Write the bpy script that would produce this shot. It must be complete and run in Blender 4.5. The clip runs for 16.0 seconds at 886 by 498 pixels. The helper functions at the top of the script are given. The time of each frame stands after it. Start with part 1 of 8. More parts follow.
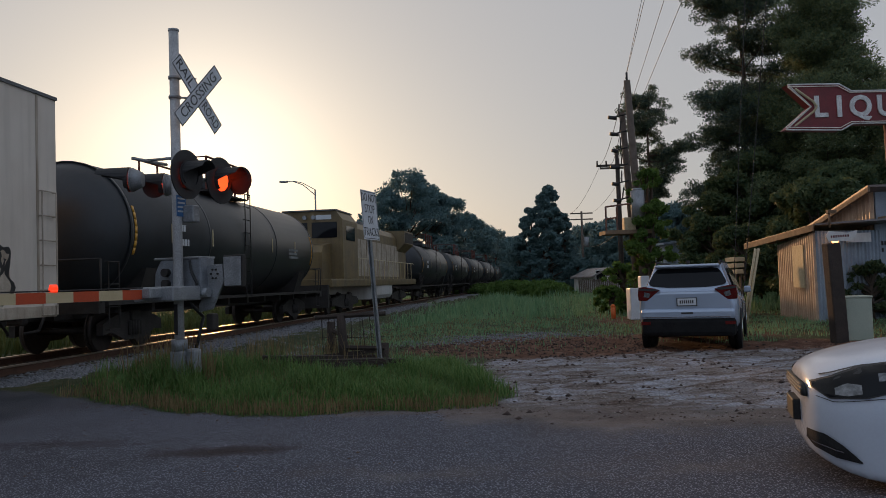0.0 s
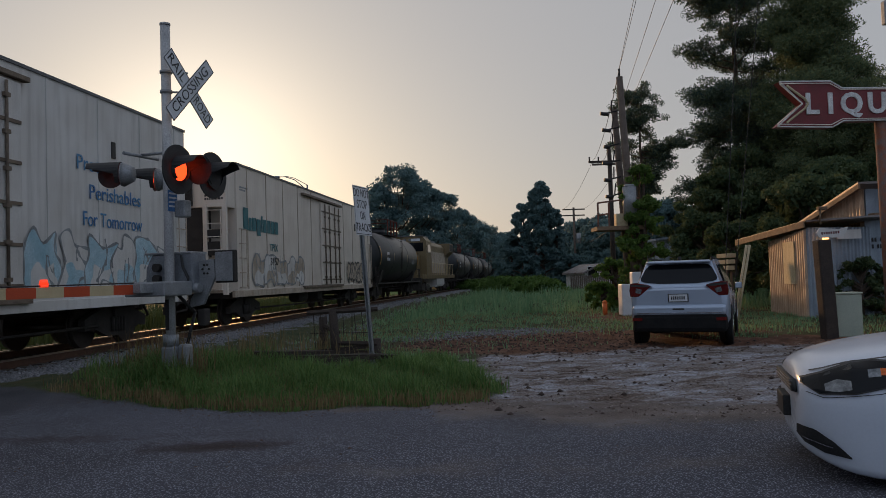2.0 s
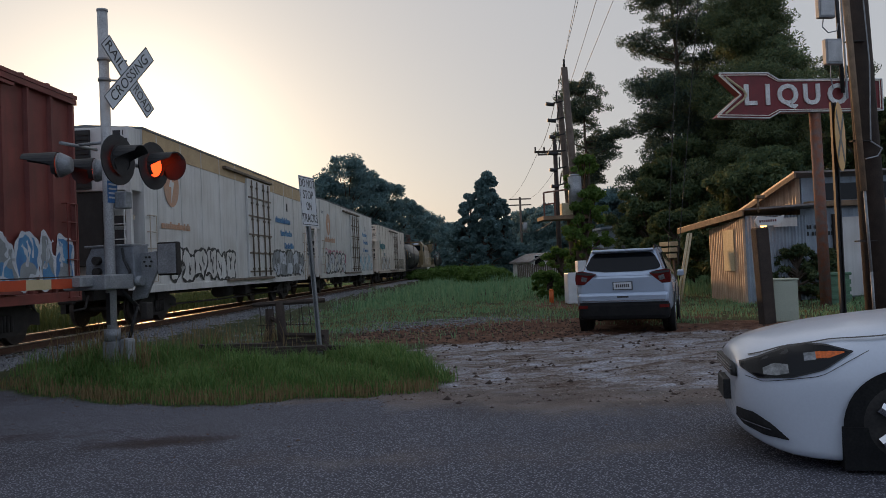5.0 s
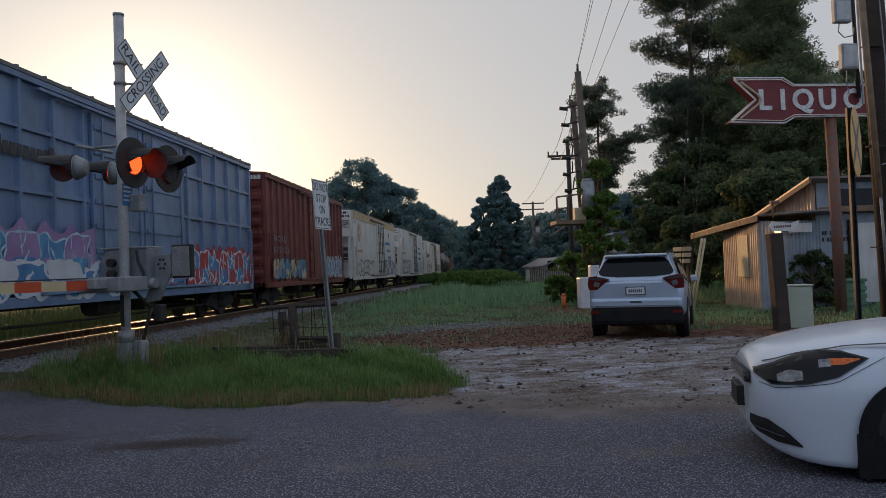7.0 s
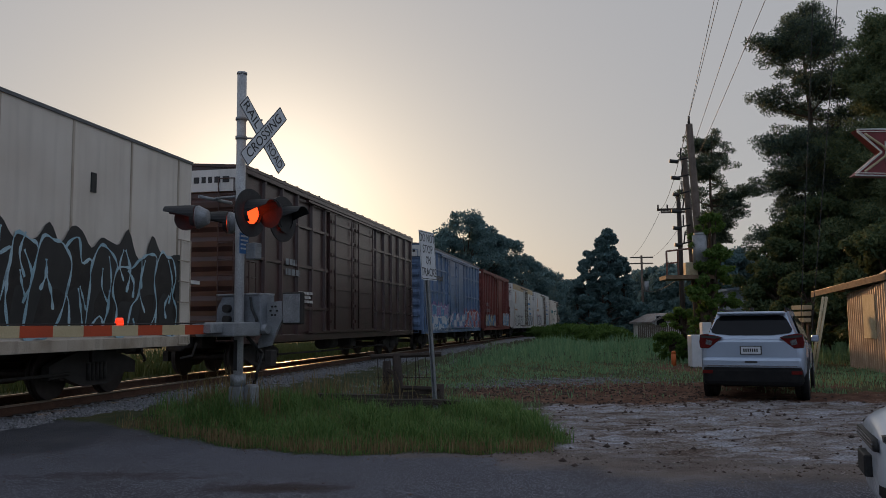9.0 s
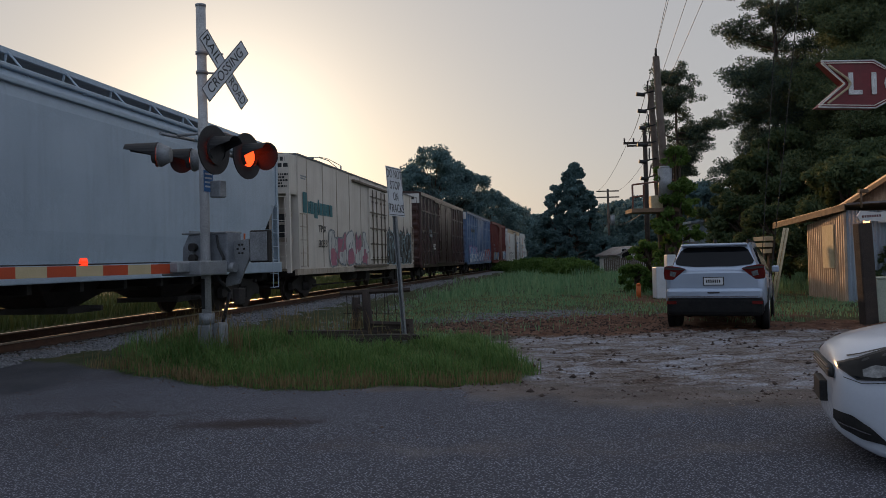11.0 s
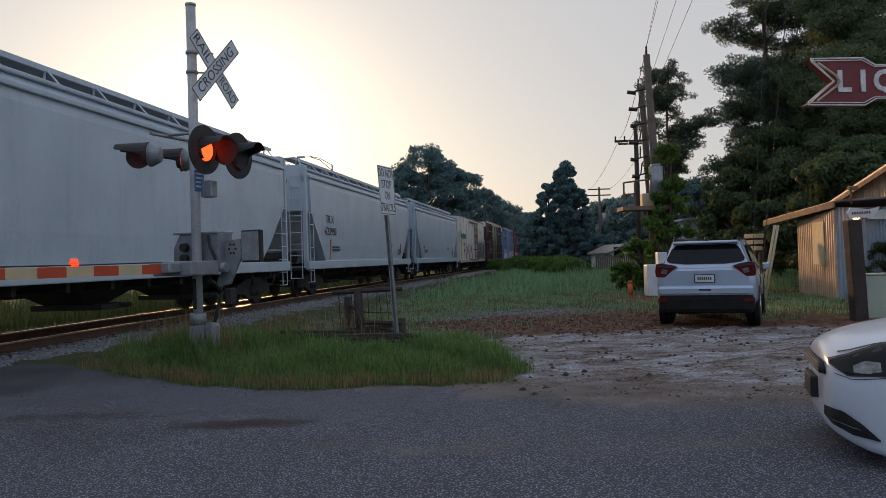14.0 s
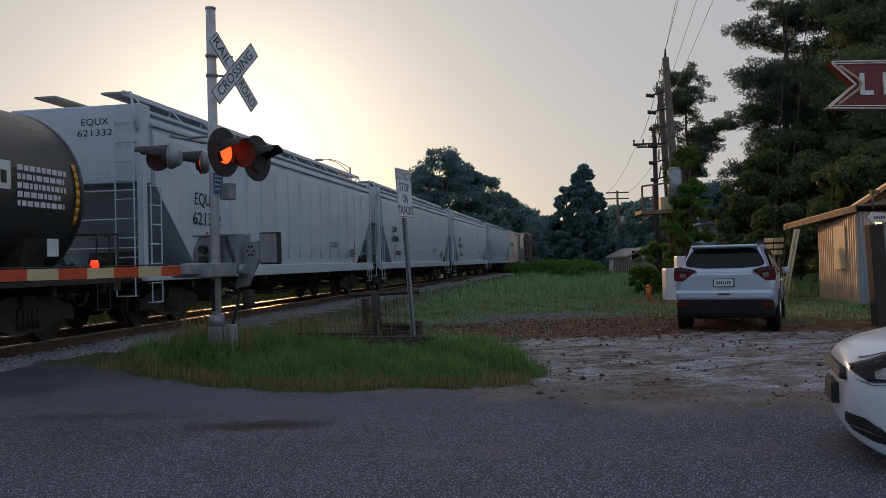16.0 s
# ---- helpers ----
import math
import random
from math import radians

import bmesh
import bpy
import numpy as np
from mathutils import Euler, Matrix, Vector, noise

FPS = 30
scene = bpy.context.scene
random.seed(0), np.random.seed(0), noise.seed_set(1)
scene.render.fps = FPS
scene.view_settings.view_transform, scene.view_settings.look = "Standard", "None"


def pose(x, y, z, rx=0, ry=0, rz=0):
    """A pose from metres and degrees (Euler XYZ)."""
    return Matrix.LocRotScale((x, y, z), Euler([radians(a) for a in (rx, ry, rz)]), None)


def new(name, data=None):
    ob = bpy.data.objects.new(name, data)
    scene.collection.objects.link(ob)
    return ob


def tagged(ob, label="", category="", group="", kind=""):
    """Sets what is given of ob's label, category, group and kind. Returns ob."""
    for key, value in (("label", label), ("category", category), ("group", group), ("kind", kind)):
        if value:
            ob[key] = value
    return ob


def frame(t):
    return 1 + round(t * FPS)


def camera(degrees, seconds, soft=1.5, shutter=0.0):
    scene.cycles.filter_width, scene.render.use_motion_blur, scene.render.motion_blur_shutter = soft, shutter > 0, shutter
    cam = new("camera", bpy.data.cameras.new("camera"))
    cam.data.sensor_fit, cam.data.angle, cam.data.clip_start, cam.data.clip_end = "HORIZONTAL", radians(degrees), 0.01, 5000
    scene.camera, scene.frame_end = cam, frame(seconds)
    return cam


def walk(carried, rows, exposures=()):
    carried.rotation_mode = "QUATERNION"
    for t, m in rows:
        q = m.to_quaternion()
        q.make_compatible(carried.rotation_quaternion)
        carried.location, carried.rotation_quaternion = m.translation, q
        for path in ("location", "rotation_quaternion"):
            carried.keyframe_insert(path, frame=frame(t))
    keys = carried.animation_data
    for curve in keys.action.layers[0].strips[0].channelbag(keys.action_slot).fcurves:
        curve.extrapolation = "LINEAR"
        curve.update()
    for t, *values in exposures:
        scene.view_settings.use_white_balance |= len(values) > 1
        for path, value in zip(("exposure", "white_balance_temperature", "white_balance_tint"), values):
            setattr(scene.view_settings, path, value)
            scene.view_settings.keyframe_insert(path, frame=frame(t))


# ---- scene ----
EXPOSURES = [(0, -0.2), (0.5, -0.38), (1.0, -0.42), (1.6, -0.38), (3.5, -0.12), (6, 0.05), (8.5, 0.03), (8.9, -0.22), (9.4, -0.4), (10.2, -0.38), (12.3, 0.16), (14.5, 0.17), (15.3, 0.1), (16, -0.1)]
cam = camera(56.95, 16.0, soft=0.7)
walk(cam, [
    (0.0, pose(0, 0, 1.45, 92.35, 1.90, 0.00)),
    (0.5, pose(0, 0, 1.45, 92.48, 1.44, 0.14)),
    (1.0, pose(0, 0, 1.45, 92.52, 1.65, -0.61)),
    (1.5, pose(0, 0, 1.45, 92.55, 1.58, -0.54)),
    (2.0, pose(0, 0, 1.45, 92.03, 1.79, -0.55)),
    (2.5, pose(0, 0, 1.45, 92.11, 2.00, -0.82)),
    (3.0, pose(0, 0, 1.45, 92.21, 2.10, -1.27)),
    (3.5, pose(0, 0, 1.45, 92.07, 2.49, -3.21)),
    (3.7, pose(0, 0, 1.45, 91.55, 2.53, -4.03)),
    (5.8, pose(0, 0, 1.45, 91.17, 2.30, -4.21)),
    (6.0, pose(0, 0, 1.45, 91.18, 2.19, -3.85)),
    (6.5, pose(0, 0, 1.45, 91.29, 2.05, -3.47)),
    (7.0, pose(0, 0, 1.45, 91.52, 2.01, -3.35)),
    (7.5, pose(0, 0, 1.45, 91.70, 1.98, -3.21)),
    (8.0, pose(0, 0, 1.45, 91.74, 1.91, -3.25)),
    (8.5, pose(0, 0, 1.45, 92.20, 1.52, -3.06)),
    (8.6, pose(0, 0, 1.45, 93.07, 1.34, -2.73)),
    (8.7, pose(0, 0, 1.45, 93.51, 1.15, -1.58)),
    (8.8, pose(0, 0, 1.45, 94.13, 0.96, 0.24)),
    (8.9, pose(0, 0, 1.45, 94.95, 0.77, 2.17)),
    (9.0, pose(0, 0, 1.45, 95.32, 0.58, 3.95)),
    (9.2, pose(0, 0, 1.45, 96.08, 0.57, 6.24)),
    (9.3, pose(0, 0, 1.45, 95.98, 0.56, 6.36)),
    (9.5, pose(0, 0, 1.45, 95.07, 0.55, 5.23)),
    (9.8, pose(0, 0, 1.45, 93.54, 0.68, 4.58)),
    (10.0, pose(0, 0, 1.45, 92.38, 0.76, 4.68)),
    (10.2, pose(0, 0, 1.45, 91.50, 0.79, 3.82)),
    (12.3, pose(0, 0, 1.45, 90.55, 1.56, 1.08)),
    (12.5, pose(0, 0, 1.45, 90.62, 1.60, 1.19)),
    (13.0, pose(0, 0, 1.45, 90.72, 1.69, 1.24)),
    (13.5, pose(0, 0, 1.45, 90.75, 1.73, 1.23)),
    (14.0, pose(0, 0, 1.45, 90.68, 1.69, 1.17)),
    (14.5, pose(0, 0, 1.45, 90.81, 1.73, 1.24)),
    (15.0, pose(0, 0, 1.45, 90.93, 1.69, 1.38)),
    (15.5, pose(0, 0, 1.45, 90.97, 1.66, 1.87)),
    (16.0, pose(0, 0, 1.45, 90.92, 1.44, 2.38)),
], exposures=EXPOSURES)

# the train runs on a slightly bent line: x = TC + TB*y + TK*y*y
TC, TB, TK = -10.45, 0.123, 0.9e-4
SPEED, RAIL = 14.2, 0.21


def track_x(y):
    return TC + TB * y + TK * y * y


def smooth(e0, e1, v):
    u = np.clip((v - e0) / (e1 - e0), 0, 1)
    return u * u * (3 - 2 * u)


# ---- world and sun ----
SUN_AZ, SUN_EL = -0.285, 0.158          # tangents of the sun's bearing (from +y towards +x) and height
world = bpy.data.worlds.new("sky")
scene.world = world
world.use_nodes = True
wn = world.node_tree.nodes
sky = wn.new("ShaderNodeTexSky")
sky.sky_type = "NISHITA"
sky.sun_disc = False
sky.sun_elevation = math.atan(SUN_EL)
sky.sun_rotation = math.atan(SUN_AZ)
sky.air_density, sky.dust_density, sky.ozone_density, sky.altitude = 1.0, 2.2, 2.0, 50
wn["Background"].inputs["Strength"].default_value = 0.15
haze = wn.new("ShaderNodeMix")           # thin high haze that evens the whole sky
haze.data_type = "RGBA"
haze.inputs["Factor"].default_value = 0.87
side = wn.new("ShaderNodeTexCoord")      # the haze is warm round the sun and blue away from it
facing = wn.new("ShaderNodeVectorMath")
facing.operation = "DOT_PRODUCT"
facing.inputs[1].default_value = Vector((SUN_AZ, 1.0, -0.25)).normalized()
tint = wn.new("ShaderNodeValToRGB")
tint.color_ramp.interpolation = "EASE"
tint.color_ramp.elements[0].position, tint.color_ramp.elements[0].color = 0.0, (3.4, 4.0, 5.2, 1)
tint.color_ramp.elements[1].position, tint.color_ramp.elements[1].color = 1.0, (3.38, 3.24, 3.26, 1)
mid_tint = tint.color_ramp.elements.new(0.72)
mid_tint.color = (3.3, 3.38, 3.6, 1)
half = wn.new("ShaderNodeMapRange")
half.inputs["From Min"].default_value = -1.0
world.node_tree.links.new(side.outputs["Generated"], facing.inputs[0])
world.node_tree.links.new(facing.outputs["Value"], half.inputs["Value"])
world.node_tree.links.new(half.outputs["Result"], tint.inputs["Fac"])
world.node_tree.links.new(tint.outputs["Color"], haze.inputs["B"])
sunward = wn.new("ShaderNodeVectorMath")  # the bright ring that haze makes round a low sun
sunward.operation = "DOT_PRODUCT"
sunward.inputs[1].default_value = Vector((SUN_AZ, 1.0, SUN_EL)).normalized()
above = wn.new("ShaderNodeMath")
above.operation = "MAXIMUM"
above.inputs[1].default_value = 0.0
narrow = wn.new("ShaderNodeMath")
narrow.operation = "POWER"
narrow.inputs[1].default_value = 150.0
ring_light = wn.new("ShaderNodeMix")
ring_light.data_type = "RGBA"
ring_light.inputs["A"].default_value = (0, 0, 0, 1)
ring_light.inputs["B"].default_value = (2.4, 2.15, 1.8, 1)
both = wn.new("ShaderNodeMix")
both.data_type, both.blend_type = "RGBA", "ADD"
both.inputs["Factor"].default_value = 1.0
world.node_tree.links.new(side.outputs["Generated"], sunward.inputs[0])
world.node_tree.links.new(sunward.outputs["Value"], above.inputs[0])
world.node_tree.links.new(above.outputs[0], narrow.inputs[0])
world.node_tree.links.new(narrow.outputs[0], ring_light.inputs["Factor"])
world.node_tree.links.new(haze.outputs["Result"], both.inputs["A"])
world.node_tree.links.new(ring_light.outputs["Result"], both.inputs["B"])
world.node_tree.links.new(sky.outputs[0], haze.inputs["A"])
world.node_tree.links.new(both.outputs["Result"], wn["Background"].inputs["Color"])
sun_data = bpy.data.lights.new("sun", "SUN")
sun_data.energy, sun_data.angle, sun_data.color = 2.1, radians(3.0), (1.0, 0.53, 0.22)
sun = new("sun", sun_data)
sun_way = Vector((SUN_AZ, 1.0, SUN_EL)).normalized()
sun.matrix_world = Matrix.Translation((-30, 90, 40)) @ sun_way.to_track_quat("Z", "Y").to_matrix().to_4x4()


# ---- materials ----
def mat(name, c1, c2=None, rough=0.6, metal=0.0, scale=3.0, fine=60.0, bump=0.1, grain=0.25, streak=0.0, spec=0.4):
    """Two colours mixed by a coarse noise, a fine grain on top, and a bump from the grain; streak: rain streaks down the walls."""
    m = bpy.data.materials.new(name)
    m.use_nodes = True
    nt = m.node_tree
    n, l = nt.nodes, nt.links
    p = n["Principled BSDF"]
    c2 = c2 or tuple(v * 0.75 for v in c1)
    co = n.new("ShaderNodeTexCoord")
    a = n.new("ShaderNodeTexNoise")
    a.inputs["Scale"].default_value, a.inputs["Detail"].default_value = scale, 5
    l.new(co.outputs["Object"], a.inputs["Vector"])
    ra = n.new("ShaderNodeValToRGB")
    ra.color_ramp.elements[0].position, ra.color_ramp.elements[1].position = 0.35, 0.68
    ra.color_ramp.elements[0].color, ra.color_ramp.elements[1].color = (*c1, 1), (*c2, 1)
    l.new(a.outputs["Fac"], ra.inputs["Fac"])
    b = n.new("ShaderNodeTexNoise")
    b.inputs["Scale"].default_value, b.inputs["Detail"].default_value = fine, 3
    l.new(co.outputs["Object"], b.inputs["Vector"])
    mr = n.new("ShaderNodeMapRange")
    mr.inputs["From Min"].default_value, mr.inputs["From Max"].default_value = 0.3, 0.7
    mr.inputs["To Min"].default_value, mr.inputs["To Max"].default_value = 1 - grain, 1 + grain
    l.new(b.outputs["Fac"], mr.inputs["Value"])
    mu = n.new("ShaderNodeMix")
    mu.data_type, mu.blend_type = "RGBA", "MULTIPLY"
    mu.inputs["Factor"].default_value = 1
    l.new(ra.outputs["Color"], mu.inputs["A"])
    l.new(mr.outputs["Result"], mu.inputs["B"])
    col = mu.outputs["Result"]
    if streak:
        mp = n.new("ShaderNodeMapping")
        mp.inputs["Scale"].default_value = (3.0, 3.0, 0.22)
        l.new(co.outputs["Object"], mp.inputs["Vector"])
        s = n.new("ShaderNodeTexNoise")
        s.inputs["Scale"].default_value, s.inputs["Detail"].default_value = 2.2, 6
        l.new(mp.outputs["Vector"], s.inputs["Vector"])
        rs = n.new("ShaderNodeMapRange")
        rs.inputs["From Min"].default_value, rs.inputs["From Max"].default_value = 0.48, 0.75
        rs.inputs["To Max"].default_value = streak
        l.new(s.outputs["Fac"], rs.inputs["Value"])
        ms = n.new("ShaderNodeMix")
        ms.data_type = "RGBA"
        ms.inputs["B"].default_value = (0.05, 0.035, 0.025, 1)
        l.new(rs.outputs["Result"], ms.inputs["Factor"])
        l.new(col, ms.inputs["A"])
        col = ms.outputs["Result"]
    l.new(col, p.inputs["Base Color"])
    p.inputs["Roughness"].default_value, p.inputs["Metallic"].default_value = rough, metal
    p.inputs["Specular IOR Level"].default_value = spec
    if bump:
        bp = n.new("ShaderNodeBump")
        bp.inputs["Strength"].default_value, bp.inputs["Distance"].default_value = bump, 0.02
        l.new(b.outputs["Fac"], bp.inputs["Height"])
        l.new(bp.outputs["Normal"], p.inputs["Normal"])
    return m


def glow(name, color, strength):
    m = bpy.data.materials.new(name)
    m.use_nodes = True
    p = m.node_tree.nodes["Principled BSDF"]
    p.inputs["Base Color"].default_value = (*color, 1)
    p.inputs["Emission Color"].default_value = (*color, 1)
    p.inputs["Emission Strength"].default_value = strength
    p.inputs["Roughness"].default_value = 0.3
    return m


def leaf_mat(name, c1, c2, trans=0.25):
    m = bpy.data.materials.new(name)
    m.use_nodes = True
    n, l = m.node_tree.nodes, m.node_tree.links
    p = n["Principled BSDF"]
    g = n.new("ShaderNodeNewGeometry")
    r = n.new("ShaderNodeValToRGB")
    r.color_ramp.elements[0].color, r.color_ramp.elements[1].color = (*c1, 1), (*c2, 1)
    l.new(g.outputs["Random Per Island"], r.inputs["Fac"])
    l.new(r.outputs["Color"], p.inputs["Base Color"])
    p.inputs["Roughness"].default_value = 0.6
    p.inputs["Specular IOR Level"].default_value = 0.2
    t = n.new("ShaderNodeBsdfTranslucent")
    l.new(r.outputs["Color"], t.inputs["Color"])
    mx = n.new("ShaderNodeMixShader")
    mx.inputs["Fac"].default_value = trans
    l.new(p.outputs[0], mx.inputs[1])
    l.new(t.outputs[0], mx.inputs[2])
    l.new(mx.outputs[0], n["Material Output"].inputs["Surface"])
    return m


M = dict(
    cream=mat("cream paint", (0.68, 0.615, 0.54), (0.61, 0.54, 0.465), 0.5, streak=0.13, scale=1.2, grain=0.1),
    cream_rib=mat("stained cream paint", (0.50, 0.43, 0.35), (0.35, 0.28, 0.21), 0.6, streak=0.4, scale=2),
    white_car=mat("weathered white paint", (0.64, 0.63, 0.61), (0.54, 0.52, 0.49), 0.45, streak=0.22, scale=1.0, grain=0.1),
    tan=mat("tan paint band", (0.50, 0.36, 0.20), (0.42, 0.29, 0.16), 0.6, scale=2),
    red_box=mat("oxide red paint", (0.20, 0.045, 0.035), (0.13, 0.03, 0.025), 0.55, streak=0.3, scale=1.5),
    brown_box=mat("brown paint", (0.072, 0.035, 0.032), (0.042, 0.024, 0.022), 0.3, streak=0.3, scale=1.5),
    grey_box=mat("grey blue paint", (0.145, 0.22, 0.36), (0.10, 0.155, 0.26), 0.38, streak=0.3, scale=1.5),
    hopper=mat("pale grey paint", (0.47, 0.53, 0.59), (0.40, 0.46, 0.52), 0.4, streak=0.12, scale=0.8),
    hopper_b=mat("blue grey paint", (0.38, 0.46, 0.54), (0.32, 0.395, 0.47), 0.4, streak=0.12, scale=0.8),
    tank=mat("black tank paint", (0.028, 0.032, 0.036), (0.018, 0.02, 0.022), 0.42, scale=1.2, streak=0.15),
    rail_red=mat("rusty red railing", (0.13, 0.03, 0.02), (0.09, 0.025, 0.018), 0.7),
    yellow=mat("faded yellow paint", (0.20, 0.14, 0.06), (0.13, 0.095, 0.05), 0.5, streak=0.35, scale=1.5),
    roof_grey=mat("grey roof paint", (0.13, 0.135, 0.14), (0.09, 0.095, 0.10), 0.55, scale=2),
    under=mat("grimy steel", (0.035, 0.03, 0.027), (0.02, 0.018, 0.016), 0.75, scale=4, bump=0.3),
    wheel=mat("wheel steel", (0.06, 0.05, 0.045), (0.04, 0.032, 0.028), 0.6, 0.6, scale=6),
    rail=mat("worn rail head", (0.42, 0.36, 0.31), (0.30, 0.25, 0.21), 0.42, 1.0, scale=4, grain=0.08, bump=0.03),
    rail_web=mat("rusty rail web", (0.10, 0.05, 0.03), (0.07, 0.035, 0.022), 0.85, scale=6, bump=0.3),
    sleeper=mat("creosoted wood", (0.06, 0.05, 0.042), (0.10, 0.085, 0.07), 0.9, scale=6, bump=0.5),
    ballast=mat("ballast stone", (0.24, 0.245, 0.26), (0.12, 0.12, 0.125), 0.9, scale=9, fine=40, bump=0.8, grain=0.4, spec=0.1),
    galv=mat("galvanised steel", (0.30, 0.31, 0.32), (0.22, 0.23, 0.24), 0.5, 0.35, scale=6),
    signal_grey=mat("dull signal grey paint", (0.20, 0.215, 0.235), (0.14, 0.15, 0.165), 0.5, scale=5, streak=0.2),
    alu=mat("brushed aluminium paint", (0.46, 0.46, 0.46), (0.36, 0.36, 0.36), 0.5, 0.2, scale=5, streak=0.2),
    black=mat("flat black paint", (0.018, 0.018, 0.019), (0.03, 0.03, 0.03), 0.6, scale=6),
    white=mat("reflective white sheet", (0.62, 0.64, 0.66), (0.54, 0.56, 0.58), 0.4, scale=4, grain=0.08),
    letters=mat("black lettering", (0.02, 0.02, 0.022), (0.03, 0.03, 0.03), 0.5, bump=0, grain=0.1),
    gate_red=mat("orange red sheet", (0.50, 0.07, 0.02), (0.42, 0.06, 0.02), 0.4, grain=0.1, bump=0),
    gate_white=mat("yellowed white sheet", (0.55, 0.45, 0.27), (0.48, 0.38, 0.22), 0.4, grain=0.1, bump=0),
    car_white=mat("white car paint", (0.60, 0.65, 0.73), (0.58, 0.63, 0.71), 0.18, scale=2, grain=0.02, bump=0, spec=0.6),
    car_silver=mat("silver car paint", (0.42, 0.49, 0.60), (0.39, 0.46, 0.56), 0.22, 0.35, scale=2, grain=0.04, bump=0, spec=0.6),
    plastic=mat("black plastic", (0.012, 0.012, 0.013), (0.018, 0.018, 0.018), 0.7, scale=8, spec=0.12),
    rubber=mat("tyre rubber", (0.018, 0.018, 0.018), (0.035, 0.032, 0.03), 0.85, scale=8, bump=0.2),
    glass=mat("dark tinted glass", (0.008, 0.009, 0.011), (0.006, 0.007, 0.009), 0.05, grain=0.02, bump=0, spec=0.22),
    lamp_clear=mat("clear lamp", (0.26, 0.27, 0.28), (0.12, 0.125, 0.13), 0.08, 0.4, scale=20, bump=0),
    amber=mat("amber lens", (0.75, 0.16, 0.02), (0.65, 0.12, 0.02), 0.12, bump=0),
    red_lens=mat("red lens", (0.12, 0.012, 0.01), (0.075, 0.008, 0.008), 0.12, bump=0),
    chrome=mat("chrome", (0.75, 0.76, 0.77), (0.7, 0.7, 0.7), 0.12, 1.0, bump=0, grain=0.03),
    sign_red=mat("enamelled red", (0.20, 0.025, 0.028), (0.15, 0.02, 0.022), 0.45, scale=3, streak=0.3),
    sign_white=mat("white enamel letters", (0.72, 0.72, 0.70), (0.55, 0.53, 0.50), 0.45, scale=5, streak=0.25),
    neon=mat("neon tube glass", (0.85, 0.80, 0.70), (0.75, 0.68, 0.58), 0.2, bump=0),
    rust=mat("rusty painted steel", (0.24, 0.085, 0.045), (0.15, 0.12, 0.11), 0.8, scale=7, bump=0.4, streak=0.5),
    # door rods, ribs and rails, darker brown than the car body
    door_steel=mat("dark brown door hardware", (0.20, 0.155, 0.115), (0.10, 0.075, 0.055), 0.7, scale=4),
    faded_orange=mat("faded orange paint", (0.50, 0.27, 0.16), (0.44, 0.30, 0.22), 0.6, scale=3),
    corrugated=mat("weathered corrugated metal", (0.55, 0.40, 0.28), (0.40, 0.27, 0.18), 0.5, 0.1, scale=2, streak=0.35),
    blue_metal=mat("pale blue metal siding", (0.30, 0.35, 0.40), (0.24, 0.28, 0.33), 0.55, 0.1, scale=2, streak=0.3),
    tin=mat("tin roof", (0.26, 0.25, 0.25), (0.17, 0.13, 0.11), 0.5, 0.4, scale=2),
    wood=mat("weathered timber", (0.24, 0.16, 0.10), (0.16, 0.11, 0.07), 0.8, scale=5, bump=0.5),
    dark_wood=mat("dark creosoted timber", (0.055, 0.04, 0.032), (0.035, 0.027, 0.022), 0.85, scale=5, bump=0.5),
    pole=mat("utility pole timber", (0.13, 0.10, 0.08), (0.09, 0.07, 0.055), 0.85, scale=5, bump=0.5),
    board=mat("yellowed plywood", (0.50, 0.42, 0.27), (0.42, 0.34, 0.21), 0.7, scale=6),
    box_green=mat("pale green cabinet paint", (0.42, 0.46, 0.37), (0.36, 0.40, 0.32), 0.5, scale=3),
    bin_green=mat("green plastic", (0.10, 0.20, 0.12), (0.08, 0.16, 0.10), 0.5, scale=3),
    olive=mat("olive car paint", (0.16, 0.15, 0.09), (0.14, 0.13, 0.08), 0.3, grain=0.05, bump=0),
    yellow_sign=mat("yellow sign sheet", (0.52, 0.26, 0.025), (0.42, 0.20, 0.02), 0.45, grain=0.08),
    orange=mat("orange paint", (0.60, 0.14, 0.03), (0.48, 0.10, 0.03), 0.5),
    bark=mat("bark", (0.10, 0.075, 0.055), (0.06, 0.045, 0.035), 0.9, scale=6, bump=0.7),
    green_ink=mat("teal letter paint", (0.02, 0.15, 0.17), (0.03, 0.12, 0.14), 0.55, bump=0),
    ink_blue=mat("blue spray paint", (0.05, 0.14, 0.32), (0.08, 0.25, 0.42), 0.6, scale=2, bump=0),
    ink_cyan=mat("pale cyan spray paint", (0.42, 0.56, 0.62), (0.25, 0.42, 0.50), 0.6, scale=2, bump=0),
    ink_white=mat("white spray paint", (0.54, 0.56, 0.60), (0.42, 0.45, 0.49), 0.6, scale=2, bump=0),
    ink_pink=mat("pink spray paint", (0.45, 0.17, 0.20), (0.36, 0.12, 0.20), 0.6, scale=2, bump=0),
    ink_purple=mat("purple spray paint", (0.22, 0.13, 0.30), (0.30, 0.20, 0.36), 0.6, scale=2, bump=0),
    ink_red=mat("red spray paint", (0.35, 0.04, 0.04), (0.28, 0.03, 0.04), 0.6, scale=2, bump=0),
    ink_grey=mat("grey spray paint", (0.26, 0.28, 0.29), (0.18, 0.19, 0.2), 0.6, scale=2, bump=0),
    blue_sign=mat("blue plate", (0.05, 0.16, 0.36), (0.05, 0.14, 0.32), 0.4, bump=0),
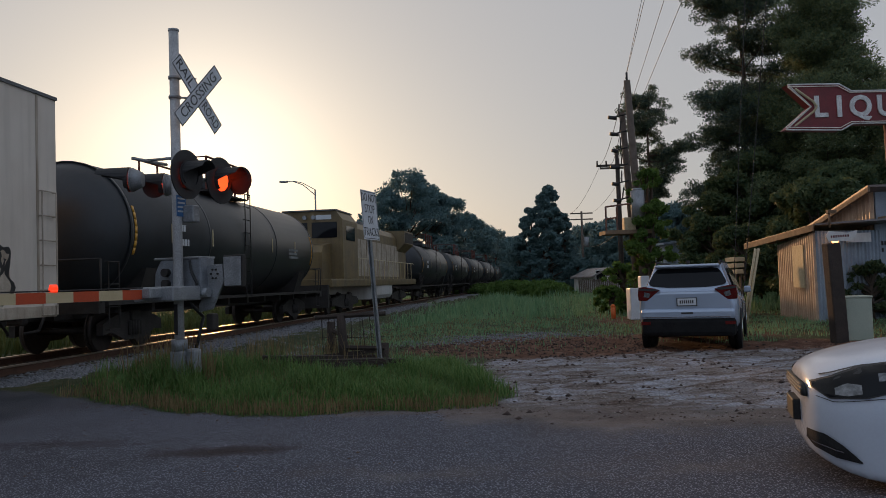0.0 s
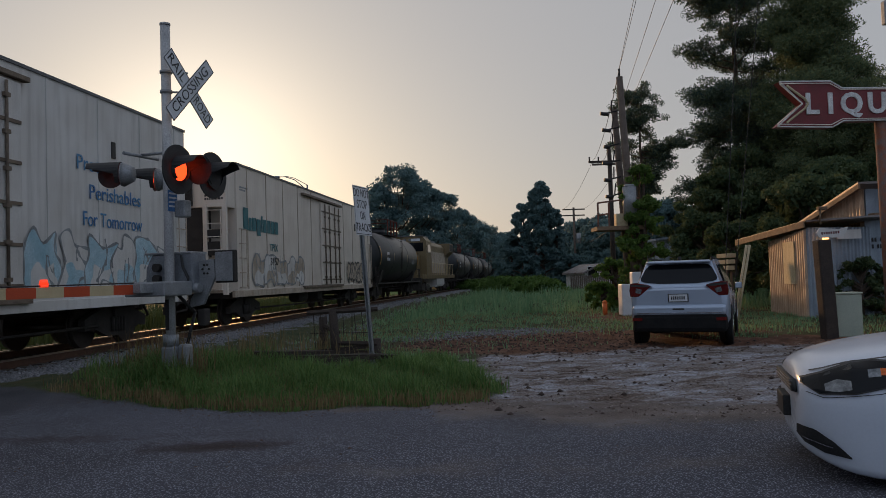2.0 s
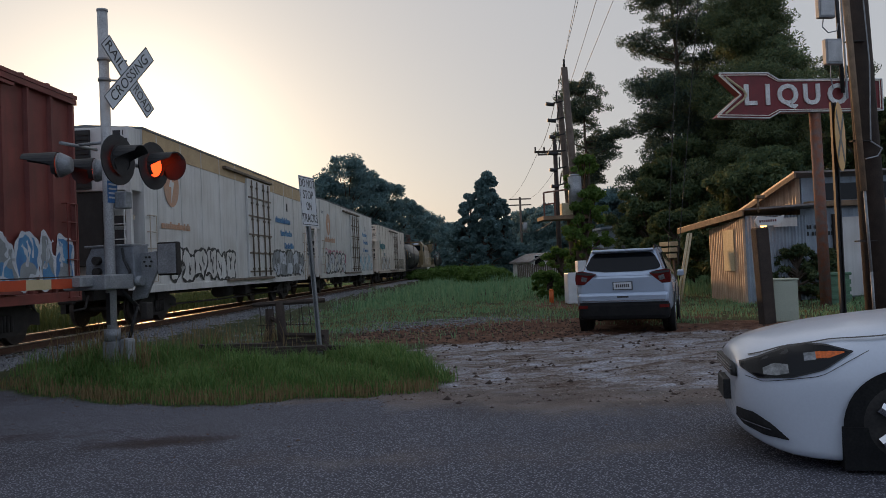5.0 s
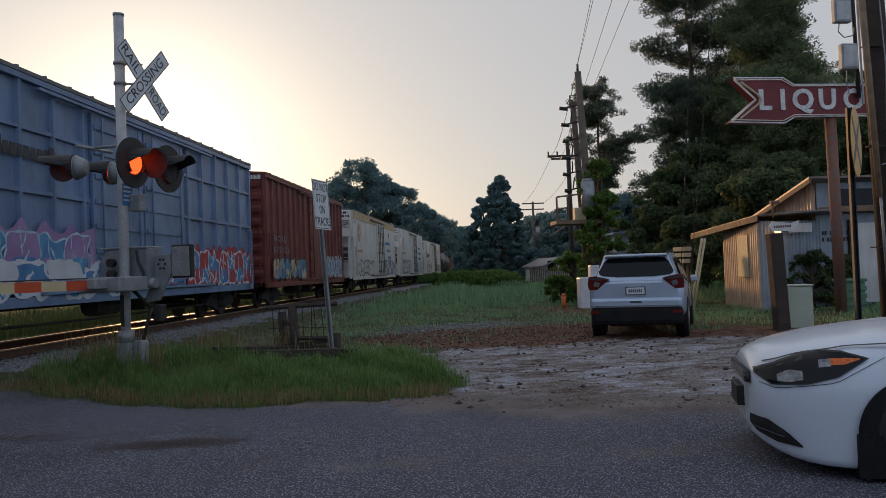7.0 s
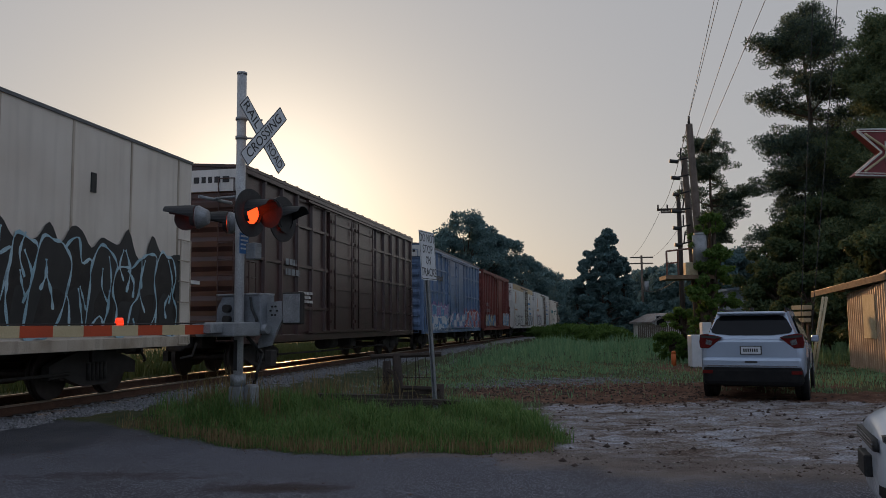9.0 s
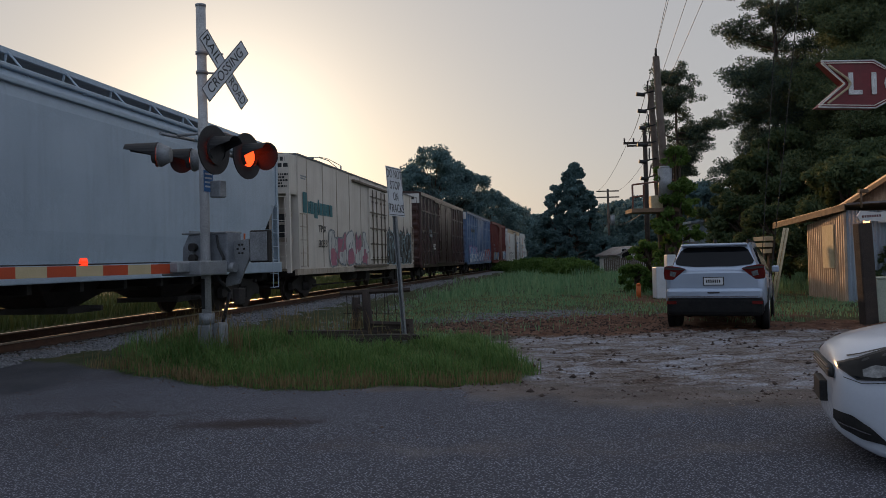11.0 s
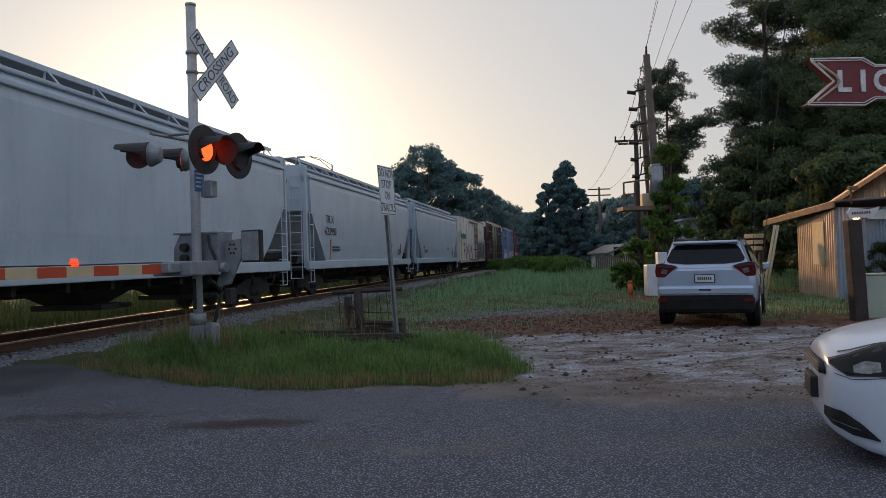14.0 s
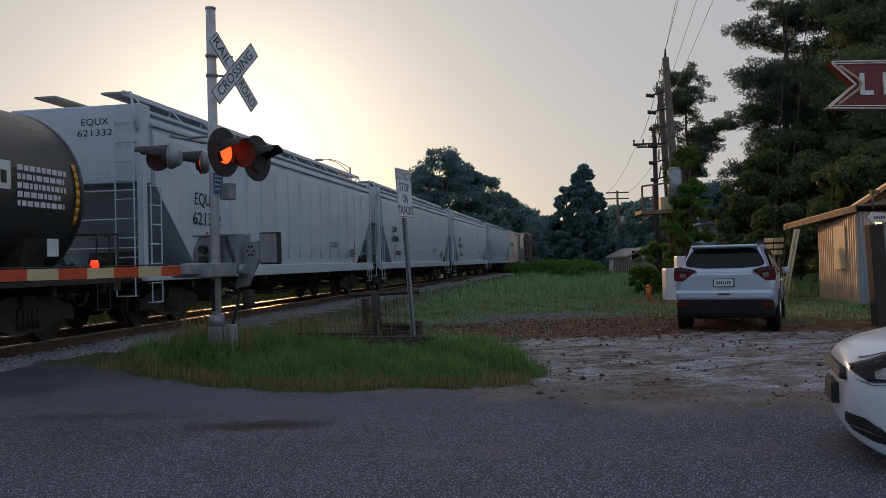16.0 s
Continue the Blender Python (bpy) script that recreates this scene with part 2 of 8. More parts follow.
    red_glow=glow("lit red lens", (1.0, 0.06, 0.012), 3.2),
    small_glow=glow("lit red gate lamp", (1.0, 0.05, 0.015), 1.2),
    warm_glow=glow("lit warm bulb", (1.0, 0.42, 0.12), 6.0),
    pine=leaf_mat("pine needles", (0.05, 0.085, 0.085), (0.15, 0.185, 0.105), 0.5),
    pine_olive=leaf_mat("olive pine needles", (0.09, 0.14, 0.085), (0.21, 0.235, 0.105), 0.45),
    leaf=leaf_mat("broad leaves", (0.05, 0.09, 0.05), (0.125, 0.15, 0.062), 0.4),
    # distance haze is put into these paler, bluer leaf colours
    hazed_leaf=leaf_mat("hazed far leaves", (0.105, 0.185, 0.20), (0.17, 0.255, 0.245), 0.4),
    vine=leaf_mat("vine leaves", (0.07, 0.14, 0.035), (0.14, 0.22, 0.05), 0.35),
    grass=leaf_mat("grass blades", (0.07, 0.165, 0.045), (0.19, 0.265, 0.085), 0.4),
    # paler and bluer than the verge grass: haze is put into its colour
    meadow=leaf_mat("meadow grass blades", (0.13, 0.27, 0.14), (0.27, 0.39, 0.20), 0.4),
    field=leaf_mat("field grass", (0.04, 0.07, 0.022), (0.085, 0.105, 0.035), 0.2),
    dry=leaf_mat("dry grass blades", (0.16, 0.115, 0.055), (0.30, 0.225, 0.115), 0.35),
)


# ---- mesh helpers ----
def box(bm, x0, x1, y0, y1, z0, z1, bev=0.0):
    v = [bm.verts.new(p) for p in ((x0, y0, z0), (x1, y0, z0), (x1, y1, z0), (x0, y1, z0), (x0, y0, z1), (x1, y0, z1), (x1, y1, z1), (x0, y1, z1))]
    f = [bm.faces.new([v[i] for i in q]) for q in ((3, 2, 1, 0), (4, 5, 6, 7), (0, 1, 5, 4), (1, 2, 6, 5), (2, 3, 7, 6), (3, 0, 4, 7))]
    if bev:
        bmesh.ops.bevel(bm, geom=list({e for q in f for e in q.edges}), offset=bev, segments=2, affect="EDGES", profile=0.5)
    return v


def rod(bm, a, b, r, seg=8, r2=None, cap=True):
    """A round bar from a to b."""
    a, b = Vector(a), Vector(b)
    q = (b - a).to_track_quat("Z", "Y")
    r2 = r if r2 is None else r2
    rings = []
    for p, rr in ((a, r), (b, r2)):
        rings.append([bm.verts.new(p + q @ Vector((math.cos(2 * math.pi * i / seg) * rr, math.sin(2 * math.pi * i / seg) * rr, 0))) for i in range(seg)])
    for i in range(seg):
        f = bm.faces.new((rings[0][i], rings[0][(i + 1) % seg], rings[1][(i + 1) % seg], rings[1][i]))
        f.smooth = seg > 6
    if cap:
        bm.faces.new(rings[0][::-1])
        bm.faces.new(rings[1])


def pipe(bm, pts, r, seg=7):
    for a, b in zip(pts, pts[1:]):
        rod(bm, a, b, r, seg)


def loft(bm, rings, close=True, caps=True, smooth_f=True):
    """Skin a list of closed rings with equal counts."""
    vs = [[bm.verts.new(p) for p in r] for r in rings]
    n = len(vs[0])
    for a, b in zip(vs, vs[1:]):
        for i in range(n if close else n - 1):
            f = bm.faces.new((a[i], a[(i + 1) % n], b[(i + 1) % n], b[i]))
            f.smooth = smooth_f
    if caps:
        bm.faces.new(vs[0][::-1])
        bm.faces.new(vs[-1])
    return vs


def prism(bm, pts, axis, a0, a1):
    """A polygon pushed along an axis; pts lie in the two other axes in order."""
    def at(p, a):
        return {"x": (a, p[0], p[1]), "y": (p[0], a, p[1]), "z": (p[0], p[1], a)}[axis]
    loft(bm, [[at(p, a0) for p in pts], [at(p, a1) for p in pts]], smooth_f=False)


def part(name, bm, material, parent=None, label="", fix=True, bevel=0.0):
    if fix:
        bmesh.ops.recalc_face_normals(bm, faces=bm.faces[:])
    me = bpy.data.meshes.new(name)
    bm.to_mesh(me)
    bm.free()
    me.materials.append(material)
    ob = new(name, me)
    ob.parent = parent
    if label:
        ob["label"] = label
    if bevel:
        b = ob.modifiers.new("bevel", "BEVEL")
        b.width, b.segments, b.limit_method = bevel, 2, "ANGLE"
    return ob


def thing(name, label, category, group="", at=None):
    ob = new(name)
    ob.empty_display_size = 0.3
    tagged(ob, label, category, group)
    if at is not None:
        ob.matrix_basis = at
    return ob


def part_box(name, material, parent, *b, bev=0.0, label=""):
    bm = bmesh.new()
    box(bm, *b, bev=bev)
    return part(name, bm, material, parent, label)


def text_mesh(name, body, size, material, parent, m, depth=0.004, label="", width=None, bold=0.0):
    """Lettering as a mesh: m puts its x along the line and its z out of the face."""
    cu = bpy.data.curves.new(name, "FONT")
    cu.body, cu.size, cu.align_x, cu.align_y, cu.extrude = body, size, "CENTER", "CENTER", depth
    cu.resolution_u, cu.offset = 3, bold
    tmp = bpy.data.objects.new(name, cu)
    scene.collection.objects.link(tmp)
    dg = bpy.context.evaluated_depsgraph_get()
    me = bpy.data.meshes.new_from_object(tmp.evaluated_get(dg))
    bpy.data.objects.remove(tmp)
    bpy.data.curves.remove(cu)
    if width:
        xs = [v.co.x for v in me.vertices]
        k = width / (max(xs) - min(xs))
        for v in me.vertices:
            v.co.x *= k
    me.transform(m)
    me.materials.clear()
    me.materials.append(material)
    ob = new(name, me)
    ob.parent = parent
    if label:
        ob["label"] = label
    return ob


def mesh_np(name, verts, faces, material, parent=None, label="", smooth_f=False):
    me = bpy.data.meshes.new(name)
    nv, nf, k = len(verts), len(faces), faces.shape[1]
    me.vertices.add(nv)
    me.vertices.foreach_set("co", np.asarray(verts, np.float32).ravel())
    me.loops.add(nf * k)
    me.loops.foreach_set("vertex_index", np.asarray(faces, np.int32).ravel())
    me.polygons.add(nf)
    me.polygons.foreach_set("loop_start", np.arange(0, nf * k, k, dtype=np.int32))
    me.update(calc_edges=True)
    if smooth_f:
        me.polygons.foreach_set("use_smooth", np.ones(nf, bool))
    me.materials.append(material)
    ob = new(name, me)
    ob.parent = parent
    if label:
        ob["label"] = label
    return ob


# ---- ground ----
def spread(lo, hi, step, far):
    a = list(np.arange(lo, hi + 1e-6, step))
    s, left, right = step, [lo], [hi]
    while right[-1] < far:
        s *= 1.25
        right.append(right[-1] + s)
        left.append(left[-1] - s)
    return np.array(left[:0:-1] + a + right[1:])


EDGE_X = np.array([-40, -20, -8.5, -6.6, -5.6, -4.6, -3.2, -2.1, -0.5, 0.6, 1.5, 4, 40])
EDGE_Y = np.array([13.5, 13.2, 12.9, 12.3, 11.4, 10.5, 9.7, 9.2, 9.4, 9.3, 8.6, 8.2, 8.0])


def wob(x, y, s, k=0.0):
    return np.sin(x * 1.7 * s + k) * np.cos(y * 1.3 * s - k) + 0.5 * np.sin(x * 3.9 * s + 2 * y * s + k)


def masks(x, y):
    """Shares of asphalt, gravel and red soil; the rest is grass."""
    edge = np.interp(x, EDGE_X, EDGE_Y)
    soft = np.where(x < 0.6, 0.12, 1.6)
    road = 1 - smooth(-soft, soft, y - edge - 0.06 * wob(x, y, 2.5))
    bx = np.interp(y, [8, 9.3, 10, 11, 12, 13.5, 15, 18, 22, 28, 34], [0.0, 0.4, 0.7, 0.75, 0.45, 0.3, 0.6, 1.4, 3.4, 4.6, 5.8]) + 0.2 * wob(x, y, 1.6, 1)
    far = np.interp(x, [-2, 1, 3, 4.8, 7, 12, 30], [14.2, 14.8, 15.6, 17.2, 16.2, 16.0, 16.0]) + 0.3 * wob(x, y, 0.9, 2)
    grav = smooth(-0.25, 0.25, x - bx) * (1 - smooth(-0.7, 0.7, y - far))
    bare = 0.75 * np.exp(-(((x - 5.6) / 1.6) ** 2 + ((y - 27) / 7) ** 2)) + 0.6 * np.exp(-(((x - 2.3) / 2.2) ** 2 + ((y - 21.5) / 1.1) ** 2))
    red = np.exp(-(((x - 2.2) / 2.7) ** 2 + ((y - 17.7) / 2.3) ** 2) ** 1.5) + np.exp(-(((x - 8.2) / 2.6) ** 2 + ((y - 16.2) / 0.9) ** 2)) + 0.5 * np.exp(-(((x - 5) / 3) ** 2 + ((y - 19) / 1.0) ** 2))
    return road, np.clip(grav, 0, 1) * (1 - road), np.clip(red * 2.4 + bare * 0.9, 0, 1) * (1 - road), bare


def height(x, y):
    d = x - track_x(y)
    road, grav, red, _ = masks(x, y)
    z = 0.24 * np.exp(-(((x + 3.9) / 2.2) ** 2 + ((y - 12.3) / 1.8) ** 2))
    z = z - 0.22 * np.exp(-((d - 4.8) / 1.3) ** 2) * smooth(14, 18, y)
    z = z - 0.10 * np.exp(-((d + 4.8) / 1.6) ** 2) * smooth(14, 18, y)
    rough = 0.018 * wob(x, y, 3.1) + 0.012 * wob(x, y, 7.7, 1.0)
    return z + rough * (1 - road) + 0.02 * wob(x, y, 1.2) * red + 0.004 * wob(x, y, 0.9) * road


def ground_material():
    m = bpy.data.materials.new("ground")
    m.use_nodes = True
    n, l = m.node_tree.nodes, m.node_tree.links
    p = n["Principled BSDF"]
    co = n.new("ShaderNodeTexCoord")
    at = n.new("ShaderNodeVertexColor")
    at.layer_name = "mask"
    sp = n.new("ShaderNodeSeparateColor")
    l.new(at.outputs["Color"], sp.inputs[0])

    def noise_n(scale, detail=5, rough=0.55):
        t = n.new("ShaderNodeTexNoise")
        t.inputs["Scale"].default_value, t.inputs["Detail"].default_value, t.inputs["Roughness"].default_value = scale, detail, rough
        l.new(co.outputs["Object"], t.inputs["Vector"])
        return t.outputs["Fac"]

    def ramp(f, *stops):
        r = n.new("ShaderNodeValToRGB")
        e = r.color_ramp.elements
        e[0].position, e[0].color = stops[0][0], (*stops[0][1], 1)
        e[1].position, e[1].color = stops[-1][0], (*stops[-1][1], 1)
        for q, c in stops[1:-1]:
            k = e.new(q)
            k.color = (*c, 1)
        l.new(f, r.inputs["Fac"])
        return r.outputs["Color"]

    def mix(f, a, b, how="MIX"):
        x = n.new("ShaderNodeMix")
        x.data_type, x.blend_type = "RGBA", how
        if isinstance(f, float):
            x.inputs["Factor"].default_value = f
        else:
            l.new(f, x.inputs["Factor"])
        l.new(a, x.inputs["A"])
        l.new(b, x.inputs["B"])
        return x.outputs["Result"]

    def edge(f, s, k, lo=0.32, hi=0.68):
        """A mask made ragged by noise."""
        a = n.new("ShaderNodeMath")
        a.operation = "MULTIPLY_ADD"
        l.new(noise_n(s, 6), a.inputs[0])
        a.inputs[1].default_value, a.inputs[2].default_value = k, -k / 2
        b = n.new("ShaderNodeMath")
        l.new(a.outputs[0], b.inputs[0])
        l.new(f, b.inputs[1])
        r = n.new("ShaderNodeMapRange")
        r.interpolation_type = "SMOOTHSTEP"
        r.inputs["From Min"].default_value, r.inputs["From Max"].default_value = lo, hi
        l.new(b.outputs[0], r.inputs["Value"])
        return r.outputs["Result"]

    vo = n.new("ShaderNodeTexVoronoi")
    vo.inputs["Scale"].default_value = 56
    l.new(co.outputs["Object"], vo.inputs["Vector"])
    fine = noise_n(90, 3)
    asphalt = mix(1.0, ramp(noise_n(0.35, 6), (0.3, (0.23, 0.235, 0.28)), (0.52, (0.28, 0.285, 0.33)), (0.72, (0.19, 0.185, 0.205))),
                  ramp(vo.outputs["Distance"], (0.06, (1.9, 1.9, 1.9)), (0.22, (1.05, 1.05, 1.05)), (0.46, (0.30, 0.30, 0.31))), "MULTIPLY")
    soil = ramp(noise_n(1.3, 6), (0.35, (0.045, 0.06, 0.028)), (0.6, (0.07, 0.075, 0.036)), (0.75, (0.105, 0.085, 0.052)))
    gravel = mix(1.0, ramp(noise_n(0.8, 7, 0.62), (0.30, (0.15, 0.12, 0.105)), (0.44, (0.25, 0.235, 0.235)), (0.56, (0.32, 0.325, 0.355)), (0.70, (0.44, 0.455, 0.50))),
                 ramp(noise_n(30, 4), (0.32, (0.45, 0.43, 0.42)), (0.66, (1.35, 1.35, 1.36))), "MULTIPLY")
    mp = n.new("ShaderNodeMapping")
    mp.inputs["Scale"].default_value = (0.55, 2.6, 1.0)
    l.new(co.outputs["Object"], mp.inputs["Vector"])
    ruts = n.new("ShaderNodeTexNoise")
    ruts.inputs["Scale"].default_value, ruts.inputs["Detail"].default_value, ruts.inputs["Roughness"].default_value = 1.5, 8, 0.68
    l.new(mp.outputs["Vector"], ruts.inputs["Vector"])
    gravel = mix(1.0, gravel, ramp(ruts.outputs["Fac"], (0.36, (0.30, 0.22, 0.17)), (0.46, (0.72, 0.62, 0.55)), (0.53, (1.0, 1.0, 1.0)), (0.66, (1.3, 1.32, 1.36))), "MULTIPLY")
    dirt = ramp(noise_n(3.0, 7, 0.65), (0.3, (0.065, 0.030, 0.020)), (0.5, (0.13, 0.065, 0.042)), (0.72, (0.23, 0.145, 0.10)))
    c = mix(edge(sp.outputs["Green"], 1.9, 0.9, 0.25, 0.75), soil, gravel)
    c = mix(edge(sp.outputs["Blue"], 1.6, 0.8), c, dirt)
    stain = n.new("ShaderNodeMath")
    stain.operation = "MULTIPLY"
    l.new(at.outputs["Alpha"], stain.inputs[0])
    l.new(edge(at.outputs["Alpha"], 4.0, 1.2), stain.inputs[1])
    oil = n.new("ShaderNodeRGB")
    oil.outputs[0].default_value = (0.05, 0.036, 0.034, 1)
    asphalt = mix(stain.outputs[0], asphalt, oil.outputs[0])
    at2 = n.new("ShaderNodeVertexColor")
    at2.layer_name = "wear_dim"
    sp2 = n.new("ShaderNodeSeparateColor")
    l.new(at2.outputs["Color"], sp2.inputs[0])
    # new asphalt, also used for the darkening painted on the left road
    patch = mix(1.0, ramp(noise_n(1.2, 5), (0.35, (0.055, 0.057, 0.066)), (0.7, (0.085, 0.087, 0.098))), ramp(fine, (0.3, (0.8, 0.8, 0.8)), (0.7, (1.2, 1.2, 1.2))), "MULTIPLY")
    asphalt = mix(edge(sp2.outputs["Green"], 1.1, 0.5, 0.3, 0.7), asphalt, patch)
    c = mix(edge(sp.outputs["Red"], 2.2, 0.8, 0.12, 0.88), c, asphalt)
    dust = mix(1.0, ramp(noise_n(1.1, 7, 0.65), (0.32, (0.11, 0.083, 0.072)), (0.55, (0.20, 0.165, 0.15)), (0.72, (0.27, 0.25, 0.25))), ramp(fine, (0.3, (0.6, 0.6, 0.6)), (0.7, (1.35, 1.35, 1.35))), "MULTIPLY")
    c = mix(edge(sp2.outputs["Red"], 1.5, 1.1, 0.2, 0.95), c, dust)
    l.new(c, p.inputs["Base Color"])
    p.inputs["Roughness"].default_value = 0.85
    p.inputs["Specular IOR Level"].default_value = 0.12
    bp = n.new("ShaderNodeBump")
    bp.inputs["Strength"].default_value, bp.inputs["Distance"].default_value = 1.0, 0.016
    ad = n.new("ShaderNodeMath")
    l.new(vo.outputs["Distance"], ad.inputs[0])
    l.new(noise_n(14, 6), ad.inputs[1])
    l.new(ad.outputs[0], bp.inputs["Height"])
    l.new(bp.outputs["Normal"], p.inputs["Normal"])
    return m


gx, gy = spread(-13, 14, 0.13, 2600), spread(4, 24, 0.13, 2600)
GX, GY = np.meshgrid(gx, gy)
nx, ny = len(gx), len(gy)
GZ = height(GX, GY)
idx = np.arange(nx * ny).reshape(ny, nx)
gf = np.stack([idx[:-1, :-1], idx[:-1, 1:], idx[1:, 1:], idx[1:, :-1]], -1).reshape(-1, 4)
ground = mesh_np("ground", np.stack([GX, GY, GZ], -1).reshape(-1, 3), gf, ground_material(), smooth_f=True)
tagged(ground, "grey asphalt road, gravel drive, red soil and grass verge", "ground", kind="structure")
ca = ground.data.color_attributes.new("mask", "FLOAT_COLOR", "POINT")
r_, g_, b_, _ = masks(GX, GY)
OIL = np.clip(0.95 * np.exp(-(((GX + 2.0) / 0.9) ** 2 + ((GY - 7.4) / 0.28) ** 2)) + 0.62 * np.exp(-(((GX + 3.8) / 1.7) ** 2 + ((GY - 8.0) / 0.35) ** 2)), 0, 1)
ca.data.foreach_set("color", np.stack([r_, g_, b_, OIL], -1).astype(np.float32).ravel())

cw = ground.data.color_attributes.new("wear_dim", "FLOAT_COLOR", "POINT")
DUST = np.exp(-((GY - np.interp(GX, EDGE_X, EDGE_Y) + 0.1) / np.where(GX > 0, 1.0, 0.22)) ** 2) * smooth(-3.5, 0.5, GX) * 0.85
DUST = np.maximum(DUST, 0.42 * np.exp(-(((GY - 6.3) / 0.7) ** 2)) * smooth(-8, 2, GX))
# new asphalt at the crossing; the wide weak term paints in vignette darkening
FRESH_DIM = np.maximum(smooth(-4.2, -6.0, GX) * smooth(8.4, 9.8, GY), 0.4 * smooth(-3.0, -6.5, GX))
cw.data.foreach_set("color", np.stack([DUST, FRESH_DIM, 0 * DUST, 0 * DUST + 1], -1).astype(np.float32).ravel())

# ---- railway ----
railway = thing("railway_track", "single track of worn steel rails on ballast", "railway track")
railway["kind"] = "structure"
ys = np.concatenate([np.arange(-60, 80, 2.0), np.arange(80, 420, 6.0)])


def along(profile, ys, name, material, parent, jitter=0.0):
    """Sweep an open or closed profile of (offset, z) along the line of the track."""
    bm = bmesh.new()
    rings = []
    for y in ys:
        th = math.atan(TB + 2 * TK * y)
        rings.append([(track_x(y) + o * math.cos(th), y - o * math.sin(th), z + random.uniform(-jitter, jitter)) for o, z in profile])
    loft(bm, rings, close=True, caps=True, smooth_f=False)
    return part(name, bm, material, parent)


along([(-3.6, -0.25), (-2.0, RAIL - 0.19), (2.0, RAIL - 0.19), (4.7, -0.27), (4.7, -0.5), (-3.6, -0.5)], ys, "ballast", M["ballast"], railway, 0.02)
for side in (-0.7525, 0.7525):
    along([(side - 0.036, RAIL - 0.03), (side - 0.036, RAIL), (side + 0.036, RAIL), (side + 0.036, RAIL - 0.03)], ys, "rail_head", M["rail"], railway)
    along([(side - 0.012, RAIL - 0.03), (side + 0.012, RAIL - 0.03), (side + 0.012, RAIL - 0.14), (side + 0.07, RAIL - 0.165), (side - 0.07, RAIL - 0.165), (side - 0.012, RAIL - 0.14)], ys, "rail_web", M["rail_web"], railway)


# ---- train ----
def on_side(y, z, x=1.575):
    """The pose of lettering on the side that faces the road."""
    return Matrix(((0, 0, 1, x), (1, 0, 0, y), (0, 1, 0, z), (0, 0, 0, 1)))


def on_end(x, z, y):
    """Lettering on the trailing end."""
    return Matrix(((1, 0, 0, x), (0, 0, -1, y), (0, 1, 0, z), (0, 0, 0, 1)))


def bars(name, material, car, y, z, rows, x=1.577, size=0.12, end=None):
    """Lettering that is not spelled out: short bars; large ones are parts of their own."""
    big = size >= 0.2
    bm = bmesh.new()
    for j, w in enumerate(rows):
        u = 0.0
        while u < w:
            d = random.uniform(0.22, 0.5) * size if size > 0.5 else random.uniform(0.45, 0.8) * size if big else random.uniform(0.5, 1.6) * size
            tall = size * (random.choice((0.72, 0.74, 1.0)) if big else 1.0)
            z0 = z - j * size * 1.6
            if end is None:
                box(bm, x - 0.004, x, y + u, y + min(u + d, w), z0, z0 + tall)
            else:
                box(bm, y + u, y + min(u + d, w), end - 0.004, end, z0, z0 + tall)
            u += d + (0.14 if big else 0.4) * size
            if big:
                part(name[:-1] if name.endswith("s") else name, bm, material, car)
                bm = bmesh.new()
    if bm.faces:
        part(name, bm, material, car)
    else:
        bm.free()


def wheelset(parent, y):
    bm = bmesh.new()
    rod(bm, (-1.05, y, 0.46), (1.05, y, 0.46), 0.08, 10)
    for s in (-0.75, 0.75):
        rod(bm, (s - 0.065, y, 0.46), (s + 0.065, y, 0.46), 0.46, 28)
        rod(bm, (s * 0.93 - 0.02, y, 0.46), (s * 0.93 + 0.02, y, 0.46), 0.49, 28)
        rod(bm, (s + 0.06, y, 0.46), (s + 0.30 * (1 if s > 0 else -1), y, 0.46), 0.13, 12)
    return part("wheelset", bm, M["wheel"], parent)


def truck(car, y, axles=2, pitch=0.89):
    bm = bmesh.new()
    h = pitch * (axles - 1) + 0.42
    for s in (-1, 1):
        a, b = sorted((s * 0.93, s * 1.08))
        prism(bm, [(y - h, 0.36), (y - h, 0.60), (y - h + 0.3, 0.70), (y - 0.45, 0.84), (y + 0.45, 0.84), (y + h - 0.3, 0.70), (y + h, 0.60), (y + h, 0.36), (y + h - 0.35, 0.40), (y + 0.38, 0.20), (y - 0.38, 0.20), (y - h + 0.35, 0.40)], "x", a, b)
        for k in range(5):
            rod(bm, (s * 1.1, y - 0.24 + 0.12 * k, 0.30), (s * 1.1, y - 0.24 + 0.12 * k, 0.62), 0.045, 8)
    box(bm, -1.15, 1.15, y - 0.2, y + 0.2, 0.62, 0.85, bev=0.02)
    t = part("truck", bm, M["under"], car)
    for k in range(axles):
        wheelset(t, y + (k - (axles - 1) / 2) * 2 * pitch)
    return t


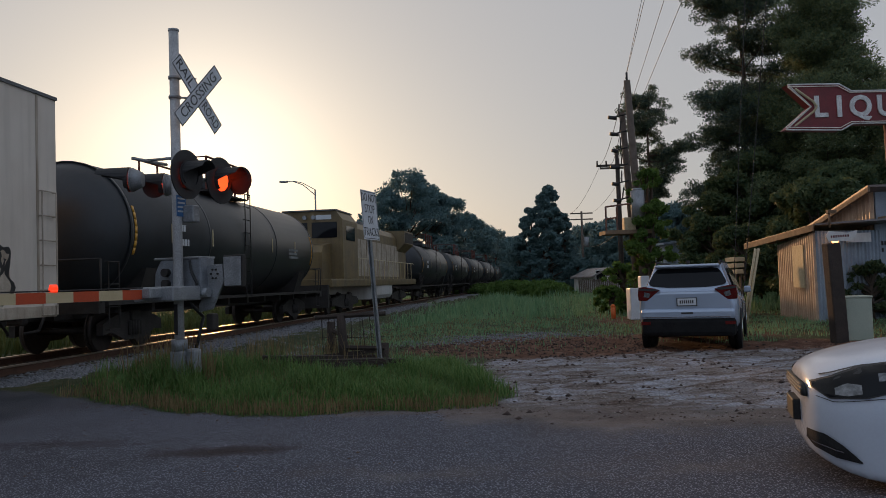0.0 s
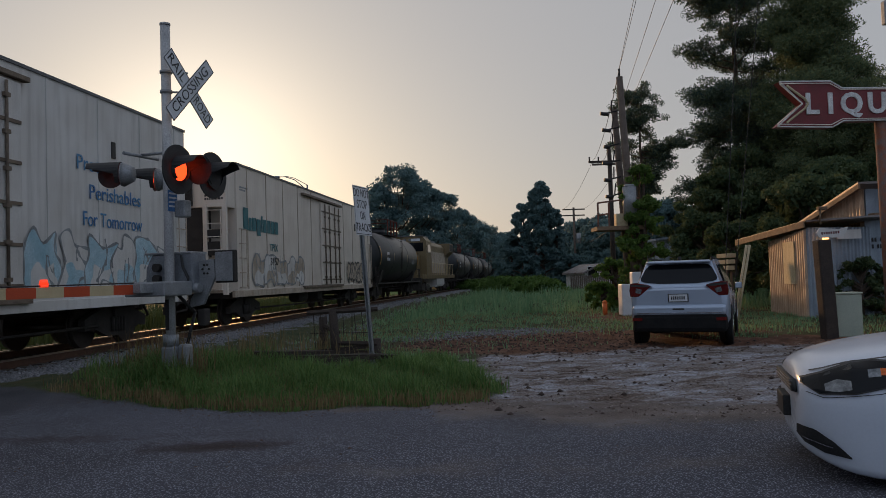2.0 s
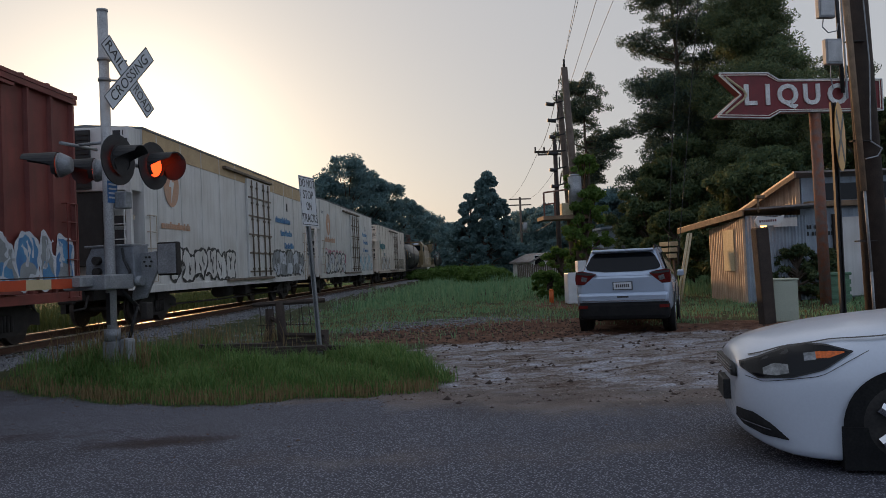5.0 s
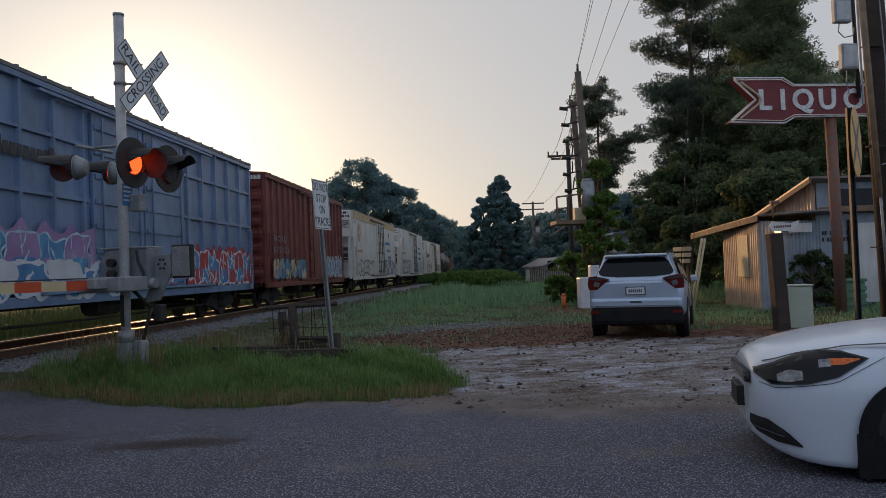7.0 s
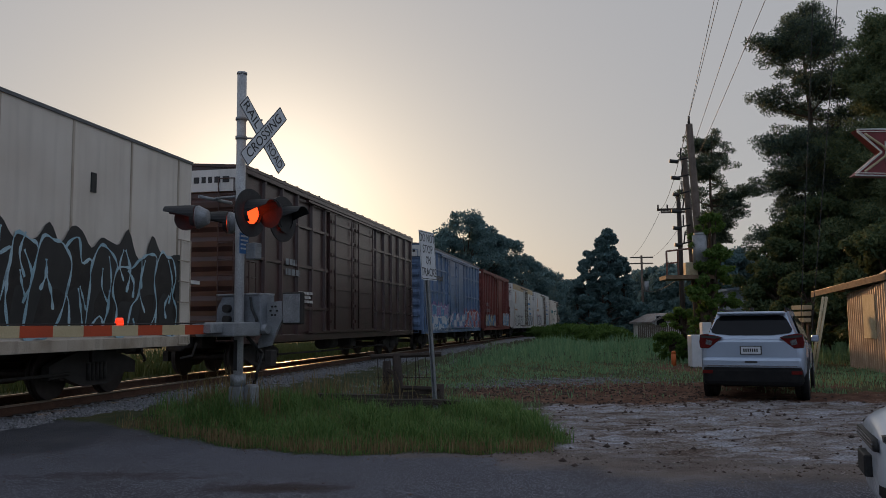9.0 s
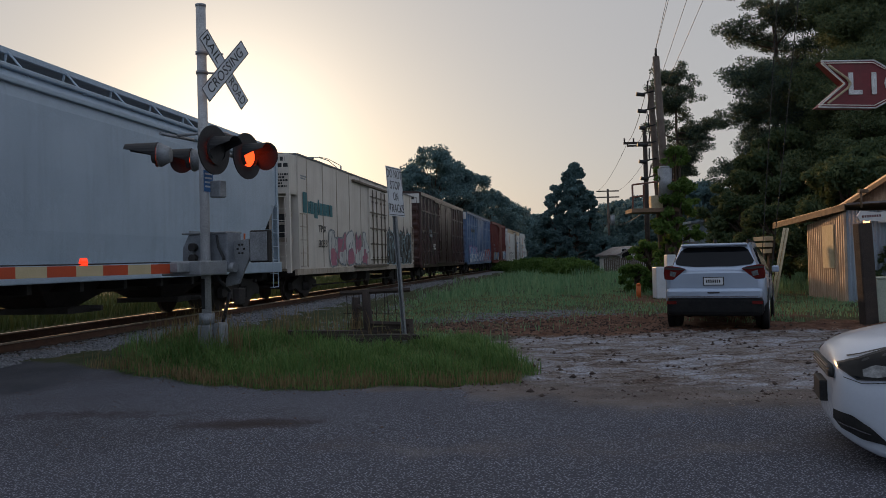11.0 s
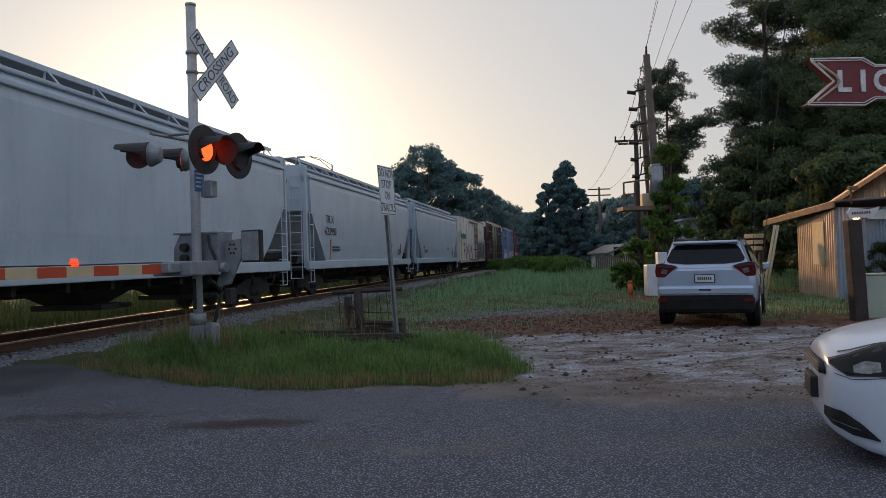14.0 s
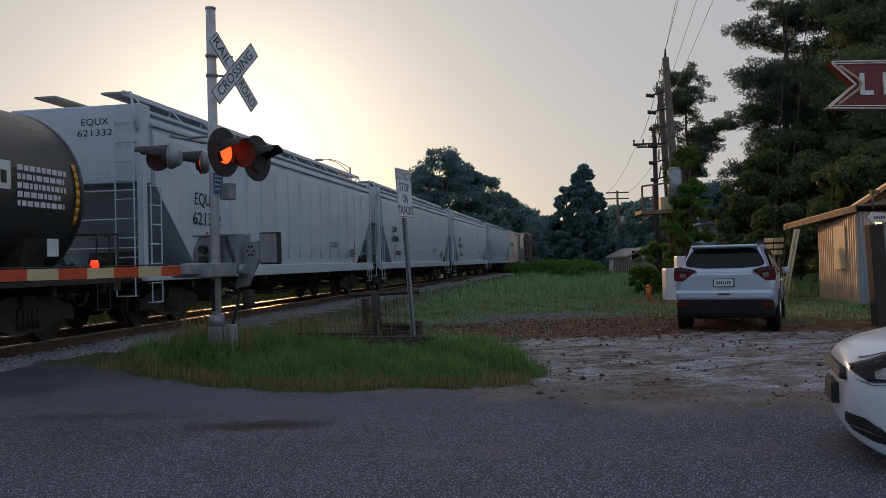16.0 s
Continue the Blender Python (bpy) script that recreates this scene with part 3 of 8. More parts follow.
def underframe(car, L, ty, z=1.0, tanks=True):
    bm = bmesh.new()
    box(bm, -0.35, 0.35, -L / 2 + 0.3, L / 2 - 0.3, 0.72, z)
    for y in np.arange(-L / 2 + 1, L / 2, 1.5):
        box(bm, -1.4, 1.4, y - 0.06, y + 0.06, z - 0.18, z)
    if tanks:
        rod(bm, (0.9, -1.6, 0.68), (0.9, -0.4, 0.68), 0.22, 12)
        box(bm, 0.55, 1.25, 0.6, 1.3, 0.5, 0.92, bev=0.03)
        pipe(bm, [(1.1, -L / 2 + 3.4, 0.45), (1.1, -2.2, 0.42), (1.0, 2.2, 0.42), (1.1, L / 2 - 3.4, 0.45)], 0.03)
    part("underframe", bm, M["under"], car)
    for s in (-1, 1):
        bm = bmesh.new()
        box(bm, -0.12, 0.12, min(s * (L / 2 - 0.3), s * (L / 2 + 0.42)), max(s * (L / 2 - 0.3), s * (L / 2 + 0.42)), 0.72, 0.98, bev=0.03)
        box(bm, -0.2, 0.2, min(s * (L / 2 + 0.30), s * (L / 2 + 0.52)), max(s * (L / 2 + 0.30), s * (L / 2 + 0.52)), 0.66, 1.02, bev=0.05)
        pipe(bm, [(0.35, s * L / 2, 0.85), (0.38, s * (L / 2 + 0.25), 0.55), (0.2, s * (L / 2 + 0.5), 0.5)], 0.03)
        part("coupler", bm, M["under"], car)
        truck(car, s * ty)


def ladder(car, x, y, z0, z1, material, along_y=True, w=0.42, n=None, out=0.08):
    bm = bmesh.new()
    n = n or max(2, int((z1 - z0) / 0.38))
    for k in (0, 1):
        if along_y:
            rod(bm, (x + out, y + k * w, z0), (x + out, y + k * w, z1), 0.016, 6)
        else:
            rod(bm, (x + k * w, y - out, z0), (x + k * w, y - out, z1), 0.016, 6)
    for i in range(n + 1):
        z = z0 + (z1 - z0) * i / n
        if along_y:
            pipe(bm, [(x, y, z), (x + out, y, z), (x + out, y + w, z), (x, y + w, z)], 0.014, 6)
        else:
            pipe(bm, [(x, y, z), (x, y - out, z), (x + w, y - out, z), (x + w, y, z)], 0.014, 6)
    return part("ladder", bm, material, car)


def ribbon(bm, pts, w, x):
    """A flat stroke on the side of a car through points of (y, z)."""
    pts = [Vector(p) for p in pts]
    left, right = [], []
    for i, p in enumerate(pts):
        t = pts[min(i + 1, len(pts) - 1)] - pts[max(i - 1, 0)]
        t = t.normalized() if t.length else Vector((1, 0))
        q = Vector((-t.y, t.x)) * w / 2 * (0.75 + 0.4 * math.sin(i * 1.3))
        left.append(bm.verts.new((x, *(p + q))))
        right.append(bm.verts.new((x, *(p - q))))
    for i in range(len(pts) - 1):
        bm.faces.new((left[i], right[i], right[i + 1], left[i + 1]))


def curve(pts, k=6):
    """A smooth line through points."""
    out = []
    P = [pts[0], *pts, pts[-1]]
    for a, b, c, d in zip(P, P[1:], P[2:], P[3:]):
        for i in range(k):
            t = i / k
            out.append(tuple(0.5 * (2 * b[j] + (c[j] - a[j]) * t + (2 * a[j] - 5 * b[j] + 4 * c[j] - d[j]) * t * t + (3 * b[j] - a[j] - 3 * c[j] + d[j]) * t ** 3) for j in (0, 1)))
    return out + [pts[-1]]


def closed_curve(pts, k=4):
    """A smooth closed line through points."""
    out, n = [], len(pts)
    for i in range(n):
        a, b, c, d = pts[i - 1], pts[i], pts[(i + 1) % n], pts[(i + 2) % n]
        for q in range(k):
            t = q / k
            out.append(tuple(0.5 * (2 * b[j] + (c[j] - a[j]) * t + (2 * a[j] - 5 * b[j] + 4 * c[j] - d[j]) * t * t + (3 * b[j] - a[j] - 3 * c[j] + d[j]) * t ** 3) for j in (0, 1)))
    return out


def graffiti(car, y0, y1, z0, z1, fills, line, x=1.575, seed=1, letters=5, halo=None, w=0.06):
    """Spray-painted swollen letters that nobody can read: lobed shapes, outlined, with inner strokes."""
    rnd = random.Random(seed)
    step, hh = (y1 - y0) / letters, z1 - z0
    if halo:
        bm = bmesh.new()
        top = [(y0 - 0.2 + (y1 - y0 + 0.4) * i / 22, z1 + rnd.uniform(-0.10, 0.22) * hh) for i in range(23)]
        bm.faces.new([bm.verts.new((x + 0.001, *p)) for p in curve(top, 3) + [(y1 + 0.2, z0 + 0.02), (y0 - 0.2, z0 + 0.02)]])
        part("paint_cloud", bm, M[halo], car, fix=False)
    for i in range(letters):
        cy, cz = y0 + step * (i + 0.5), (z0 + z1) / 2
        slant = rnd.uniform(-0.12, 0.25)
        lobes = rnd.choice((10, 11, 12, 13))
        ring = []
        for k in range(lobes):
            a = 2 * math.pi * (k + rnd.uniform(-0.2, 0.2)) / lobes
            ca, sa = math.cos(a), math.sin(a)
            box_r = 1.0 / max(abs(ca), abs(sa)) ** 0.75
            q = box_r * rnd.choice((0.60, 0.95, 1.0, 1.05, 1.12))
            v = sa * q * hh * 0.47
            ring.append((cy + ca * q * step * 0.56 + slant * v, max(z0, min(z1 + 0.2 * hh, cz + v))))
        ring = closed_curve(ring)
        dx = 0.003 + 0.0022 * (i % 3)
        fill, lines = bmesh.new(), bmesh.new()
        fill.faces.new([fill.verts.new((x + dx, *p)) for p in ring])
        bmesh.ops.triangulate(fill, faces=fill.faces[:])
        f = part("painted_letter", fill, M[fills[i % len(fills)]], car, fix=False)
        ribbon(lines, ring + ring[:2], w * 1.25, x + dx + 0.0008)
        for k in range(rnd.choice((2, 3))):
            p = Vector((cy + rnd.uniform(-0.25, 0.25) * step, cz + rnd.uniform(-0.25, 0.3) * hh))
            d = Vector((rnd.uniform(-0.2, 0.2) * step, rnd.uniform(0.12, 0.28) * hh))
            b = Vector((-d.y, d.x)) * rnd.uniform(-0.5, 0.5)
            ribbon(lines, curve([tuple(p - d), tuple(p + b), tuple(p + d)], 5), w * rnd.uniform(0.7, 1.6), x + dx + 0.0012)
        part("letter_outline", lines, M[line], f, fix=False)
        if len(fills) > 1:
            low = bmesh.new()
            lo = [(cy + (p[0] - cy) * 0.72 + 0.03 * step, max(z0 + 0.02, z0 + (p[1] - z0) * 0.5)) for p in ring]
            low.faces.new([low.verts.new((x + dx + 0.0004, *p)) for p in lo])
            bmesh.ops.triangulate(low, faces=low.faces[:])
            part("letter_shade", low, M[fills[(i + 1) % len(fills)]], f, fix=False)


def name_blocks(car, material, y, z, unit, x=1.572):
    """A trade name as plain rounded blocks: one tall, the rest low, on a rising line."""
    u = 0.0
    for wide, tall in ((0.95, 1.55), (0.5, 0.9), (0.8, 0.95), (0.8, 1.2), (0.32, 1.2), (0.7, 0.95), (0.75, 0.95), (0.8, 0.95), (0.75, 0.95)):
        bm = bmesh.new()
        drop = 0.3 * unit if tall == 1.2 and wide == 0.8 else 0.0
        box(bm, x - 0.006, x, y + u, y + u + wide * unit, z - drop, z - drop + tall * unit)
        part("name_block", bm, material, car)
        u += (wide + 0.14) * unit


def car_thing(name, label, category="freight car"):
    return thing(name, label, category, "train")


def reefer(label, body="cream", band=None, H=4.85, L=19.9, seams=11):
    car = car_thing("refrigerator_car", label)
    bm = bmesh.new()
    h = L / 2
    prism(bm, [(-1.55, 1.02), (-1.55, H), (0, H + 0.12), (1.55, H), (1.55, 1.02)], "y", -h + 0.75, h)
    b = part("body", bm, M[body], car)
    bm = bmesh.new()
    prism(bm, [(-1.58, H - 0.03), (-1.58, H + 0.03), (0, H + 0.16), (1.58, H + 0.03), (1.58, H - 0.03), (0, H + 0.10)], "y", -h + 0.72, h + 0.02)
    roof = part("roof", bm, M["roof_grey"], car)
    for y in np.arange(-h + 1.5, h, 1.2):
        bm = bmesh.new()
        prism(bm, [(-1.5, H + 0.02), (-1.5, H + 0.06), (0, H + 0.19), (1.5, H + 0.06), (1.5, H + 0.02)], "y", y, y + 0.06)
        part("roof_seam", bm, M["roof_grey"], roof)
    if band:
        part_box("paint_band", M[band], car, 1.545, 1.565, -h + 0.76, h - 0.005, H - 0.55, H - 0.035)
    for i in range(seams):
        y = -h + 1.6 + i * (L - 2.2) / (seams - 1)
        if abs(y - 1.6) > 1.7:
            part_box("seam", M["cream_rib" if body == "cream" else body], car, 1.55, 1.568, y, y + 0.05, 1.1, H - 0.04)
    part_box("side_sill", M["cream_rib" if body == "cream" else body], car, 1.50, 1.60, -h + 0.4, h - 0.1, 0.86, 1.06, bev=0.01)
    # plug door with its rods
    door = part_box("door", M[body], car, 1.555, 1.64, 0.0, 3.2, 1.12, H - 0.35, bev=0.015)
    for y in (0.45, 1.15, 2.05, 2.75):
        bm = bmesh.new()
        rod(bm, (1.68, y, 1.15), (1.68, y, H - 0.4), 0.028, 8)
        for z in np.arange(1.4, H - 0.5, 0.62):
            box(bm, 1.64, 1.71, y - 0.07, y + 0.07, z, z + 0.07)
        part("door_rod", bm, M["door_steel"], door)
    for z in (1.3, 2.0, 2.7, 3.4, 4.1):
        part_box("door_rib", M["door_steel"], door, 1.64, 1.668, 0.04, 3.16, z, z + 0.06)
    for z in (1.02, H - 0.30):
        part_box("door_rail", M["door_steel"], car, 1.56, 1.69, -2.6, 3.4, z, z + 0.09, bev=0.01)
    # machinery end
    part_box("end_panel", M[body], car, -1.5, 1.5, -h + 0.05, -h + 0.76, 3.5, H - 0.05, bev=0.02)
    unit = part_box("cooling_unit", M["under"], car, -1.2, 0.75, -h + 0.1, -h + 0.76, 1.6, 3.49, bev=0.02)
    part_box("cooling_grille", M["black"], car, -1.35, 0.5, -h - 0.03, -h + 0.045, 3.55, H - 0.12)
    bm = bmesh.new()
    for z in np.arange(3.6, H - 0.2, 0.12):
        box(bm, -1.33, 0.48, -h - 0.06, -h - 0.034, z, z + 0.05)
    part("louvre", bm, M["under"], car)
    for x in (-1.5, 0.8, 1.38):
        part_box("end_post", M[body], car, x, x + 0.12, -h + 0.02, -h + 0.16, 0.95, 3.6)
    for z in (1.0, 1.95, 2.75):
        part_box("end_beam", M["cream_rib"], car, -1.5, 1.5, -h + 0.17, -h + 0.27, z, z + 0.12)
    part_box("meter_box", M["black"], car, 0.93, 1.3, -h + 0.02, -h + 0.16, 2.1, 2.5)
    part_box("meter_box", M["black"], car, 0.93, 1.3, -h + 0.02, -h + 0.16, 2.6, 2.85)
    ladder(car, 0.95, -h + 0.02, 1.1, 3.4, M[body], along_y=False)
    ladder(car, 1.55, -h + 0.9, 1.15, 2.9, M["cream_rib"])
    ladder(car, 1.55, h - 0.55, 0.9, 3.1, M["cream_rib"])
    bars("reporting_mark", M["letters"], car, 0.86, H - 0.28, (0.5, 0.6), end=-h + 0.045, size=0.13)
    bars("data_lettering", M["letters"], car, 0.86, H - 0.75, (0.6, 0.5, 0.6, 0.4, 0.55), end=-h + 0.045, size=0.06)
    bars("data_lettering", M["ink_grey"], car, -h + 1.0, H - 0.7, (0.7, 0.5), x=1.556, size=0.05)
    part_box("vent", M["black"], car, 1.552, 1.572, h - 3.6, h - 3.45, H - 1.2, H - 0.85)
    underframe(car, L, L / 2 - 2.6)
    return car


def boxcar(label, color, H, L, style):
    car = car_thing("boxcar", label)
    h = L / 2
    m = M[color]
    bm = bmesh.new()
    prism(bm, [(-1.48, 1.0), (-1.48, H), (0, H + 0.1), (1.48, H), (1.48, 1.0)], "y", -h + 0.1, h - 0.1)
    part("body", bm, m, car)
    bm = bmesh.new()
    prism(bm, [(-1.6, H - 0.04), (-1.6, H + 0.04), (0, H + 0.15), (1.6, H + 0.04), (1.6, H - 0.04), (0, H + 0.09)], "y", -h + 0.04, h - 0.04)
    roof = part("roof", bm, M["roof_grey"] if style == "grey" else m, car)
    for y in np.arange(-h + 0.8, h, 0.95):
        bm = bmesh.new()
        prism(bm, [(-1.58, H + 0.03), (-1.58, H + 0.08), (0, H + 0.19), (1.58, H + 0.08), (1.58, H + 0.03)], "y", y, y + 0.07)
        part("roof_seam", bm, M["roof_grey"] if style == "grey" else m, roof)
    doors = {"red": (-0.3, 2.9), "grey": (-2.6, 2.6), "brown": (-2.6, 2.6)}[style]
    n = {"red": 17, "grey": 15, "brown": 15}[style]
    for i in range(n + 1):
        y = -h + 0.12 + i * (L - 0.36) / n
        if doors[0] - 0.2 < y < doors[1] + 0.1:
            continue
        bm = bmesh.new()
        prism(bm, [(1.48, y), (1.565, y + 0.03), (1.565, y + 0.11), (1.48, y + 0.14)], "z", 1.0, H - 0.03)
        part("side_post", bm, m, car)
    if style != "red":
        for z in (1.75, 3.0, 4.2):
            for a, b in ((-h + 0.14, doors[0] - 0.1), (doors[1] + 0.1, h - 0.14)):
                part_box("side_rail", m, car, 1.48, 1.55, a, b, z, z + 0.08)
    part_box("side_sill", m, car, 1.46, 1.58, -h + 0.05, h - 0.05, 0.82, 1.02, bev=0.01)
    part_box("top_rail", m, car, 1.48, 1.59, -h + 0.05, h - 0.05, H - 0.16, H - 0.05)
    for a, b in ([doors] if style == "red" else [(doors[0], -0.05), (0.05, doors[1])]):
        d = part_box("door", m, car, 1.485, 1.57, a, b, 1.1, H - 0.3, bev=0.01)
        for z in np.arange(1.35, H - 0.5, 0.55):
            part_box("door_rib", m, d, 1.57, 1.605, a + 0.06, b - 0.06, z, z + 0.1)
        for y in (a + 0.35, b - 0.35):
            bm = bmesh.new()
            rod(bm, (1.63, y, 1.15), (1.63, y, H - 0.35), 0.024, 8)
            part("door_rod", bm, m, d)
    for z in (1.04, H - 0.28):
        part_box("door_track", m, car, 1.57, 1.66, doors[0] - 2.2, doors[1] + 2.2, z, z + 0.06)
    # pressed ends
    for s in (-1, 1):
        for z in np.arange(1.15, H - 0.5, 0.5):
            bm = bmesh.new()
            y0 = s * (h - 0.1)
            y1 = s * (h - 0.02)
            prism(bm, [(y0, z), (y1, z + 0.12), (y1, z + 0.26), (y0, z + 0.38)], "x", -1.38, 1.38)
            part("end_rib", bm, m, car)
    if style != "red":
        part_box("end_plate", M["white_car"], car, -1.48, 1.48, -h + 0.0, -h + 0.095, H - 0.62, H - 0.06)
        bars("reporting_mark", M["letters"], car, 0.2, H - 0.4, (1.0,), end=-h - 0.002, size=0.16)
    ladder(car, 1.5, -h + 0.25, 0.9, 2.9, m, out=0.12)
    ladder(car, 1.5, h - 0.65, 0.9, 2.9, m, out=0.12)
    ladder(car, 0.9, -h + 0.05, 0.9, H - 0.3, m, along_y=False)
    underframe(car, L, L / 2 - 2.2)
    return car


def hopper(label, color="hopper", H=5.0, L=18.9, ribs=False, mark=None):
    car = car_thing("hopper_car", label)
    h = L / 2
    m = M[color]
    bm = bmesh.new()
    levels = [(1.22, h - 2.5, 1.50), (1.9, h - 1.7, 1.55), (3.0, h - 0.55, 1.57), (4.05, h - 0.5, 1.56), (4.40, h - 0.5, 1.50), (4.58, h - 0.5, 1.36), (4.70, h - 0.5, 1.05), (4.76, h - 0.5, 0.6)]
    loft(bm, [[(-w, -a, z), (w, -a, z), (w, a, z), (-w, a, z)] for z, a, w in levels], smooth_f=False)
    part("body", bm, m, car)
    if ribs:
        for y in np.arange(-h + 4.3, h - 1.2, 1.05):
            bm = bmesh.new()
            pts = [(1.535, 1.5), (1.575, 2.2), (1.59, 3.0), (1.582, 3.9), (1.53, 4.2)]
            rings = [[(x - 0.03, y - 0.05, z), (x + 0.016, y - 0.012, z), (x + 0.016, y + 0.012, z), (x - 0.03, y + 0.05, z)] for x, z in pts]
            loft(bm, rings)
            part("side_rib", bm, m, car)
    part_box("eave_rail", m, car, 1.42, 1.60, -h + 0.45, h - 0.45, 4.26, 4.36, bev=0.02)
    part_box("top_chord", m, car, 1.30, 1.50, -h + 0.45, h - 0.45, 4.52, 4.60, bev=0.02)
    part_box("side_sill", m, car, 1.46, 1.60, -h + 0.1, h - 0.1, 1.0, 1.30, bev=0.02)
    part_box("side_sill", m, car, -1.60, -1.46, -h + 0.1, h - 0.1, 1.0, 1.30, bev=0.02)
    # outlets under the body
    for k in range(3):
        y = (k - 1) * 4.4
        bm = bmesh.new()
        loft(bm, [[(-1.2, y - 2.0, 1.25), (1.2, y - 2.0, 1.25), (1.2, y + 2.0, 1.25), (-1.2, y + 2.0, 1.25)], [(-0.45, y - 0.5, 0.5), (0.45, y - 0.5, 0.5), (0.45, y + 0.5, 0.5), (-0.45, y + 0.5, 0.5)]], smooth_f=False)
        box(bm, -0.7, 0.9, y - 0.55, y + 0.55, 0.38, 0.5)
        rod(bm, (-0.9, y + 0.2, 0.46), (1.15, y + 0.2, 0.46), 0.05)
        part("outlet", bm, M["under"], car)
    for s in (-1, 1):
        part_box("end_platform", M["under"], car, -1.45, 1.45, min(s * (h - 2.6), s * (h - 0.1)), max(s * (h - 2.6), s * (h - 0.1)), 0.98, 1.06)
        for x in (-1.52, 1.40):
            part_box("corner_post", m, car, x, x + 0.13, min(s * (h - 0.1), s * (h - 0.26)), max(s * (h - 0.1), s * (h - 0.26)), 1.06, 4.60)
        part_box("end_sheet", m, car, -1.5, 1.5, min(s * (h - 0.5), s * (h - 0.12)), max(s * (h - 0.5), s * (h - 0.12)), 3.05, 4.70, bev=0.03)
        bm = bmesh.new()
        rod(bm, (0.6, s * (h - 1.6), 1.45), (-0.6, s * (h - 1.6), 1.45), 0.2, 14)
        part("brake_cylinder", bm, M["under"], car)
        for z in (1.7, 2.3, 2.9):
            bm = bmesh.new()
            rod(bm, (-1.45, s * (h - 0.16), z), (1.45, s * (h - 0.16), z), 0.018, 6)
            part("grab_rail", bm, m, car)
        ladder(car, 1.47, s * (h - 0.55) - 0.22, 0.55, 3.0, m, out=0.1)
        bm = bmesh.new()
        rod(bm, (1.5, s * (h - 2.9), 1.3), (1.57, s * (h - 2.9), 2.1), 0.03, 6)
        part("jacking_mark", bm, M["orange"], car)
    ladder(car, 0.95, -h + 0.1, 0.7, 4.3, m, along_y=False)
    # roof walk with its rails and hatches
    for x in (-1.0, 0.55):
        part_box("roof_walk", M["galv"], car, x, x + 0.5, -h + 0.2, h - 0.2, H - 0.06, H - 0.02)
    for y in np.arange(-h + 0.6, h, 1.6):
        bm = bmesh.new()
        rod(bm, (1.0, y, 4.68), (1.05, y, H - 0.03), 0.025, 6)
        rod(bm, (1.45, y, 4.5), (1.05, y, H - 0.03), 0.02, 6)
        part("walk_bracket", bm, m, car)
    part_box("walk_edge", m, car, 1.04, 1.09, -h + 0.2, h - 0.2, H - 0.10, H)
    part_box("hatch_trough", m, car, -0.45, 0.45, -h + 1.2, h - 1.2, 4.76, 4.88, bev=0.03)
    for y in np.linspace(-h + 2.5, h - 2.5, 8):
        part_box("hatch", M["roof_grey"], car, -0.4, 0.4, y - 0.7, y + 0.7, 4.88, 4.94, bev=0.02)
    bm = bmesh.new()
    pipe(bm, [(1.05, -h + 0.25, H - 0.05), (1.35, -h + 0.0, H - 0.1), (1.45, -h + 0.05, 4.1)], 0.025)
    part("grab_iron", bm, m, car)
    if mark:
        text_mesh("reporting_mark", mark[0], 0.42, M["letters"], car, on_side(-h + 2.85, 2.86, 1.575), width=1.08)
        text_mesh("car_number", mark[1], 0.42, M["letters"], car, on_side(-h + 2.95, 2.40, 1.575), width=1.48)
        text_mesh("end_mark", mark[0], 0.2, M["letters"], car, on_end(0.45, 4.35, -h + 0.118), width=0.62)
        text_mesh("end_number", mark[1], 0.2, M["letters"], car, on_end(0.45, 4.12, -h + 0.118), width=0.8)
    bars("data_lettering", M["letters"], car, -h + 3.1, 1.78, (1.0, 1.1), x=1.575, size=0.07)
    bars("data_lettering", M["letters"], car, h - 3.6, 1.75, (0.7, 0.8, 0.5), x=1.575, size=0.07)
    bars("data_lettering", M["ink_grey"], car, h - 6.2, 2.0, (1.3, 1.1), x=1.58, size=0.07)
    underframe(car, L, L / 2 - 2.0, tanks=False)
    return car


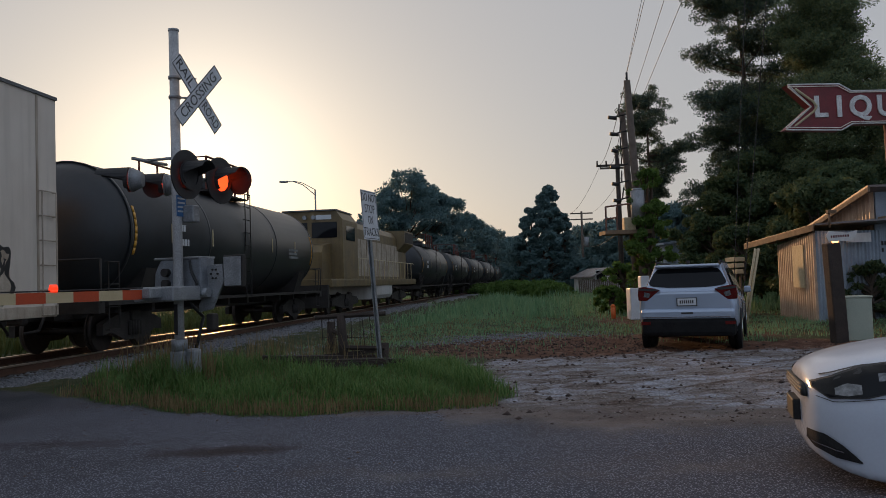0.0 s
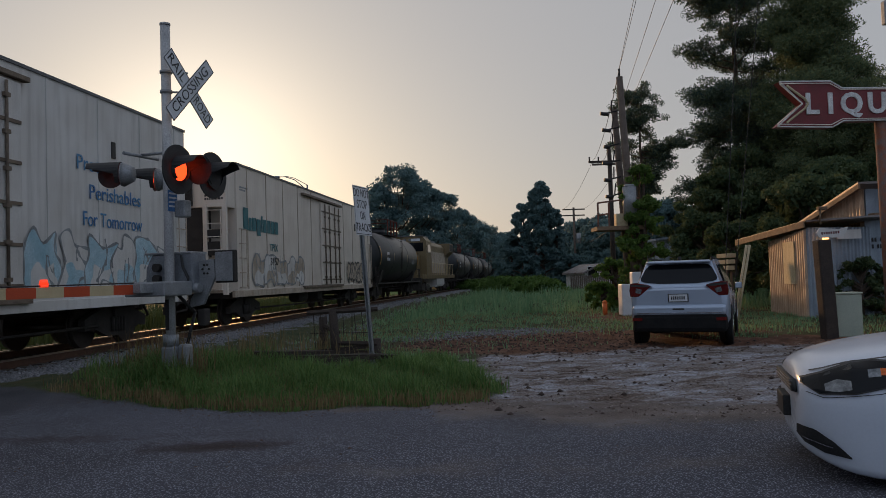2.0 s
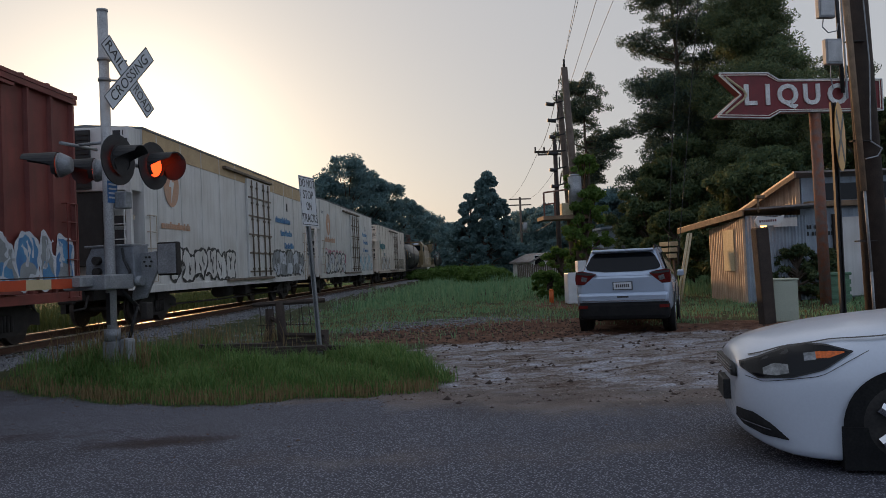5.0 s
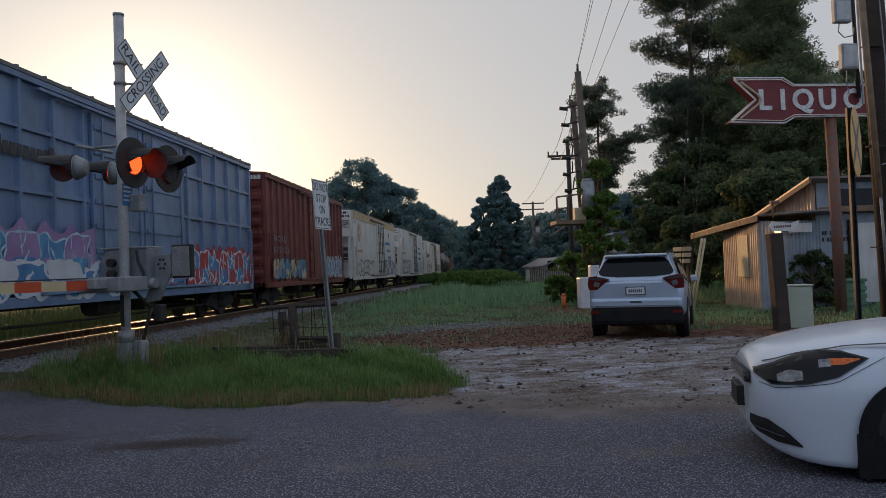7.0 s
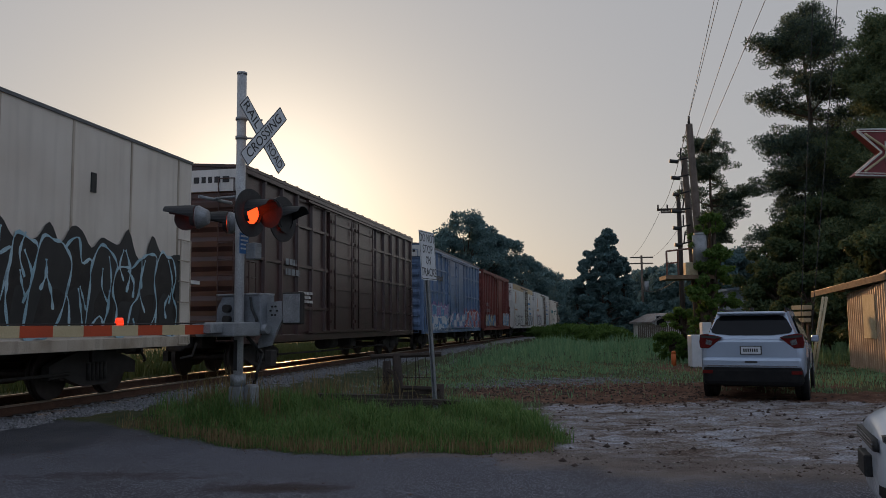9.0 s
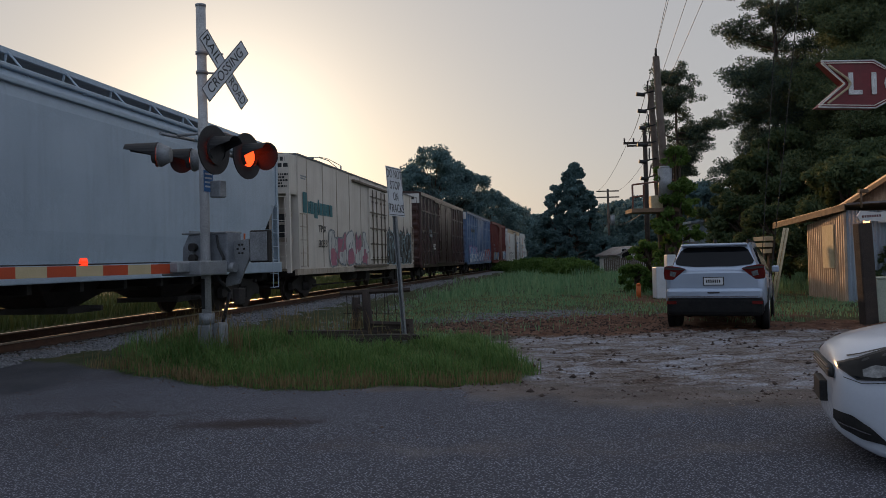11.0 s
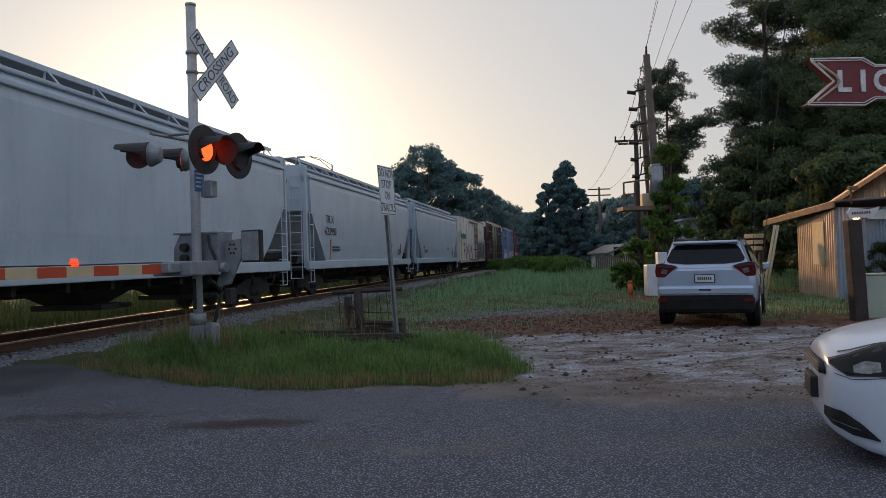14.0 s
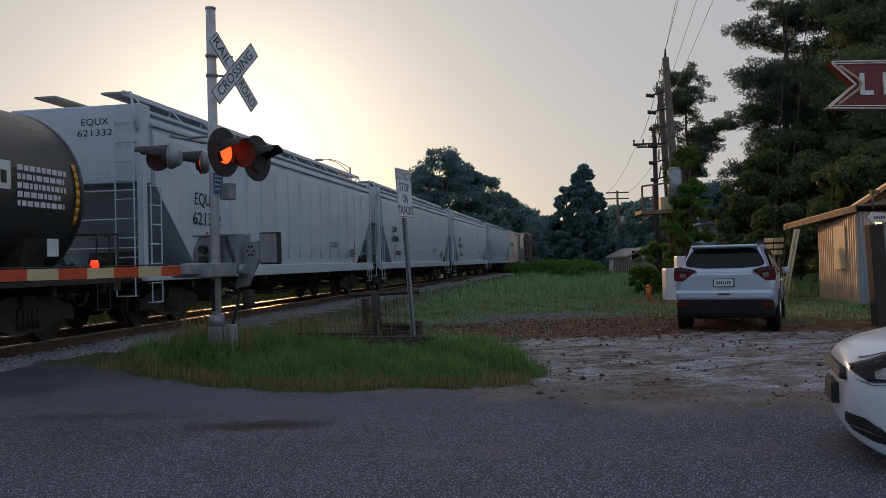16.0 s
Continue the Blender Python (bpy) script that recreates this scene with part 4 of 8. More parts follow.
def tankcar(label, L=16.4, r=1.56, color="tank", panel=False, dome=True):
    car = car_thing("tank_car", label)
    h = L / 2
    zc = 1.05 + r
    bm = bmesh.new()
    prof = [(-h + 0.45, 0.05), (-h + 0.5, 0.5), (-h + 0.68, 0.95), (-h + 0.95, 1.33), (-h + 1.3, r)]
    prof += [(-a, b) for a, b in prof[::-1]]
    loft(bm, [[(math.cos(2 * math.pi * i / 40) * q, y, zc + math.sin(2 * math.pi * i / 40) * q) for i in range(40)] for y, q in prof])
    part("tank", bm, M[color], car)
    for y in (-h + 1.3, -2.7, 2.7, h - 1.3):
        bm = bmesh.new()
        loft(bm, [[(math.cos(2 * math.pi * i / 40) * q, yy, zc + math.sin(2 * math.pi * i / 40) * q) for i in range(40)] for yy, q in ((y - 0.05, r), (y - 0.04, r + 0.012), (y + 0.04, r + 0.012), (y + 0.05, r))], caps=False)
        part("weld_band", bm, M[color], car)
    part_box("walkway", M["under"], car, 1.0, 1.55, -h + 0.3, h - 0.3, 1.0, 1.08)
    if dome:
        bm = bmesh.new()
        rod(bm, (0, 0, zc + r - 0.05), (0, 0, zc + r + 0.38), 0.5, 20)
        rod(bm, (0, 0, zc + r + 0.38), (0, 0, zc + r + 0.42), 0.56, 20)
        part("dome", bm, M[color], car)
        part_box("platform", M["under"], car, -1.0, 1.0, -1.6, 1.6, zc + r - 0.12, zc + r - 0.08)
        bm = bmesh.new()
        z1, z2 = zc + r - 0.08, zc + r + 0.85
        for x in (-1.0, 1.0):
            for y in (-1.6, -0.5, 0.5, 1.6):
                rod(bm, (x, y, z1), (x, y, z2), 0.035, 6)
            for z in (z2, (z1 + z2) / 2):
                rod(bm, (x, -1.6, z), (x, 1.6, z), 0.032, 6)
        for y in (-1.6, 1.6):
            rod(bm, (-1.0, y, z2), (1.0, y, z2), 0.02, 6)
        part("railing", bm, M["rail_red"], car, "rusty red platform railing")
        ladder(car, 1.5, -0.2, 1.0, zc + r - 0.1, M["under"])
    for s in (-1, 1):
        part_box("end_sill", M["under"], car, -1.5, 1.5, min(s * h, s * (h - 0.25)), max(s * h, s * (h - 0.25)), 0.85, 1.08)
        bm = bmesh.new()
        loft(bm, [[(-1.2, s * (h - 2.4) - 0.3, 1.0), (1.2, s * (h - 2.4) - 0.3, 1.0), (1.2, s * (h - 2.4) + 0.3, 1.0), (-1.2, s * (h - 2.4) + 0.3, 1.0)], [(-1.45, s * (h - 2.4) - 0.3, 1.8), (1.45, s * (h - 2.4) - 0.3, 1.8), (1.45, s * (h - 2.4) + 0.3, 1.8), (-1.45, s * (h - 2.4) + 0.3, 1.8)]], smooth_f=False)
        part("saddle", bm, M["under"], car)
        pb = bmesh.new()
        pipe(pb, [(1.5, s * (h - 0.1), 1.05), (1.5, s * (h - 0.1), 1.95), (-1.5, s * (h - 0.1), 1.95), (-1.5, s * (h - 0.1), 1.05)], 0.022)
        part("hand_rail", pb, M["under"], car)
        ladder(car, 1.42, s * (h - 0.6) - 0.2, 0.5, 1.9, M["under"])
        a = bmesh.new()
        for i in range(7):
            t0, t1 = -0.35 + i * 0.1, -0.35 + i * 0.1 + 0.1
            y = s * (h - 1.45)
            loft(a, [[((r + 0.013) * math.cos(t), y - 0.05, zc + (r + 0.013) * math.sin(t)), ((r + 0.013) * math.cos(t), y + 0.05, zc + (r + 0.013) * math.sin(t)), ((r + 0.004) * math.cos(t), y + 0.05, zc + (r + 0.004) * math.sin(t)), ((r + 0.004) * math.cos(t), y - 0.05, zc + (r + 0.004) * math.sin(t))] for t in (t0, t1)])
        part("reflective_strip", a, M["yellow_sign"], car)
    for k in range(5):
        part_box("reflector", M["gate_white"], car, r + 0.002, r + 0.012, -5 + k * 2.4, -4.94 + k * 2.4, zc - 0.2, zc + 0.25)
    if panel:
        part_box("name_panel", M["white"], car, r + 0.002, r + 0.012, h - 7.0, h - 3.2, zc - 0.05, zc + 0.4)
        bars("name_bars", M["letters"], car, h - 6.9, zc + 0.04, (3.6,), x=r + 0.016, size=0.28)
        bars("data_lettering", M["white"], car, h - 3.05, zc + 0.28, (1.25, 1.2, 1.25, 1.1, 1.2), x=r + 0.014, size=0.09)
        part_box("placard", M["white"], car, r + 0.05, r + 0.06, h - 2.4, h - 2.1, 1.5, 1.8)
    else:
        bars("reporting_mark", M["white"], car, -h + 3.2, zc + 0.1, (0.7, 0.9), x=r + 0.014, size=0.22)
        bars("data_lettering", M["ink_grey"], car, h - 4.2, zc - 0.1, (1.0, 0.9, 1.0), x=r + 0.014, size=0.08)
    underframe(car, L, L / 2 - 2.2, tanks=False)
    return car


def locomotive(label, L=22.2):
    car = car_thing("locomotive", label, "locomotive")
    h = L / 2
    y0 = -h
    bm = bmesh.new()
    box(bm, -1.5, 1.5, -h + 0.3, h - 0.3, 1.2, 1.55, bev=0.03)
    part("frame", bm, M["yellow"], car)
    bm = bmesh.new()
    prism(bm, [(y0 + 0.9, 1.55), (y0 + 0.9, 2.7), (y0 + 1.1, 3.0), (y0 + 2.4, 3.15), (y0 + 2.4, 1.55)], "x", -0.95, 0.95)
    part("nose", bm, M["yellow"], car)
    bm = bmesh.new()
    prism(bm, [(-1.5, 1.55), (-1.5, 4.2), (-1.2, 4.6), (1.2, 4.6), (1.5, 4.2), (1.5, 1.55)], "y", y0 + 2.4, y0 + 5.2)
    cab = part("cab", bm, M["yellow"], car)
    for a, b in ((-1.25, -0.1), (0.1, 1.25)):
        part_box("windshield", M["glass"], cab, a, b, y0 + 2.37, y0 + 2.398, 3.4, 4.1)
    part_box("side_window", M["glass"], cab, 1.502, 1.52, y0 + 3.0, y0 + 4.6, 3.3, 3.95)
    part_box("number_board", M["white"], cab, 0.3, 1.0, y0 + 2.36, y0 + 2.398, 4.22, 4.42)
    part_box("cab_roof", M["roof_grey"], car, -1.25, 1.25, y0 + 2.3, y0 + 5.3, 4.6, 4.66)
    bm = bmesh.new()
    prism(bm, [(-0.95, 1.55), (-0.95, 4.1), (-0.7, 4.45), (0.7, 4.45), (0.95, 4.1), (0.95, 1.55)], "y", y0 + 5.2, h - 4.2)
    hood = part("hood", bm, M["yellow"], car)
    for y in np.arange(y0 + 5.6, h - 4.6, 1.3):
        part_box("hood_door", M["cream_rib"], hood, 0.952, 0.975, y, y + 1.15, 1.7, 3.6)
    bm = bmesh.new()
    prism(bm, [(-0.95, 1.55), (-0.95, 3.3), (-1.5, 3.8), (-1.5, 4.6), (1.5, 4.6), (1.5, 3.8), (0.95, 3.3), (0.95, 1.55)], "y", h - 4.2, h - 0.9)
    part("radiator", bm, M["yellow"], car)
    part_box("radiator_screen", M["under"], car, 1.502, 1.52, h - 4.0, h - 1.1, 3.85, 4.5)
    part_box("exhaust_hatch", M["roof_grey"], car, -0.6, 0.6, -1.5, 3.0, 4.45, 4.65, bev=0.03)
    bm = bmesh.new()
    for y in np.arange(y0 + 5.4, h - 0.6, 1.25):
        rod(bm, (1.45, y, 1.5), (1.45, y, 2.55), 0.02, 6)
    rod(bm, (1.45, y0 + 5.4, 2.55), (1.45, h - 0.6, 2.55), 0.02, 6)
    part("railing", bm, M["gate_white"], car)
    bm = bmesh.new()
    prism(bm, [(-1.3, 0.5), (-1.45, 0.7), (-1.45, 1.2), (1.45, 1.2), (1.45, 0.7), (1.3, 0.5)], "y", -2.6, 2.6)
    part("fuel_tank", bm, M["white_car"], car)
    part_box("plow", M["under"], car, -1.4, 1.4, y0 + 0.05, y0 + 0.3, 0.35, 1.3)
    bm = bmesh.new()
    for x in (-0.2, 0.2):
        rod(bm, (x, y0 + 2.28, 4.32), (x, y0 + 2.4, 4.32), 0.1, 12)
    part("headlamp", bm, M["lamp_clear"], car)
    part_box("nose_emblem", M["red_lens"], car, -0.4, 0.4, y0 + 0.87, y0 + 0.899, 2.1, 2.6)
    for s in (-1, 1):
        truck(car, s * (h - 4.3), axles=3, pitch=1.0)
        bm = bmesh.new()
        box(bm, -0.15, 0.15, min(s * (h - 0.4), s * (h + 0.45)), max(s * (h - 0.4), s * (h + 0.45)), 0.7, 1.0, bev=0.03)
        part("coupler", bm, M["under"], car)
    return car


def emblem(car, y, z):
    """A faded oval mark with a pale notch."""
    bm = bmesh.new()
    prism(bm, [(y + 0.55 * math.cos(2 * math.pi * i / 24), z + 0.62 * math.sin(2 * math.pi * i / 24)) for i in range(24)], "x", 1.566, 1.572)
    e = part("emblem", bm, M["faded_orange"], car, "faded orange oval mark")
    bm = bmesh.new()
    prism(bm, [(y - 0.05, z - 0.5), (y + 0.2, z + 0.1), (y + 0.02, z + 0.1), (y + 0.12, z + 0.5), (y - 0.2, z - 0.05), (y - 0.02, z - 0.05)], "x", 1.572, 1.575)
    part("notch", bm, M["white_car"], e)


def build_train():
    """Each entry: a car and where its two ends stood at the start, along the line."""
    cars = []

    def put(car, far, near):
        cars.append((car, (far + near) / 2))

    y = 57.2
    for k in range(7):
        put(tankcar("black tank car with a domed top platform", L=16.2), y + 16.3, y)
        y += 17.6
    put(locomotive("faded yellow diesel locomotive with a grey roof"), 56.0, 34.0)
    put(tankcar("black tank car with rusty red platform railings", L=16.3), 32.8, 16.5)

    a = reefer("cream refrigerator car with green lettering bars and faded graffiti")
    name_blocks(a, M["green_ink"], -8.7, 2.9, 0.44)
    text_mesh("reporting_mark", "TPIX", 0.36, M["green_ink"], a, on_side(-5.9, 2.42, 1.572), width=0.85)
    text_mesh("car_number", "3157", 0.36, M["letters"], a, on_side(-5.9, 1.95, 1.592), width=0.85)
    graffiti(a, -7.9, -2.4, 1.15, 2.2, ("cream_rib", "white_car"), "ink_grey", 1.57, seed=3, letters=5)
    graffiti(a, 4.6, 8.6, 1.15, 2.1, ("cream_rib",), "letters", 1.57, seed=5, letters=6, w=0.09)
    put(a, 15.3, -4.8)

    b = reefer("dented white refrigerator car with pink and black graffiti", "white_car", H=5.18, L=19.9)
    bars("name_bars", M["faded_orange"], b, -8.3, 2.85, (2.9,), x=1.57, size=0.3)
    emblem(b, -7.2, 3.85)
    text_mesh("slogan", "Protecting", 0.42, M["ink_blue"], b, on_side(6.0, 3.72, 1.571), width=2.0)
    text_mesh("slogan", "Perishables", 0.42, M["ink_blue"], b, on_side(6.5, 3.17, 1.571), width=2.1)
    text_mesh("slogan", "For Tomorrow", 0.42, M["ink_blue"], b, on_side(6.4, 2.62, 1.571), width=2.4)
    graffiti(b, -8.2, -2.2, 1.1, 2.25, ("white_car", "ink_white"), "letters", 1.57, seed=8, letters=5, w=0.11)
    graffiti(b, -8.4, -2.0, 1.15, 2.45, ("white_car", "ink_pink"), "ink_pink", 1.553, seed=41, letters=6, w=0.07)
    graffiti(b, 3.4, 9.3, 1.15, 2.35, ("ink_cyan", "white_car"), "ink_grey", 1.57, seed=9, letters=6, w=0.05)
    put(b, -7.4, -27.2)

    c = reefer("white refrigerator car with a tan top band and dark graffiti", "white_car", band="tan", H=5.18, L=19.6)
    bars("slogan_bars", M["ink_blue"], c, 4.2, 3.4, (2.6,), x=1.57, size=0.26)
    bars("slogan_bars", M["ink_blue"], c, 5.0, 2.85, (2.0,), x=1.57, size=0.26)
    bars("slogan_bars", M["ink_blue"], c, 5.6, 2.3, (1.7,), x=1.57, size=0.26)
    emblem(c, -7.2, 3.85)
    bars("name_bars", M["faded_orange"], c, -8.0, 2.6, (2.2,), x=1.57, size=0.2)
    graffiti(c, -7.5, -1.5, 1.1, 2.1, ("white_car",), "letters", 1.57, seed=12, letters=6, w=0.09)
    graffiti(c, 3.6, 9.2, 1.1, 2.2, ("ink_grey", "ink_white"), "letters", 1.57, seed=13, letters=5, w=0.08)
    put(c, -30.2, -49.7)

    r = boxcar("oxide red ribbed boxcar with painted lower panels", "red_box", 5.25, 15.3, "red")
    text_mesh("reporting_mark", "N O K L", 0.36, M["ink_grey"], r, on_side(-5.7, 2.75, 1.572), width=1.7)
    text_mesh("car_number", "5 7 2 0 2 2", 0.36, M["ink_grey"], r, on_side(-5.5, 2.3, 1.572), width=2.3)
    part_box("end_plate", M["white_car"], r, -0.3, 1.4, -7.66, -7.64, 5.02, 5.18)
    text_mesh("end_number", "NOKL 572022", 0.16, M["letters"], r, on_end(0.55, 5.1, -7.662), width=1.5)
    graffiti(r, -6.8, -1.4, 1.1, 2.0, ("board", "ink_grey", "ink_blue"), "letters", 1.58, seed=15, letters=6)
    graffiti(r, 3.1, 7.2, 1.1, 2.2, ("ink_grey", "ink_blue"), "ink_white", 1.58, seed=16, letters=6, w=0.09)
    put(r, -52.3, -67.6)

    g = boxcar("grey boxcar with outside posts and blue and purple graffiti", "grey_box", 5.3, 18.1, "grey")
    bars("name_bars", M["letters"], g, -6.4, 3.65, (2.3,), x=1.575, size=0.32)
    graffiti(g, -7.9, -2.8, 1.3, 2.3, ("ink_purple", "ink_blue"), "ink_cyan", 1.58, seed=20, letters=5, halo="ink_purple", w=0.04)
    graffiti(g, -7.8, -1.0, 0.95, 1.7, ("ink_blue", "ink_white"), "ink_white", 1.585, seed=21, letters=6, w=0.09)
    graffiti(g, -2.4, 2.4, 1.1, 1.95, ("ink_white", "ink_blue"), "ink_purple", 1.64, seed=23, letters=5, w=0.05)
    graffiti(g, 2.9, 8.6, 1.05, 2.1, ("ink_blue", "ink_red"), "ink_white", 1.58, seed=22, letters=7, halo="ink_red", w=0.06)
    put(g, -69.2, -87.3)

    n = boxcar("dark brown boxcar with outside posts and double doors", "brown_box", 5.3, 18.4, "brown")
    bars("reporting_mark", M["ink_grey"], n, -6.4, 3.0, (0.8, 1.1), x=1.575, size=0.18)
    bars("data_lettering", M["white_car"], n, -5.4, 2.2, (1.2, 1.0, 1.2), x=1.575, size=0.08)
    put(n, -89.3, -107.7)

    t = reefer("cream refrigerator car with green lettering bars and black graffiti")
    name_blocks(t, M["green_ink"], -8.8, 2.95, 0.45)
    text_mesh("reporting_mark", "TPIX", 0.36, M["letters"], t, on_side(-6.7, 2.45, 1.572), width=0.9)
    text_mesh("car_number", "3033", 0.36, M["letters"], t, on_side(-6.7, 1.92, 1.592), width=0.95)
    graffiti(t, -5.9, -0.1, 1.1, 2.5, ("white_car", "ink_pink"), "ink_grey", 1.57, seed=30, letters=5, w=0.07)
    graffiti(t, 3.5, 9.3, 1.1, 2.75, ("letters", "under"), "ink_cyan", 1.575, seed=31, letters=8, halo="letters", w=0.05)
    for z in (1.2, 2.2):
        part_box("platform_frame", M["white_car"], t, 0.6, 1.5, 9.96, 10.5, z, z + 0.08)
    put(t, -110.3, -129.9)

    put(hopper("blue grey covered hopper car", "hopper_b", L=18.7), -130.9, -149.5)
    put(hopper("pale grey covered hopper car with orange jacking marks", mark=("TILX", "623950"), L=19.2), -151.0, -170.3)
    put(hopper("pale grey covered hopper car with black lettering", mark=("EQUX", "630880"), L=18.9), -171.9, -190.8)
    put(hopper("pale grey covered hopper car with ribbed sides", mark=("EQUX", "621332"), ribs=True, L=18.7), -191.9, -210.6)
    put(tankcar("black tank car with a white name panel", L=16.4, panel=True, dome=True), -211.2, -227.6)
    return cars


TRAIN = build_train()


def car_pose(y):
    return pose(track_x(y), y, RAIL, 0, 0, -math.degrees(math.atan(TB + 2 * TK * y)))


# ---- crossing signal ----
def disc(bm, c, n, r, depth, seg=28, r2=None):
    n = Vector(n).normalized()
    rod(bm, Vector(c), Vector(c) + n * depth, r, seg, r2)


def visor(bm, c, s, r=0.17, length=0.34):
    """A tubular hood over a lens that looks along +x or -x (s), open below."""
    rings = []
    for d, k, drop in ((0, 1.0, 0.0), (length, 0.92, 0.0)):
        outer = [(c[0] + s * d * (1.0 if math.sin(a) > 0.45 else 0.5 if math.sin(a) > 0.1 else 0.14), c[1] + math.cos(a) * r * k, c[2] + math.sin(a) * r * k) for a in [math.radians(-50 + 280 * i / 18) for i in range(19)]]
        rings.append(outer)
    inner = [[(x, c[1] + (y - c[1]) * 0.95, c[2] + (z - c[2]) * 0.95) for x, y, z in q] for q in rings]
    vs = [[bm.verts.new(p) for p in q] for q in (rings[0], rings[1], inner[1], inner[0])]
    for a, b in zip(vs, vs[1:]):
        for i in range(18):
            bm.faces.new((a[i], a[i + 1], b[i + 1], b[i]))


SIGNAL = pose(-3.72, 11.5, 0.22, 0, 0, -20)
signal = thing("crossing_signal", "grey railway crossing mast with crossbuck, red flashers and gate mechanism", "crossing signal", at=SIGNAL)
ADDED_SHUTTERS = []


def build_signal():
    g = signal
    bm = bmesh.new()
    rod(bm, (0, 0, -0.1), (0, 0, 4.93), 0.068, 20)
    rod(bm, (0, 0, 4.93), (0, 0, 4.96), 0.075, 20)
    part("mast", bm, M["alu"], g)
    bm = bmesh.new()
    box(bm, -0.10, 0.12, -0.10, 0.12, -0.1, 0.40, bev=0.03)
    box(bm, 0.10, 0.26, -0.02, 0.16, 0.08, 0.42, bev=0.04)
    rod(bm, (0, 0, 0.4), (0, 0, 0.56), 0.11, 16)
    part("base", bm, M["galv"], g)
    part_box("number_strip", M["letters"], g, -0.03, 0.03, -0.073, -0.069, 0.62, 1.05)
    # crossbuck
    for k, (word, ang) in enumerate((("RAIL  ROAD", 45), ("CROSSING", -45))):
        m = Matrix.Translation((0.24 + 0.02 * k, 0.20, 4.03)) @ Matrix.Rotation(math.radians(-4), 4, "Z") @ Matrix(((0, 0, 1, 0), (1, 0, 0, 0), (0, 1, 0, 0), (0, 0, 0, 1))) @ Matrix.Rotation(math.radians(-ang), 4, "Z")
        bm = bmesh.new()
        box(bm, -0.61, 0.61, -0.115, 0.115, -0.004, 0.004)
        bm.transform(m)
        blade = part("crossbuck_blade", bm, M["white"], g)
        bm = bmesh.new()
        for a in ((-0.61, 0.61, -0.115, -0.103), (-0.61, 0.61, 0.103, 0.115), (-0.61, -0.598, -0.103, 0.103), (0.598, 0.61, -0.103, 0.103)):
            box(bm, *a, 0.0045, 0.0065)
        bm.transform(m)
        part("blade_border", bm, M["letters"], blade)
        if k == 0:
            for w, x in (("RAIL", -0.365), ("ROAD", 0.365)):
                text_mesh("blade_lettering", w, 0.20, M["letters"], blade, m @ Matrix.Translation((x, 0, 0.007)), 0.001, width=0.41)
        else:
            text_mesh("blade_lettering", word, 0.20, M["letters"], blade, m @ Matrix.Translation((0, 0, 0.007)), 0.001, width=1.0)
    for z in (3.98, 4.26):
        bm = bmesh.new()
        rod(bm, (0, 0, z), (0.24, 0.18, z), 0.015)
        rod(bm, (0, 0, z - 0.02), (0, 0, z + 0.02), 0.085, 16)
        part("crossbuck_bracket", bm, M["galv"], g)
    # flashers: a pair that faces the road, a pair that faces the far side
    bm = bmesh.new()
    pipe(bm, [(0.0, 0, 3.12), (-0.45, 0.0, 3.12)], 0.022)
    pipe(bm, [(0.0, 0, 2.78), (0.40, 0.0, 2.78)], 0.03)
    pipe(bm, [(0.40, -0.40, 2.78), (0.40, 0.40, 2.78)], 0.03)
    pipe(bm, [(-0.45, -0.36, 3.1), (-0.45, 0.36, 3.1)], 0.025)
    part("cross_arm", bm, M["galv"], g)
    for sx, x, ys_ in ((1, 0.46, (-0.38, 0.38)), (-1, -0.45, (-0.36, 0.36))):
        for y in ys_:
            z = 2.80
            bm = bmesh.new()
            disc(bm, (x, y, z), (sx, 0, 0), 0.335 if sx > 0 else 0.10, 0.02)
            disc(bm, (x - sx * 0.14, y, z), (sx, 0, 0), 0.10, 0.14, 20, 0.17)
            lamp = part("flasher", bm, M["black"] if sx > 0 else M["galv"], g)
            if sx < 0:
                bm = bmesh.new()
                disc(bm, (x - 0.005, y, z), (-1, 0, 0), 0.165, 0.02)
                part("flasher_door", bm, M["galv"], lamp)
            bm = bmesh.new()
            visor(bm, (x + sx * 0.03, y, z), sx, 0.185 if sx > 0 else 0.178, 0.34 if sx > 0 else 0.44)
            part("visor", bm, M["black"], lamp)
            bm = bmesh.new()
            k = 1.0 if sx > 0 else 0.72
            disc(bm, (x + sx * 0.022, y, z), (sx, 0, 0), 0.155 * k, 0.02, 24, 0.14 * k)
            disc(bm, (x + sx * 0.042, y, z), (sx, 0, 0), 0.14 * k, 0.012, 24, 0.09 * k)
            part("lens", bm, M["red_glow"], lamp, "lit red lens")
            if sx < 0:
                lamp.matrix_basis = pose(x, y, z, 0, 0, 24) @ pose(-x, -y, -z)
            # added vane that hides the always lit lens; real flashers have none
            bm = bmesh.new()
            disc(bm, (0.0, -0.17, 0.0), (1, 0, 0), 0.205 if sx > 0 else 0.17, 0.006)
            s = part("shutter", bm, M["black"], lamp)
            ADDED_SHUTTERS.append((s, x + sx * 0.058, y + 0.17, z, sx))
    part_box("blue_plate", M["blue_sign"], g, 0.07, 0.075, -0.10, 0.10, 2.28, 2.58)
    bm = bmesh.new()
    for z in (2.34, 2.40, 2.46, 2.52):
        box(bm, 0.0755, 0.0765, -0.08, 0.08, z, z + 0.025)
    part("plate_lettering", bm, M["white"], g)
    part_box("bell_box", M["galv"], g, 0.06, 0.24, 0.04, 0.2, 2.2, 2.44, bev=0.02)
    # gate mechanism, arm and counterweights
    bm = bmesh.new()
